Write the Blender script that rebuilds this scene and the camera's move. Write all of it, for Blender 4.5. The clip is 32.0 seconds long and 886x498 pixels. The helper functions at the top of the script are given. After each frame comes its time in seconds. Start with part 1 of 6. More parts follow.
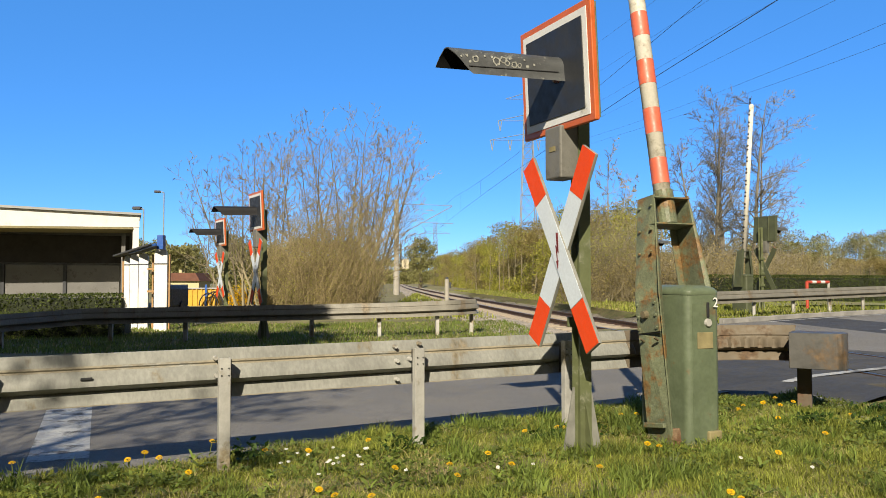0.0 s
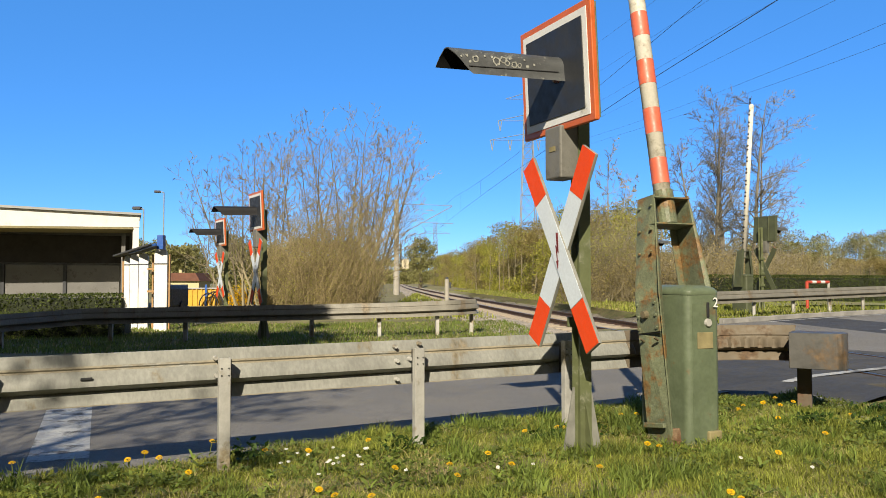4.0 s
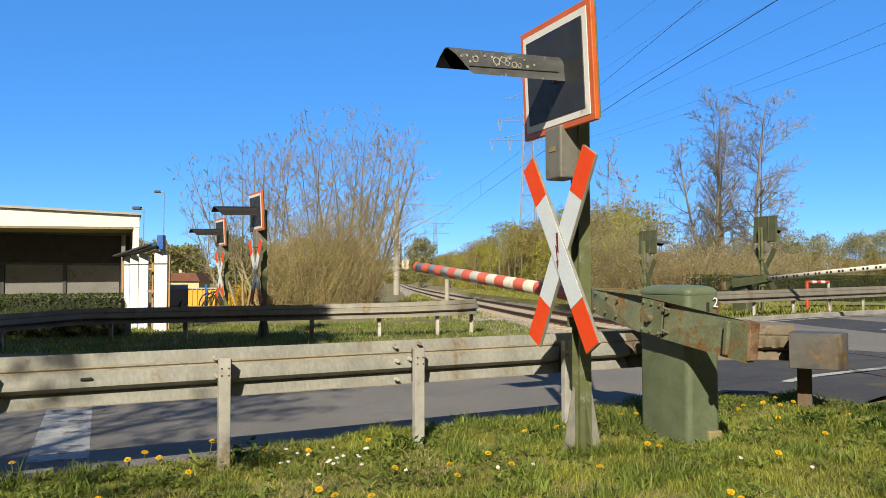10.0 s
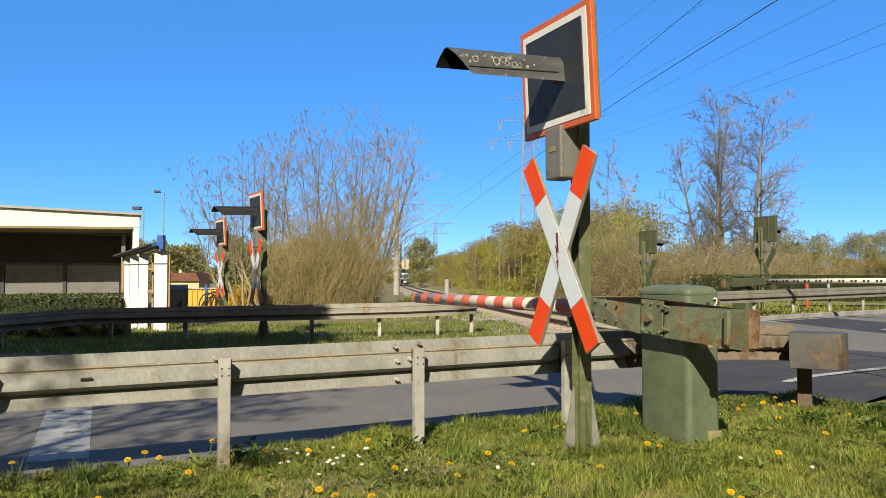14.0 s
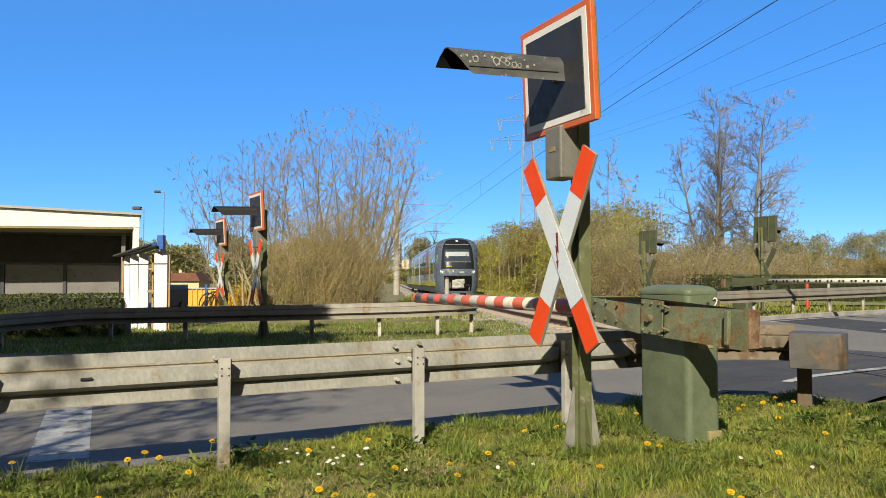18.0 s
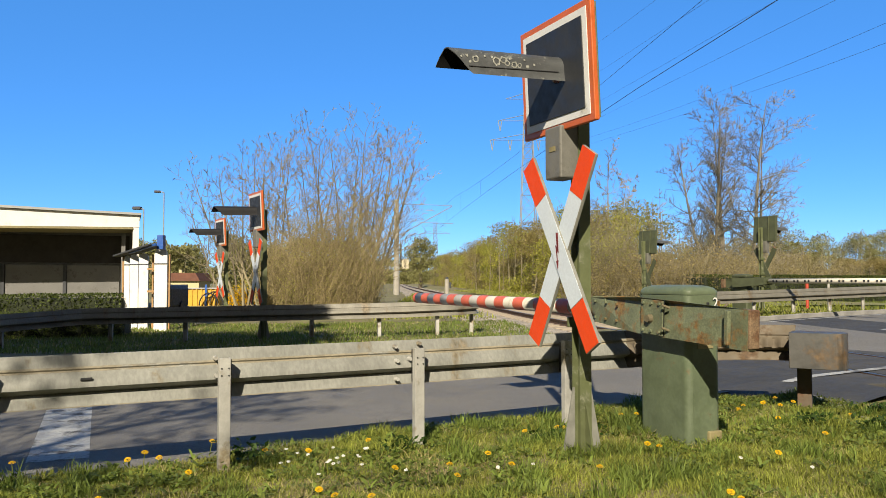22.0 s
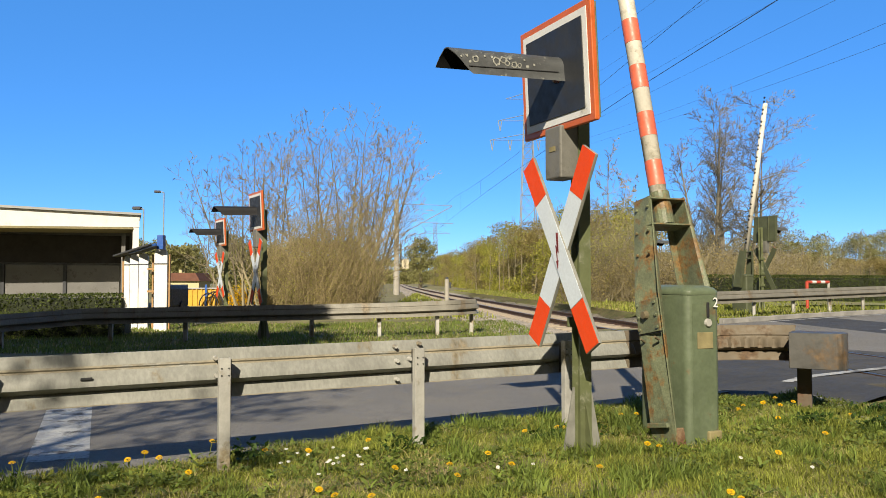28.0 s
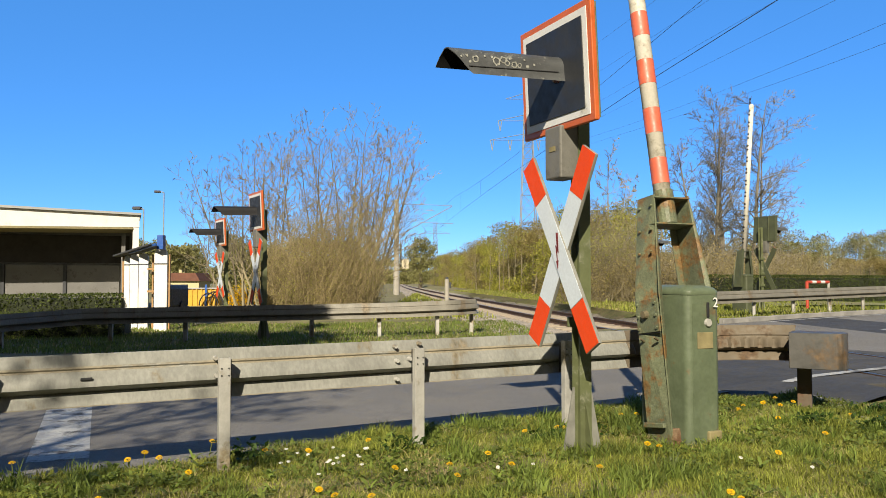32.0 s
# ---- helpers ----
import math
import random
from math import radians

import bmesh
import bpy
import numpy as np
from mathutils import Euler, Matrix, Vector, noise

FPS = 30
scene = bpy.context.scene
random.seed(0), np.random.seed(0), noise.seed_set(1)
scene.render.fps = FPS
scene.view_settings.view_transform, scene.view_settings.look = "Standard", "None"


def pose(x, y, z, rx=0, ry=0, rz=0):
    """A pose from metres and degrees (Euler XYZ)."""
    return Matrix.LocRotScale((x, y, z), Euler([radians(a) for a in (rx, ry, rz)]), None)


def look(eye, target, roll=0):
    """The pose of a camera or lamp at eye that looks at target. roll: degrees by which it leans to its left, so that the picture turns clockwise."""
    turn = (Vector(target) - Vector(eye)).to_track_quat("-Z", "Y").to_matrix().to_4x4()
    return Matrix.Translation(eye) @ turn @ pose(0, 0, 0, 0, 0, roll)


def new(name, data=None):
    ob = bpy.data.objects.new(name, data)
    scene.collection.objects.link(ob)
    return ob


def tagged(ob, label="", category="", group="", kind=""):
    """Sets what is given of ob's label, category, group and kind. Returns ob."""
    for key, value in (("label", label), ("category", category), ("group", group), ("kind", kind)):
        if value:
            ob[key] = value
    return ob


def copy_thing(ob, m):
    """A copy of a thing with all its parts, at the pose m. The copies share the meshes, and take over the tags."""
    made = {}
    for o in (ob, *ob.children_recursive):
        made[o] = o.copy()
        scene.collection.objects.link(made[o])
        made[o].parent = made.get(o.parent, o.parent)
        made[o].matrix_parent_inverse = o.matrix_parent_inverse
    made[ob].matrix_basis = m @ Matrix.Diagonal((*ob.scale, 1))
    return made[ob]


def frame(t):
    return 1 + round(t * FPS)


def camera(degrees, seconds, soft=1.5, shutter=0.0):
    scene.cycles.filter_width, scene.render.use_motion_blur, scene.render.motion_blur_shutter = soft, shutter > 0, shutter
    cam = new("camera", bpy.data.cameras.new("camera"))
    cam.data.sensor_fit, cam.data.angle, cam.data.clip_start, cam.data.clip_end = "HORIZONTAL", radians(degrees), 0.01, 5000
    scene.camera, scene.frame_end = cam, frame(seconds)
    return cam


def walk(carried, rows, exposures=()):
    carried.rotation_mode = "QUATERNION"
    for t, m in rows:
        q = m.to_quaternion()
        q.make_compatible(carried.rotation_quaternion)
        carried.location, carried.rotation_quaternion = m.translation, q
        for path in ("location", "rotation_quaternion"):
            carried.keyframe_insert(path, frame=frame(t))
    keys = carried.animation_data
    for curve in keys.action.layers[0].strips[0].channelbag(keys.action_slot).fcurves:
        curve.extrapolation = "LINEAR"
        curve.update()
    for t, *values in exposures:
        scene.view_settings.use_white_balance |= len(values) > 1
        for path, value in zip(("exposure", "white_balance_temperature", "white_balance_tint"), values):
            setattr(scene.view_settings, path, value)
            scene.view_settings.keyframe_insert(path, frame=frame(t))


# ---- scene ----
# camera on a tripod, still for the whole clip
EYE = (0.0, 0.0, 1.2)
cam = camera(58.5, 32.0, soft=0.65, shutter=0.04)
STILL = pose(*EYE, 90 + 2.33, 0, 0)
walk(cam, [(0.0, STILL), (32.0, STILL)], exposures=[(0.0, 0.9), (32.0, 0.9)])

# ---- light: clear spring noon, the sun behind the camera ----
SUN_ELEV, SUN_AZ = 33.3, 10.0   # shadows fall towards +y, turned a little to +x
world = bpy.data.worlds.new("world")
scene.world = world
world.use_nodes = True
wn = world.node_tree
sky = wn.nodes.new("ShaderNodeTexSky")
sky.sky_type, sky.sun_disc = "NISHITA", False
sky.sun_elevation, sky.sun_rotation = radians(SUN_ELEV), radians(180 + SUN_AZ)
sky.altitude, sky.air_density, sky.dust_density, sky.ozone_density = 2500, 1.0, 0.0, 5.0
wn.nodes["Background"].inputs["Strength"].default_value = 0.0805
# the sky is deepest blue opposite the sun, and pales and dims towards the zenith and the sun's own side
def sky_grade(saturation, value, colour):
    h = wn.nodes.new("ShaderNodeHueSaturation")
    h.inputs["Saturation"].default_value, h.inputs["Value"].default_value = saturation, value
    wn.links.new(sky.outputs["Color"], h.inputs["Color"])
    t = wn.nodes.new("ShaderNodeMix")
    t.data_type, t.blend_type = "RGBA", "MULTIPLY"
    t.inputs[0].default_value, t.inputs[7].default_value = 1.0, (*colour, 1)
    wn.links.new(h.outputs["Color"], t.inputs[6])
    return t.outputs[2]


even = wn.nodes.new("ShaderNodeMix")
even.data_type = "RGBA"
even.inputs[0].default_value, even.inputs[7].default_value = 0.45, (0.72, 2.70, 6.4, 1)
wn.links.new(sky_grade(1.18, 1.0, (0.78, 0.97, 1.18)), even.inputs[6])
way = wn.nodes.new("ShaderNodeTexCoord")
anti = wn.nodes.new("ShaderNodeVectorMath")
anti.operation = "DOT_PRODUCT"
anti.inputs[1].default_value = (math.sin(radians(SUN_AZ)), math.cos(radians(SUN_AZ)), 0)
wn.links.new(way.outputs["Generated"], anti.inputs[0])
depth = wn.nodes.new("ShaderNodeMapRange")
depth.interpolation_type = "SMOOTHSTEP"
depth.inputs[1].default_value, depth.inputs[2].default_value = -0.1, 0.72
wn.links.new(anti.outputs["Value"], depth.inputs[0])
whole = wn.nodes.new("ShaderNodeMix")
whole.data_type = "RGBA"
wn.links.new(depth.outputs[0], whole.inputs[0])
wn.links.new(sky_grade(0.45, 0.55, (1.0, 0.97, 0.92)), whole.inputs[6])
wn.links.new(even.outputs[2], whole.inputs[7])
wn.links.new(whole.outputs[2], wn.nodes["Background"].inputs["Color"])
sun_data = bpy.data.lights.new("sun", "SUN")
sun_data.energy, sun_data.angle, sun_data.color = 5.0, radians(0.53), (1.0, 0.89, 0.70)
sun = new("sun", sun_data)
e_, a_ = radians(SUN_ELEV), radians(SUN_AZ)
sun.matrix_basis = look((0, 0, 50), (0 + math.sin(a_) * math.cos(e_), math.cos(a_) * math.cos(e_), 50 - math.sin(e_)))


# ---- materials ----
def mat(name, col, rough=0.6, metal=0.0, var=0.25, scale=6.0, bump=0.0, bscale=60.0, dirt=None, dirt_amt=0.0,
        dirt_scale=3.0, rand=0.0, island=0.0, spec=0.5, stretch=None, fine=0.05, fscale=14.0):
    """A surface with tone variation at two scales, patches of dirt or rust, and fine relief."""
    m = bpy.data.materials.new(name)
    m.use_nodes = True
    n, l = m.node_tree.nodes, m.node_tree.links
    b = n["Principled BSDF"]
    b.inputs["Roughness"].default_value, b.inputs["Metallic"].default_value = rough, metal
    b.inputs["Specular IOR Level"].default_value = spec
    tc = n.new("ShaderNodeTexCoord")
    co = tc.outputs["Object"]
    if stretch:
        mp = n.new("ShaderNodeMapping")
        mp.inputs["Scale"].default_value = stretch
        l.new(co, mp.inputs["Vector"])
        co = mp.outputs["Vector"]

    def nz(sc, det=5.0, rg=0.6):
        t = n.new("ShaderNodeTexNoise")
        t.inputs["Scale"].default_value, t.inputs["Detail"].default_value, t.inputs["Roughness"].default_value = sc, det, rg
        l.new(co, t.inputs["Vector"])
        return t.outputs["Fac"]

    def ramp(f, lo, hi, a=0.35, z=0.65):
        r = n.new("ShaderNodeMapRange")
        r.inputs[1].default_value, r.inputs[2].default_value, r.inputs[3].default_value, r.inputs[4].default_value = a, z, lo, hi
        l.new(f, r.inputs[0])
        return r.outputs[0]

    def mul(a, z):
        k = n.new("ShaderNodeMath")
        k.operation = "MULTIPLY"
        l.new(a, k.inputs[0])
        l.new(z, k.inputs[1])
        return k.outputs[0]

    v = mul(ramp(nz(scale), 1 - var, 1 + var), ramp(nz(scale * fscale, 3.0), 1 - fine, 1 + fine))
    if rand or island:
        src = n.new("ShaderNodeObjectInfo").outputs["Random"] if rand else n.new("ShaderNodeNewGeometry").outputs["Random Per Island"]
        k = rand or island
        v = mul(v, ramp(src, 1 - k, 1 + k, 0.0, 1.0))
    cc = n.new("ShaderNodeVectorMath")
    cc.operation = "SCALE"
    cc.inputs[0].default_value = col
    l.new(v, cc.inputs["Scale"])
    out = cc.outputs[0]
    if dirt:
        mx = n.new("ShaderNodeMix")
        mx.data_type = "RGBA"
        lo = 0.62 - 0.3 * dirt_amt
        l.new(ramp(nz(dirt_scale, 8.0, 0.68), 0.0, 1.0, lo, lo + 0.09), mx.inputs[0])
        l.new(out, mx.inputs[6])
        dd = n.new("ShaderNodeVectorMath")
        dd.operation = "SCALE"
        dd.inputs[0].default_value = dirt
        l.new(ramp(nz(dirt_scale * 9), 0.65, 1.35), dd.inputs["Scale"])
        l.new(dd.outputs[0], mx.inputs[7])
        out = mx.outputs[2]
    l.new(out, b.inputs["Base Color"])
    l.new(ramp(nz(scale * 4), max(0.02, rough - 0.12), min(1, rough + 0.12)), b.inputs["Roughness"])
    if bump:
        bp = n.new("ShaderNodeBump")
        bp.inputs["Strength"].default_value, bp.inputs["Distance"].default_value = min(1.0, bump), 0.01
        l.new(nz(bscale, 6.0), bp.inputs["Height"])
        l.new(bp.outputs[0], b.inputs["Normal"])
    return m


def leafy(name, col, island=0.35, trans=0.42):
    """Thin leaves or blades that let some light through."""
    m = mat(name, col, rough=0.6, var=0.25, scale=1.2, island=island, spec=0.25)
    n, l = m.node_tree.nodes, m.node_tree.links
    b = n["Principled BSDF"]
    t = n.new("ShaderNodeBsdfTranslucent")
    l.new(b.inputs["Base Color"].links[0].from_socket, t.inputs["Color"])
    x = n.new("ShaderNodeMixShader")
    x.inputs[0].default_value = trans
    l.new(b.outputs[0], x.inputs[1])
    l.new(t.outputs[0], x.inputs[2])
    l.new(x.outputs[0], n["Material Output"].inputs["Surface"])
    return m


def glass(name, tint=(0.02, 0.025, 0.03), rough=0.04):
    m = mat(name, tint, rough=rough, var=0.1, spec=0.8)
    for k in list(m.node_tree.links):
        if k.to_socket.name == "Roughness":
            m.node_tree.links.remove(k)
    m.node_tree.nodes["Principled BSDF"].inputs["Roughness"].default_value = rough
    return m


M = {}
M["asphalt"] = mat("asphalt", (0.124, 0.118, 0.108), 0.85, var=0.10, scale=0.5, bump=0.6, bscale=160, fine=0.42, fscale=180)
M["asphalt_dark"] = mat("asphalt_dark", (0.029, 0.029, 0.030), 0.85, var=0.2, scale=1.5, bump=0.4, bscale=150, fine=0.25)
M["road_paint"] = mat("road_paint", (0.30, 0.305, 0.30), 0.75, var=0.15, scale=2, dirt=(0.06, 0.058, 0.055), dirt_amt=0.36, dirt_scale=4.0, fine=0.15)
M["soil"] = mat("soil", (0.125, 0.122, 0.042), 0.95, var=0.4, scale=0.9, dirt=(0.15, 0.12, 0.06), dirt_amt=0.5, dirt_scale=1.9, bump=0.5, bscale=25, fine=0.3)
M["kerb"] = mat("kerb", (0.192, 0.186, 0.175), 0.9, var=0.2, scale=4, bump=0.3, bscale=90)
M["ballast"] = mat("ballast", (0.255, 0.222, 0.175), 0.95, var=0.3, scale=2.0, bump=1.0, bscale=18, fine=0.35)
M["sleeper"] = mat("sleeper", (0.235, 0.195, 0.145), 0.9, var=0.2, scale=4)
M["rail"] = mat("rail", (0.079, 0.0423, 0.0254), 0.75, var=0.3, scale=8)
M["rail_top"] = mat("rail_top", (0.20, 0.19, 0.175), 0.5, metal=1.0, var=0.1)
M["galv"] = mat("galv", (0.195, 0.196, 0.174), 0.6, metal=0.12, var=0.15, scale=1.2, dirt=(0.155, 0.130, 0.085), dirt_amt=0.16, dirt_scale=1.4, stretch=(3.0, 3.0, 0.8), fine=0.12)
M["galv_far"] = mat("galv_far", (0.142, 0.133, 0.108), 0.6, metal=0.1, var=0.15, scale=1.2, dirt=(0.12, 0.095, 0.06), dirt_amt=0.25, dirt_scale=1.4, stretch=(3.0, 3.0, 0.8), fine=0.12)
M["galv_post"] = mat("galv_post", (0.315, 0.31, 0.285), 0.55, metal=0.15, var=0.15, scale=5, dirt=(0.199, 0.166, 0.108), dirt_amt=0.35)
M["galv_brown"] = mat("galv_brown", (0.106, 0.0847, 0.0564), 0.75, metal=0.1, var=0.2, scale=4, dirt=(0.0747, 0.0456, 0.0232), dirt_amt=0.35, dirt_scale=4)
M["black"] = mat("black", (0.00677, 0.00677, 0.0079), 0.6)
M["green"] = mat("green", (0.084, 0.106, 0.062), 0.5, var=0.14, scale=3, dirt=(0.113, 0.0621, 0.0254), dirt_amt=0.12, dirt_scale=3.5, fine=0.08)
M["green_worn"] = mat("green_worn", (0.108, 0.122, 0.070), 0.6, var=0.22, scale=5, dirt=(0.135, 0.078, 0.026), dirt_amt=0.42, dirt_scale=6.0, bump=0.3, bscale=40, fine=0.2)
M["green_mast"] = mat("green_mast", (0.0847, 0.0963, 0.0423), 0.55, var=0.2, scale=4, dirt=(0.141, 0.147, 0.0963), dirt_amt=0.3, dirt_scale=6)
M["green_dark"] = mat("green_dark", (0.052, 0.060, 0.030), 0.6, var=0.2, scale=4)
M["green_rust"] = mat("green_rust", (0.10, 0.082, 0.045), 0.8, var=0.3, scale=20)
M["red"] = mat("red", (0.405, 0.0878, 0.0203), 0.45, var=0.1, scale=5)
M["white"] = mat("white", (0.526, 0.526, 0.513), 0.45, var=0.05, scale=4, dirt=(0.405, 0.392, 0.338), dirt_amt=0.15)
M["boom_white"] = mat("boom_white", (0.5, 0.473, 0.405), 0.5, var=0.06, scale=4, dirt=(0.338, 0.31, 0.243), dirt_amt=0.25, dirt_scale=5)
M["boom_red"] = mat("boom_red", (0.464, 0.0981, 0.0527), 0.5, var=0.1, scale=5)
M["board"] = mat("board", (0.0158, 0.0181, 0.0226), 0.55, var=0.2, scale=3)
M["hood"] = mat("hood", (0.050, 0.053, 0.054), 0.5, var=0.2, scale=6, dirt=(0.17, 0.175, 0.16), dirt_amt=0.13, dirt_scale=14)
M["cross_edge"] = mat("cross_edge", (0.169, 0.169, 0.147), 0.6, var=0.2)
M["grey_box"] = mat("grey_box", (0.113, 0.11, 0.0963), 0.55, var=0.12, scale=5, dirt=(0.0677, 0.0621, 0.0508), dirt_amt=0.2)
M["plate"] = mat("plate", (0.181, 0.153, 0.0734), 0.7, var=0.2, scale=12)
M["concrete"] = mat("concrete", (0.26, 0.242, 0.209), 0.85, var=0.15, scale=3, bump=0.2)
M["render_white"] = mat("render_white", (0.581, 0.566, 0.527), 0.8, var=0.06, scale=2, dirt=(0.421, 0.398, 0.345), dirt_amt=0.04)
M["bark"] = mat("bark", (0.113, 0.0905, 0.0649), 0.9, var=0.3, scale=5)
M["twig"] = mat("twig", (0.165, 0.143, 0.108), 0.9, var=0.25, scale=1.0, island=0.3)
M["twig_tan"] = mat("twig_tan", (0.27, 0.215, 0.115), 0.9, var=0.25, scale=1.0, island=0.35)
M["twig_ash"] = mat("twig_ash", (0.195, 0.165, 0.10), 0.9, var=0.25, scale=1.0)
M["twig_pale"] = mat("twig_pale", (0.150, 0.134, 0.10), 0.9, var=0.25, scale=1.0)
M["leaf_pale"] = leafy("leaf_pale", (0.255, 0.245, 0.095), trans=0.5)
M["leaf_tan"] = leafy("leaf_tan", (0.29, 0.245, 0.10), trans=0.5)
M["bud"] = leafy("bud", (0.29, 0.275, 0.075), trans=0.5)
M["leaf_spring"] = leafy("leaf_spring", (0.31, 0.30, 0.055), trans=0.5)
M["leaf_green"] = leafy("leaf_green", (0.0677, 0.0963, 0.0198))
M["leaf_hedge"] = leafy("leaf_hedge", (0.062, 0.080, 0.016), island=0.45)
M["leaf_brown"] = leafy("leaf_brown", (0.27, 0.22, 0.085), trans=0.5)
M["grass_blade"] = leafy("grass_blade", (0.215, 0.235, 0.042), island=0.5)
M["grass_lush"] = leafy("grass_lush", (0.145, 0.19, 0.036), island=0.45)
M["grass_dry"] = leafy("grass_dry", (0.317, 0.274, 0.122), island=0.55)
M["petal"] = leafy("petal", (0.76, 0.475, 0.0095), island=0.1)
M["daisy"] = leafy("daisy", (0.76, 0.76, 0.741), island=0.05)
M["leaf_olive"] = leafy("leaf_olive", (0.14, 0.144, 0.036))
M["wire"] = mat("wire", (0.0282, 0.031, 0.0339), 0.6)
M["steel_far"] = mat("steel_far", (0.186, 0.203, 0.214), 0.6, metal=0.1)


# ---- mesh helpers ----
def mesh_of(bm, name, material, smooth=False):
    me = bpy.data.meshes.new(name)
    bmesh.ops.recalc_face_normals(bm, faces=bm.faces)
    bm.to_mesh(me)
    bm.free()
    me.materials.append(material)
    if smooth:
        for p in me.polygons:
            p.use_smooth = True
        me.set_sharp_from_angle(angle=radians(38))
    return me


def part(name, bm, material, parent, label="", smooth=False):
    ob = new(name, mesh_of(bm, name, material, smooth))
    ob.parent = parent
    if label:
        ob["label"] = label
    return ob


def raw(name, verts, faces, material, parent=None, smooth=False):
    me = bpy.data.meshes.new(name)
    me.from_pydata([tuple(v) for v in verts], [], faces)
    me.materials.append(material)
    if smooth:
        for p in me.polygons:
            p.use_smooth = True
    ob = new(name, me)
    ob.parent = parent
    return ob


def thing(name, m, label, category, group="", kind=""):
    ob = new(name)
    ob.matrix_basis = m
    return tagged(ob, label, category, group, kind)


def boxm(c, s, bev=0.0, rot=None, bm=None):
    """A box of size s about c, with bevelled edges, turned by the matrix rot."""
    own = bmesh.new()
    bmesh.ops.create_cube(own, size=1.0, matrix=Matrix.Diagonal((*s, 1)))
    if bev:
        bmesh.ops.bevel(own, geom=own.edges[:], offset=bev, segments=2, affect="EDGES", profile=0.5)
    m = Matrix.Translation(c) @ (rot.to_4x4() if rot else Matrix())
    bmesh.ops.transform(own, matrix=m, verts=own.verts)
    return join(bm, own)


def join(bm, own):
    if bm is None:
        return own
    me = bpy.data.meshes.new("tmp")
    own.to_mesh(me)
    own.free()
    bm.from_mesh(me)
    bpy.data.meshes.remove(me)
    return bm


def rod(a, b, r0, r1=None, seg=12, bm=None, caps=True):
    """A round bar from a to b."""
    a, b = Vector(a), Vector(b)
    r1 = r0 if r1 is None else r1
    own = bmesh.new()
    d = b - a
    bmesh.ops.create_cone(own, cap_ends=caps, segments=seg, radius1=r0, radius2=r1, depth=d.length,
                          matrix=Matrix.Translation((a + b) / 2) @ d.to_track_quat("Z", "Y").to_matrix().to_4x4())
    return join(bm, own)


def prism(outline, depth, m=None, bm=None, bev=0.0):
    """A flat outline in local x, z, thick along y from 0 to depth."""
    own = bmesh.new()
    v0 = [own.verts.new((x, 0, z)) for x, z in outline]
    f = own.faces.new(v0)
    r = bmesh.ops.extrude_face_region(own, geom=[f])
    bmesh.ops.translate(own, vec=(0, depth, 0), verts=[v for v in r["geom"] if isinstance(v, bmesh.types.BMVert)])
    if bev:
        bmesh.ops.bevel(own, geom=own.edges[:], offset=bev, segments=1, affect="EDGES")
    if m is not None:
        bmesh.ops.transform(own, matrix=m, verts=own.verts)
    return join(bm, own)


def sweep(points, profile, closed=False, ripple=None):
    """Sweep a profile of (side, up) pairs along a plan path of (x, y, z); side is to the right of the way."""
    own = bmesh.new()
    rings = []
    n = len(points)
    for i, p in enumerate(points):
        a, b = Vector(points[max(0, i - 1)]), Vector(points[min(n - 1, i + 1)])
        t = (b - a)
        t.z = 0
        t.normalize()
        side = Vector((t.y, -t.x, 0))
        ring = []
        for k, (s, u) in enumerate(profile):
            if ripple:
                s, u = ripple(i, k, s, u)
            ring.append(own.verts.new(Vector(p) + side * s + Vector((0, 0, u))))
        rings.append(ring)
    m = len(profile)
    for a, b in zip(rings, rings[1:]):
        for k in range(m if closed else m - 1):
            own.faces.new((a[k], a[(k + 1) % m], b[(k + 1) % m], b[k]))
    if closed:
        own.faces.new(rings[0])
        own.faces.new(rings[-1][::-1])
    return own


def rounded(w, d, r, n=5):
    """A rectangle with rounded corners, anticlockwise."""
    out = []
    for k, (sx, sy) in enumerate(((1, 1), (-1, 1), (-1, -1), (1, -1))):
        for i in range(n + 1):
            a = math.pi / 2 * (k + i / n)
            out.append((sx * (w / 2 - r) + r * math.cos(a), sy * (d / 2 - r) + r * math.sin(a)))
    return out


def stack(layers, bm=None):
    """A closed skin over rounded rectangles of (width, depth, corner radius, height)."""
    own = bmesh.new()
    rings = [[own.verts.new((x, y, z)) for x, y in rounded(w, d, r)] for w, d, r, z in layers]
    m = len(rings[0])
    for a, b in zip(rings, rings[1:]):
        for k in range(m):
            own.faces.new((a[k], a[(k + 1) % m], b[(k + 1) % m], b[k]))
    own.faces.new(rings[0][::-1])
    own.faces.new(rings[-1])
    return join(bm, own)


# ---- the lie of the land ----
RD = Vector((math.sin(radians(57)), math.cos(radians(57)), 0))    # the way of the road
RN = Vector((-RD.y, RD.x, 0))                                     # across it, away from the camera


def smooth01(v):
    v = max(0.0, min(1.0, v))
    return v * v * (3 - 2 * v)


def ground_z(x, y):
    s = RD.x * x + RD.y * y
    return 0.30 * smooth01((s - 0.0) / 24.0)


def road_pt(s, n, up=0.0):
    p = RD * s + RN * n
    return Vector((p.x, p.y, ground_z(p.x, p.y) + up))


# the track bends gently: heading (degrees from +y) by way along it
HEAD = [(-120, -11.5), (-60, -11.0), (0, -9.4), (10, -8.8), (18, -7.3), (26, -6.2), (40, -5.6), (60, -5.0), (100, -4.2), (200, -3.5), (900, -3.4)]
TRACK_AT = (4.42, 17.7)
TRACK = {}
RAIL_Z = 0.15


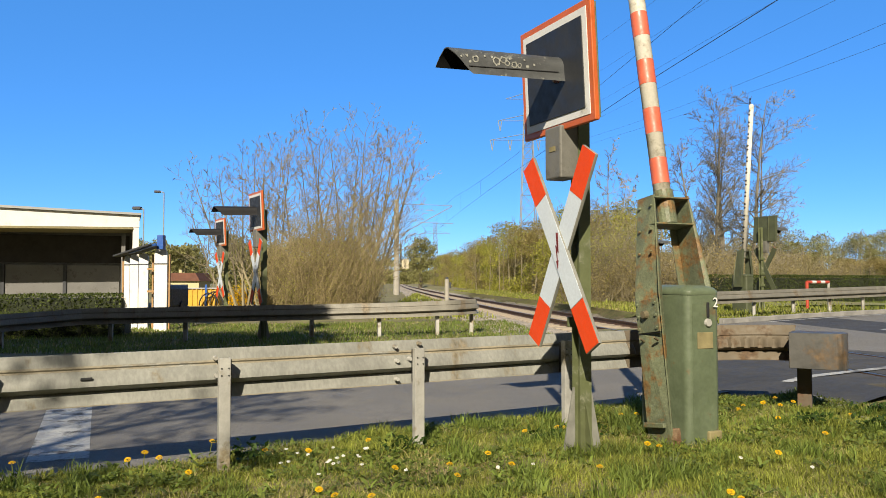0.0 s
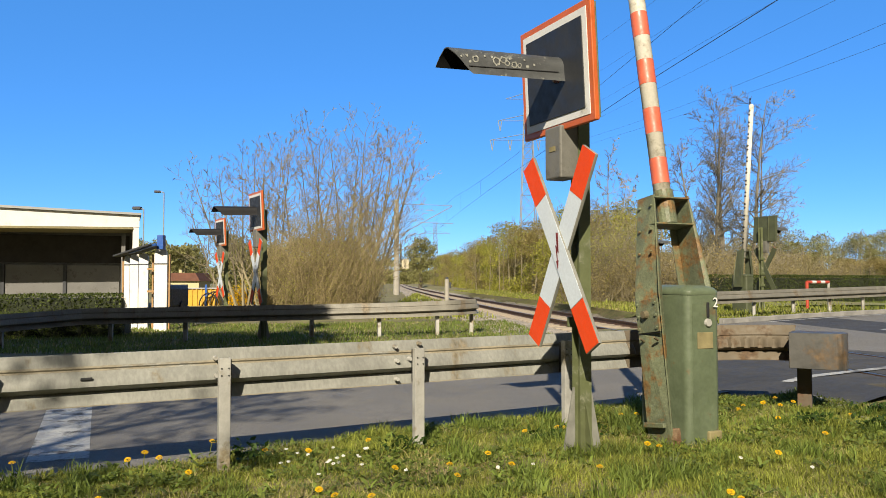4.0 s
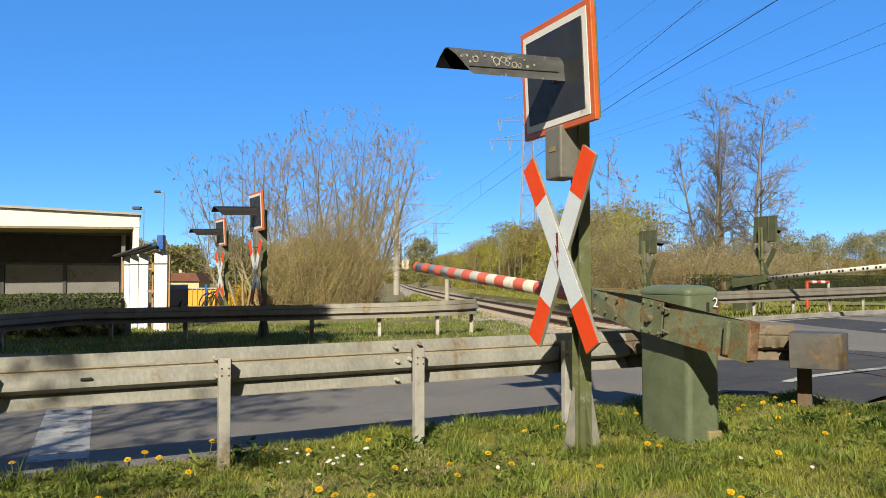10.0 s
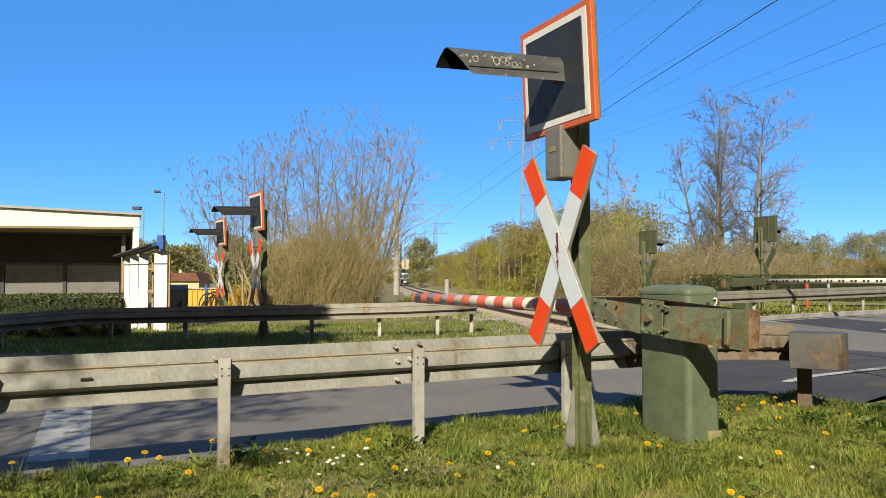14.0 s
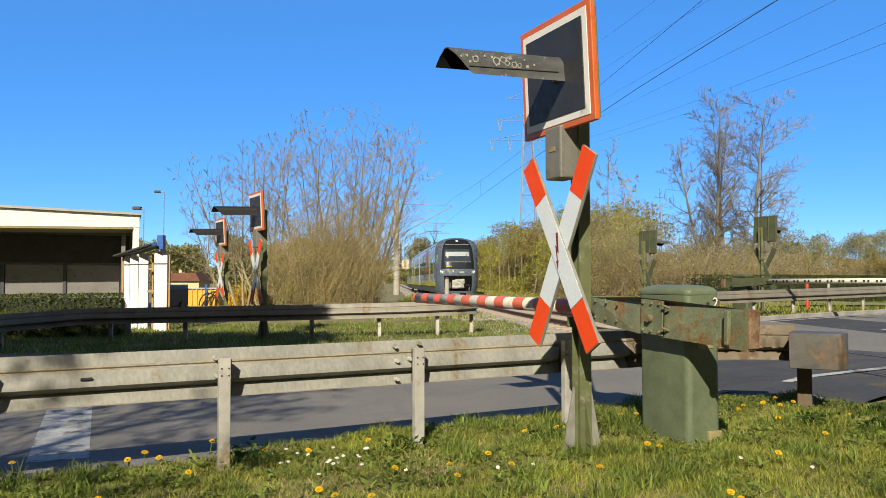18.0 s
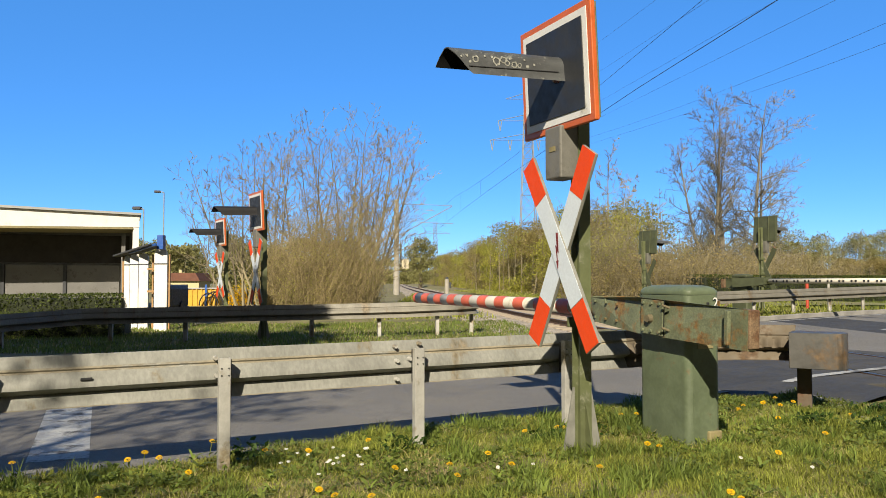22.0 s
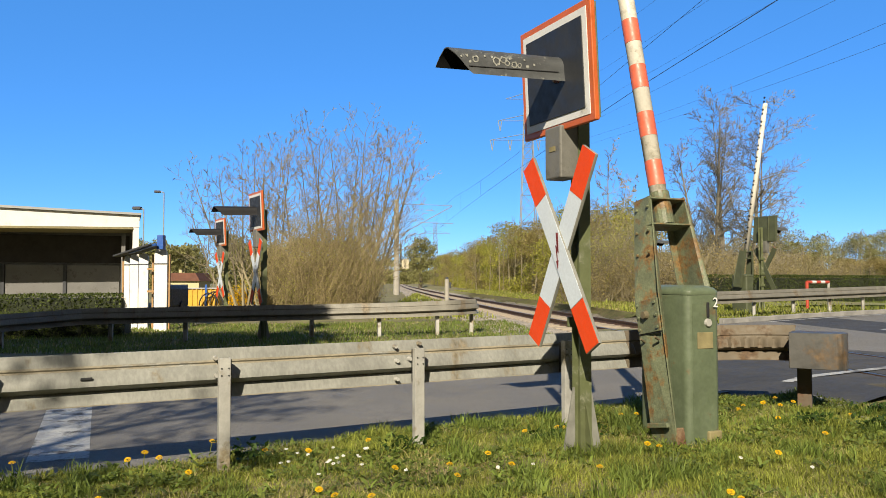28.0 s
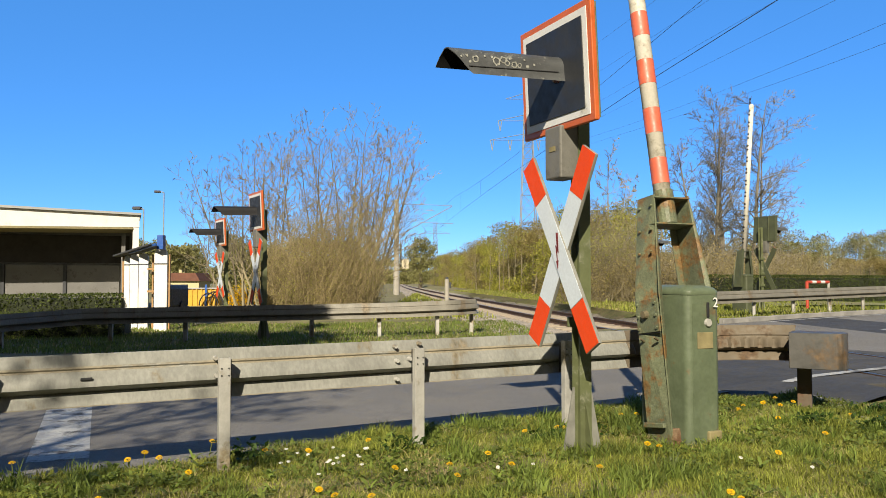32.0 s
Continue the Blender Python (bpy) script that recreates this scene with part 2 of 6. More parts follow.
def heading(y):
    for (a, b), (c, d) in zip(HEAD, HEAD[1:]):
        if y <= c:
            return b + (d - b) * (y - a) / (c - a)
    return HEAD[-1][1]


def build_track_table():
    ys = np.arange(-120, 901, 0.5)
    sl = np.array([math.tan(radians(heading(y))) for y in ys])
    xs = np.concatenate([[0], np.cumsum((sl[1:] + sl[:-1]) / 2 * 0.5)])
    xs += TRACK_AT[0] - np.interp(TRACK_AT[1], ys, xs)
    arc = np.concatenate([[0], np.cumsum(np.hypot(np.diff(xs), np.diff(ys)))])
    arc -= np.interp(TRACK_AT[1], ys, arc)
    return ys, xs, arc


TY, TX, TS = build_track_table()


def track_at(arc, up=0.0):
    return Vector((float(np.interp(arc, TS, TX)), float(np.interp(arc, TS, TY)), RAIL_Z + up))


def track_x(y):
    return float(np.interp(y, TY, TX))


# ---- ground, road, track ----
def grid_axis(lo, hi, near, step, grow):
    a, s = [near], step
    while a[-1] < hi:
        a.append(a[-1] + s)
        s *= grow
    b, s = [near], step
    while b[-1] > lo:
        b.append(b[-1] - s)
        s *= grow
    return sorted(set(b + a))


def build_ground():
    xs, ys = grid_axis(-900, 900, 1.0, 0.5, 1.09), grid_axis(-300, 2500, 6.0, 0.5, 1.09)
    verts, faces = [], []
    for y in ys:
        for x in xs:
            n = RN.x * x + RN.y * y
            s = RD.x * x + RD.y * y
            z = ground_z(x, y) - 0.015
            if n < 4.8 and -40 < s < 60:
                z += 0.03 + 0.02 * noise.noise((x * 0.8, y * 0.8, 0))
            d = abs(x - track_x(y)) if y < 900 else 99
            if d < 3.2 and not 3.4 < n < 13.0:
                z = min(z, RAIL_Z - 0.42)
            verts.append((x, y, z))
    w = len(xs)
    for j in range(len(ys) - 1):
        for i in range(w - 1):
            a = j * w + i
            faces.append((a, a + 1, a + w + 1, a + w))
    ob = raw("ground", verts, faces, M["soil"], smooth=True)
    tagged(ob, "rough spring grass over soil beside the road", "ground", kind="structure")


def strip(name, s0, s1, n0, n1, up, material, parent=None, steps=40, thick=0.0):
    vs, fs = [], []
    for i in range(steps + 1):
        s = s0 + (s1 - s0) * i / steps
        vs += [road_pt(s, n0, up), road_pt(s, n1, up)]
    for i in range(steps):
        fs.append((2 * i, 2 * i + 2, 2 * i + 3, 2 * i + 1))
    return raw(name, vs, fs, material, parent)


ROAD_N0, ROAD_N1 = 5.28, 11.9


def deck_z(x, y):
    """Height of the paving: the road, raised to the rails by ramps beside the track."""
    d = x - track_x(y)
    t = smooth01(max(0.0, abs(d) - 1.56) / (1.2 if d < 0 else 2.4))
    return RAIL_Z * (1 - t) + ground_z(x, y) * t


def painted(name, s0, s1, n0, n1, parent, steps):
    vs = []
    for i in range(steps + 1):
        for n in (n0, n1):
            p = RD * (s0 + (s1 - s0) * i / steps) + RN * n
            vs.append((p.x, p.y, deck_z(p.x, p.y) + 0.009))
    return raw(name, vs, [(2 * i, 2 * i + 2, 2 * i + 3, 2 * i + 1) for i in range(steps)], M["road_paint"], parent)


def build_road():
    road = strip("road", -120, 160, ROAD_N0, ROAD_N1, 0.0, M["asphalt"], steps=240)
    tagged(road, "grey worn asphalt road running over the railway", "road", kind="structure")
    painted("edge_line", 7.7, 40, 5.07, 5.20, road, 120)
    painted("edge_line", 12, 60, ROAD_N1 - 0.4, ROAD_N1 - 0.28, road, 120)
    for k in range(14):
        painted("centre_line", 10 + 6 * k, 14 + 6 * k, 8.45, 8.57, road, 16)
    a, d, w = Vector((-2.40, 5.42)), Vector((-math.sin(radians(23.5)), math.cos(radians(23.5)))), 0.385
    q = [a, a + Vector((d.y, -d.x)) * -w, a + Vector((d.y, -d.x)) * -w + d * 3.3, a + d * 3.3]
    raw("stop_line", [(v.x, v.y, ground_z(v.x, v.y) + 0.003) for v in q], [(0, 1, 2, 3)], M["road_paint"], road)
    for i in range(60):
        s = 16 + i
        bm = boxm((0, 0, 0), (0.985, 0.14, 0.22), 0.015)
        k = part("kerb_stone", bm, M["kerb"], road) if i == 0 else new("kerb_stone", first)
        if i == 0:
            first = k.data
        k.parent = road
        p = road_pt(s, ROAD_N1 + 0.07, 0.0)
        k.matrix_basis = Matrix.Translation(p) @ Matrix.Rotation(math.atan2(RD.y, RD.x), 4, "Z")


M["bank"] = mat("bank", (0.135, 0.140, 0.036), 0.95, var=0.3, scale=0.5, dirt=(0.15, 0.125, 0.055), dirt_amt=0.5, dirt_scale=0.7, fine=0.3)


def build_track():
    bed = thing("railway_track", Matrix(), "single railway track, rusty rails on sleepers in pale ballast", "track", kind="structure")
    prof = [(-3.0, -0.50), (-1.45, -0.16), (1.45, -0.16), (2.3, -0.34), (3.6, -0.10), (3.7, -0.5)]
    pts = [track_at(a, 0.0) for a in list(np.arange(-60, 60, 2.0)) + list(np.arange(60, 860, 10.0))]
    part("ballast", sweep(pts, prof), M["ballast"], bed)
    far = [track_at(a, 0.0) for a in list(np.arange(9, 60, 2.0)) + list(np.arange(60, 860, 10.0))]
    tagged(part("grass_bank", sweep(far, [(2.5, -0.42), (3.2, -0.12), (5.0, 0.02), (9.0, 0.22), (14.0, 0.2)]), M["bank"], bed, "sunny grass bank beside the track", smooth=True), kind="structure")
    tagged(part("grass_bank", sweep(far[12:], [(-9.0, 0.0), (-4.2, -0.05), (-2.5, -0.42)]), M["bank"], bed, smooth=True), kind="structure")
    for s in (-0.755, 0.755):
        near = [(-0.075, -0.17), (-0.06, -0.15), (-0.012, -0.13), (-0.012, -0.045), (-0.036, -0.03), (-0.036, -0.004),
                (0.036, -0.004), (0.036, -0.03), (0.012, -0.045), (0.012, -0.13), (0.06, -0.15), (0.075, -0.17)]
        part("rail", sweep(pts, [(a + s, b) for a, b in near]), M["rail"], bed)
        part("rail_head", sweep(pts, [(s - 0.033, 0.0), (s + 0.033, 0.0)]), M["rail_top"], bed, "polished running surface")
    me = mesh_of(boxm((0, 0, -0.23), (2.5, 0.26, 0.2), 0.03), "sleeper", M["sleeper"])
    for k in range(120):
        a = -14 + k * 0.62
        if -9.5 < a < -0.5:
            continue
        o = new("sleeper", me)
        o.parent = bed
        p = track_at(a)
        o.matrix_basis = Matrix.Translation(p) @ Matrix.Rotation(-radians(heading(p.y)), 4, "Z")


build_ground()
build_road()
build_track()

# ---- crash barriers ----
W_PROF = [(-0.012, 0.0), (-0.034, 0.004), (-0.066, 0.072), (-0.078, 0.082), (-0.012, 0.108), (0.0, 0.118), (-0.004, 0.138), (-0.014, 0.160), (-0.034, 0.188), (-0.046, 0.206), (-0.050, 0.216), (-0.042, 0.226), (-0.045, 0.238),
          (-0.066, 0.290), (-0.078, 0.31)]


def w_beam(points, flip=1.0, ripple=None):
    """A corrugated beam along points at its lower edge, ribs to the right of the way (flip 1), with 4 mm of steel."""
    outer = [(s * flip, u) for s, u in W_PROF]
    inner = [((s - 0.004) * flip, u) for s, u in W_PROF][::-1]
    return sweep(points, outer + inner, closed=True, ripple=ripple)


def guard_post(parent, p, ang, h, w=0.08, d=0.05, material=None):
    """A sigma post: a web with two flanges and bolt holes, its foot in the ground."""
    m = Matrix.Translation(p) @ Matrix.Rotation(ang, 4, "Z")
    bm = boxm((0, 0, h / 2 - 0.1), (w, 0.006, h + 0.2), 0.001)
    boxm((w / 2, d / 2, h / 2 - 0.1), (0.006, d, h + 0.2), 0.001, bm=bm)
    boxm((-w / 2, d / 2, h / 2 - 0.1), (0.006, d, h + 0.2), 0.001, bm=bm)
    bmesh.ops.transform(bm, matrix=m, verts=bm.verts)
    return part("post", bm, material or M["galv_post"], parent)


def line_pts(a, b, n):
    a, b = Vector(a), Vector(b)
    return [a.lerp(b, i / n) for i in range(n + 1)]


def build_near_rail():
    g = thing("guardrail", pose(-1.4, 5.2, 0), "weathered galvanised W-beam guardrail beside the road, seen from behind", "guardrail")
    off = Vector((-1.4, 5.2, 0))
    A, B = Vector((-6.6, 2.35, 0.43)) - off, Vector((1.62, 6.72, 0.47)) - off
    beam = part("beam", w_beam(line_pts(A, B, 12)), M["galv"], g, smooth=True)
    beam.data.materials.append(M["galv_tan"])
    for p in beam.data.polygons:
        if p.index % (2 * len(W_PROF)) in (0, 9, 10, 11):
            p.material_index = 1
    d = (B - A).normalized()
    ang = math.atan2(d.y, d.x)
    for k, x in enumerate((-5.0, -3.80, -2.61, -1.42, -0.21, 0.945)):
        t = (x - off.x - A.x) / (B.x - A.x)
        p = A.lerp(B, t)
        back = Vector((d.y, -d.x, 0)) * 0.10
        zz = ground_z(x, 5.5)
        post = guard_post(g, (p.x + back.x, p.y + back.y, zz), ang, 0.71, 0.066)
        for hx in (-0.022, 0.022):
            for hz in (0.60, 0.645):
                c = Vector((p.x + back.x, p.y + back.y, zz + hz)) + d * hx + Vector((d.y, -d.x, 0)) * 0.004
                part("bolt_hole", rod(c, c + Vector((d.y, -d.x, 0)) * 0.003, 0.005, 0.005, 8), M["black"], post)
        # spacer coloured black to stand for the shade between post and beam
        sp = boxm((p.x + back.x * 0.45 + d.x * 0.01, p.y + back.y * 0.45 + d.y * 0.01, p.z + 0.13), (0.07, 0.08, 0.24), 0.006, Euler((0, 0, ang)).to_matrix())
        part("spacer", sp, M["black"], g, "spacer bracket, black for the shade behind the post")
    # splice bolts, a slot and post bolts
    bk = Vector((d.y, -d.x, 0))
    for x, us in ((-0.33, (0.27, 0.17, 0.04)), (-0.24, (0.18,)), (-0.16, (0.285, 0.13)), (-1.45, (0.25, 0.14))):
        q = A.lerp(B, (x - off.x - A.x) / (B.x - A.x))
        for u in us:
            c = q + Vector((0, 0, u)) + bk * (-0.045 + 0.03 * (u < 0.2))
            part("bolt", rod(c, c + bk * 0.035, 0.017, 0.013, 10), M["galv_post"], g)
    q = A.lerp(B, (-2.12 - off.x - A.x) / (B.x - A.x)) + Vector((0, 0, 0.165)) - bk * 0.005
    part("slot", boxm(q, (0.065, 0.012, 0.018), 0.004, Euler((0, 0, ang)).to_matrix()), M["black"], g)
    # bent end piece, crimped where it turns
    cur, pts, th = B - d * 0.05, [], ang
    for i in range(100):
        pts.append(cur.copy())
        th -= 0.0 if i < 44 else radians(1.2)
        cur = cur + Vector((math.cos(th), math.sin(th), 0.02)) * 0.0165

    def crimp(i, k, s, u):
        return (s + (0.022 * math.sin(i * 2 * math.pi / 7) if k in (5, 6, 7, 8, 21, 22, 23, 24) else 0.0) + 0.006, u)
    part("curved_beam", w_beam(pts, ripple=crimp), M["galv_brown"], g, "rusty brown crimped beam end", smooth=True)
    e = pts[-1]
    m = Matrix.Translation((e.x - 0.02, e.y - 0.02, e.z - 0.035)) @ Matrix.Rotation(radians(-30), 4, "Z")
    o = [(0.0, -0.04), (0.30, -0.04), (0.345, -0.034), (0.385, -0.015), (0.415, 0.015), (0.435, 0.06), (0.44, 0.11), (0.43, 0.19), (0.40, 0.25), (0.36, 0.268), (0.0, 0.268)]
    cap = prism(o, 0.30, m @ Matrix.Rotation(radians(90), 4, "X"), bev=0.004)
    part("end_cap", cap, M["cap_steel"], g, "grey and brown rounded end cap", smooth=True)
    guard_post(g, (e.x + 0.10, e.y + 0.03, 0.05), radians(-30), 0.62, 0.11, 0.06, M["post_rusty"])


M["galv_tan"] = mat("galv_tan", (0.195, 0.172, 0.122), 0.7, var=0.25, scale=2.5, dirt=(0.19, 0.19, 0.17), dirt_amt=0.3, dirt_scale=3.0, stretch=(1.0, 1.0, 3.0), fine=0.15)
M["cap_steel"] = mat("cap_steel", (0.064, 0.062, 0.057), 0.55, metal=0.15, var=0.22, scale=4, dirt=(0.085, 0.055, 0.028), dirt_amt=0.36, dirt_scale=2.2)
M["post_rusty"] = mat("post_rusty", (0.083, 0.0622, 0.0415), 0.8, var=0.3, scale=5, dirt=(0.083, 0.0415, 0.0183), dirt_amt=0.45)
build_near_rail()


def build_far_rails():
    g = thing("guardrail", pose(-3, 15, 0), "grey galvanised guardrail beyond the road, bent at both ends", "guardrail")
    off = Vector((-3, 15, 0))
    key = [(-9.2, 12.0, 0.20), (-6.95, 15.3, 0.36), (-5.3, 15.6, 0.38), (-2.7, 15.9, 0.42), (-0.8, 16.1, 0.46), (0.3, 16.3, 0.50), (0.75, 16.7, 0.52), (0.78, 17.1, 0.53)]
    pts = []
    for a, b in zip(key, key[1:]):
        pts += [p - off for p in line_pts(a, b, 4)[:-1]]
    pts.append(Vector(key[-1]) - off)
    part("beam", w_beam(pts), M["galv_far"], g, smooth=True)
    for x, y, z in ((-7.9, 14.2, 0.3), (-6.5, 15.55, 0.37), (-5.1, 15.75, 0.39), (-2.65, 16.05, 0.42), (-1.3, 16.2, 0.44), (-0.12, 16.35, 0.47), (0.6, 16.8, 0.5)):
        guard_post(g, (x - off.x, y - off.y, ground_z(x, y) - 0.05), math.pi, z + 0.25)
    g = thing("guardrail", pose(10, 22, 0.2), "long grey galvanised guardrail beyond the crossing", "guardrail")
    off = Vector((10, 22, 0.2))
    A, B = Vector((6.0, 19.2, 0.615)) - off, Vector((26, 32.4, 0.95)) - off
    part("beam", w_beam(line_pts(A, B, 12)), M["galv_far"], g, smooth=True)
    for k in range(14):
        p = A.lerp(B, (k * 1.75 + 0.9) / (B - A).length)
        guard_post(g, (p.x - 0.08, p.y + 0.1, p.z - 0.42), math.pi, 0.65)


build_far_rails()

# ---- warning signals with crosses ----
CROSS_AZ = 24.0


def arm_outline(l, w):
    return [(-w / 2, -l / 2), (w / 2, -l / 2), (w / 2, l / 2), (-w / 2, l / 2)]


def lin_steps(a, b, n):
    return [a + (b - a) * i / n for i in range(n + 1)]


def build_signal(name, m, label, cross=True, base_h=2.215, hood_len=0.83, rails="fine", rim="red", hood="hood", paint="green"):
    """Mast with a lamp board in its hood, and a cross; the board faces local -x."""
    s = thing(name, m, label, "railway signal", "level crossing signals")
    # mast: I section
    o = [(-0.045, -0.05), (0.045, -0.05), (0.045, -0.042), (0.005, -0.042), (0.005, 0.042), (0.045, 0.042), (0.045, 0.05), (-0.045, 0.05), (-0.045, 0.042), (-0.005, 0.042), (-0.005, -0.042), (-0.045, -0.042)]
    bm = prism(o, 2.9, Matrix.Translation((0, 0, -0.25)) @ Matrix.Rotation(radians(90), 4, "X"))
    part("mast", bm, M["green_mast"], s)
    for sy in (1, -1):
        bm = prism([(0.05, -0.1), (0.17, -0.1), (0.06, 0.34), (0.05, 0.34)], 0.014, Matrix.Rotation(radians(90 * sy), 4, "Z") @ Matrix.Translation((0, -0.007, 0)))
        part("foot_plate", bm, M["green_mast"], s)
    for a in (0, 180):
        bm = prism([(0.045, -0.1), (0.155, -0.1), (0.13, 0.06), (0.055, 0.46), (0.045, 0.46)], 0.014, Matrix.Rotation(radians(a), 4, "Z") @ Matrix.Translation((0, -0.03, 0)))
        part("foot_plate", bm, M["cross_edge"], s, "grey splayed foot plate")
    # lamp board
    zc = base_h + 0.39
    board = part("lamp_board", boxm((-0.137, 0.042, zc), (0.036, 0.895, 0.79), 0.006), M[rim], s, "lamp board with red and white rim")
    part("white_rim", boxm((-0.1565, 0.042, zc), (0.006, 0.805, 0.70), 0.002), M["white"], board)
    part("dark_panel", boxm((-0.1625, 0.042, zc), (0.008, 0.705, 0.60), 0.003), M["board"], board)
    part("back_sheet", boxm((-0.10, 0.042, zc), (0.012, 0.855, 0.75), 0.003), M[paint], board, "green painted back")
    for sy in (-0.2, 0.2):
        part("back_rib", boxm((-0.085, sy, zc), (0.03, 0.03, 0.76), 0.003), M[paint], board)
    # hood: a half pipe with slanted mouth
    own = bmesh.new()
    prof = [(0.094, -0.012), (0.092, 0.004)] + [(0.090 * math.cos(a), 0.012 + 0.084 * math.sin(a)) for a in lin_steps(0.12, math.pi - 0.12, 14)]
    prof += [(-0.092, 0.0), (-0.093, -0.025), (-0.095, -0.070), (-0.102, -0.088)]
    n = len(prof)
    ring0, ring1 = [], []
    for layer in (1.0, 0.94):
        for y, z in prof:
            mouth = -0.165 - hood_len + (0.105 * max(0.0, 0.07 - z) / 0.12 if y < 0 else -0.03 * max(0.0, 0.08 - z) / 0.08)
            ring0.append(own.verts.new((-0.165, y * layer, zc + 0.006 + z * layer)))
            ring1.append(own.verts.new((mouth, y * layer, zc + 0.016 + z * layer)))
    for lay in (0, n):
        for i in range(n - 1):
            own.faces.new((ring0[lay + i], ring0[lay + i + 1], ring1[lay + i + 1], ring1[lay + i]))
    for i in range(n - 1):
        own.faces.new((ring1[i], ring1[i + 1], ring1[n + i + 1], ring1[n + i]))
    shell = part("hood", own, M[hood], s, "long black sheet-metal hood, lichen spotted", smooth=True)
    shell.data.materials.append(M["void"])
    for f in shell.data.polygons:
        if n - 1 <= f.index < 2 * (n - 1):
            f.material_index = 1
    if rails == "fine":
        part("seam", boxm((-0.165 - hood_len * 0.46, -0.0965, zc - 0.022), (hood_len * 0.80, 0.005, 0.004)), M["black"], s)
        rl = random.Random(14)
        for x, z, r in ((-0.70, 0.004, 0.024), (-0.55, 0.0, 0.030), (-0.50, 0.012, 0.026), (-0.47, -0.012, 0.02), (-0.42, -0.02, 0.022), (-0.38, -0.024, 0.018), (-0.76, 0.03, 0.010), (-0.74, -0.02, 0.010),
                        (-0.80, 0.02, 0.008), (-0.63, 0.034, 0.007), (-0.58, 0.03, 0.009), (-0.45, 0.03, 0.009), (-0.34, 0.026, 0.007), (-0.32, -0.03, 0.012), (-0.27, -0.01, 0.008)):
            own = bmesh.new()
            inner, outer = [], []
            for i in range(16):
                a = 2 * math.pi * i / 16
                k = r * rl.uniform(0.8, 1.15)
                for ring, q in ((outer, k), (inner, k * (0.62 if r > 0.015 else 0.05))):
                    zz = z * 0.8 + 0.012 + q * math.sin(a)
                    y = -0.0925 if zz < 0.0 else -0.0905 * math.sqrt(max(0.0, 1 - (max(0.0, zz - 0.012) / 0.084) ** 2)) - 0.0025
                    ring.append(own.verts.new((x - 0.13 + q * math.cos(a), y - 0.002 - 0.0022 * (zz < -0.03), zc + 0.011 + zz)))
            for i in range(16):
                own.faces.new((outer[i], outer[(i + 1) % 16], inner[(i + 1) % 16], inner[i]))
            part("lichen_spot", own, M["lichen"], s)
    bm = bmesh.new()
    bmesh.ops.create_uvsphere(bm, u_segments=16, v_segments=10, radius=0.07, matrix=Matrix.Translation((-0.165, 0, zc - 0.005)) @ Matrix.Diagonal((0.35, 1, 1, 1)))
    part("lens", bm, M["lens_red"], s, "unlit red lens", smooth=True)
    # cable box under the board
    bx = part("cable_box", boxm((-0.11, 0.06, base_h - 0.155), (0.15, 0.20, 0.36), 0.012), M["grey_box"], s, "grey cable box")
    part("nameplate", boxm((-0.187, 0.06, base_h - 0.13), (0.004, 0.075, 0.035), 0.001), M["plate"], bx)
    if cross:
        c = Vector((-0.16, -0.01, 1.39))
        L, W = 1.465, 0.165
        for k, tilt in enumerate((30.5, -30.5)):
            rot = Matrix.Translation(c + Vector((0.012 * k, 0, 0))) @ Matrix.Rotation(radians(90), 4, "Z") @ Matrix.Rotation(radians(tilt), 4, "Y")
            arm = part("cross_arm", prism(arm_outline(L, W), 0.022, rot @ Matrix.Translation((0, -0.011, 0)), bev=0.002), M["cross_edge" if paint == "green" else paint], s, "white cross arm with red ends")
            for lo, hi, mm in ((-L / 2, -0.41, "red_sign"), (-0.41, 0.41, "white_sign"), (0.41, L / 2, "red_sign")):
                o = [(-W / 2 + 0.004, lo + 0.004), (W / 2 - 0.004, lo + 0.004), (W / 2 - 0.004, hi - 0.0), (-W / 2 + 0.004, hi - 0.0)]
                part("reflective_sheet", prism(o, 0.003, rot @ Matrix.Translation((0, 0.0115, 0))), M[mm], arm)
        if rails == "fine":
            bolt = [(k * 0.7, v * 0.72) for k, v in [(-0.012, 0.17), (0.022, 0.17), (0.010, 0.035), (0.034, 0.055), (0.008, -0.10), (0.026, -0.095), (0.0, -0.175), (-0.016, -0.09), (-0.002, -0.093), (0.008, 0.005), (-0.02, -0.02)]]
            rot = Matrix.Translation(c + Vector((-0.018, 0, 0))) @ Matrix.Rotation(radians(90), 4, "Z")
            part("lightning_arrow", prism(bolt, 0.002, rot), M["dark_red"], s, "red lightning arrow")
    # board and hood nod forward a little, the cross less
    for o in list(s.children):
        k = o.name.split(".")[0]
        if k in ("lamp_board", "hood", "lens", "seam", "lichen_spot"):
            o.matrix_basis = Matrix.Translation((-0.1, 0, base_h)) @ Matrix.Rotation(radians(-2.7), 4, "Y") @ Matrix.Translation((0.1, 0, -base_h))
        elif k in ("cross_arm", "lightning_arrow"):
            o.matrix_basis = Matrix.Translation((0, 0, 0.7)) @ Matrix.Rotation(radians(-1.3), 4, "Y") @ Matrix.Translation((0, 0, -0.7))
    for z in (0.9, 1.25, 1.7):
        part("clamp", boxm((0.02, 0.075, z), (0.16, 0.03, 0.07), 0.006), M["green_mast"], s)
    return s


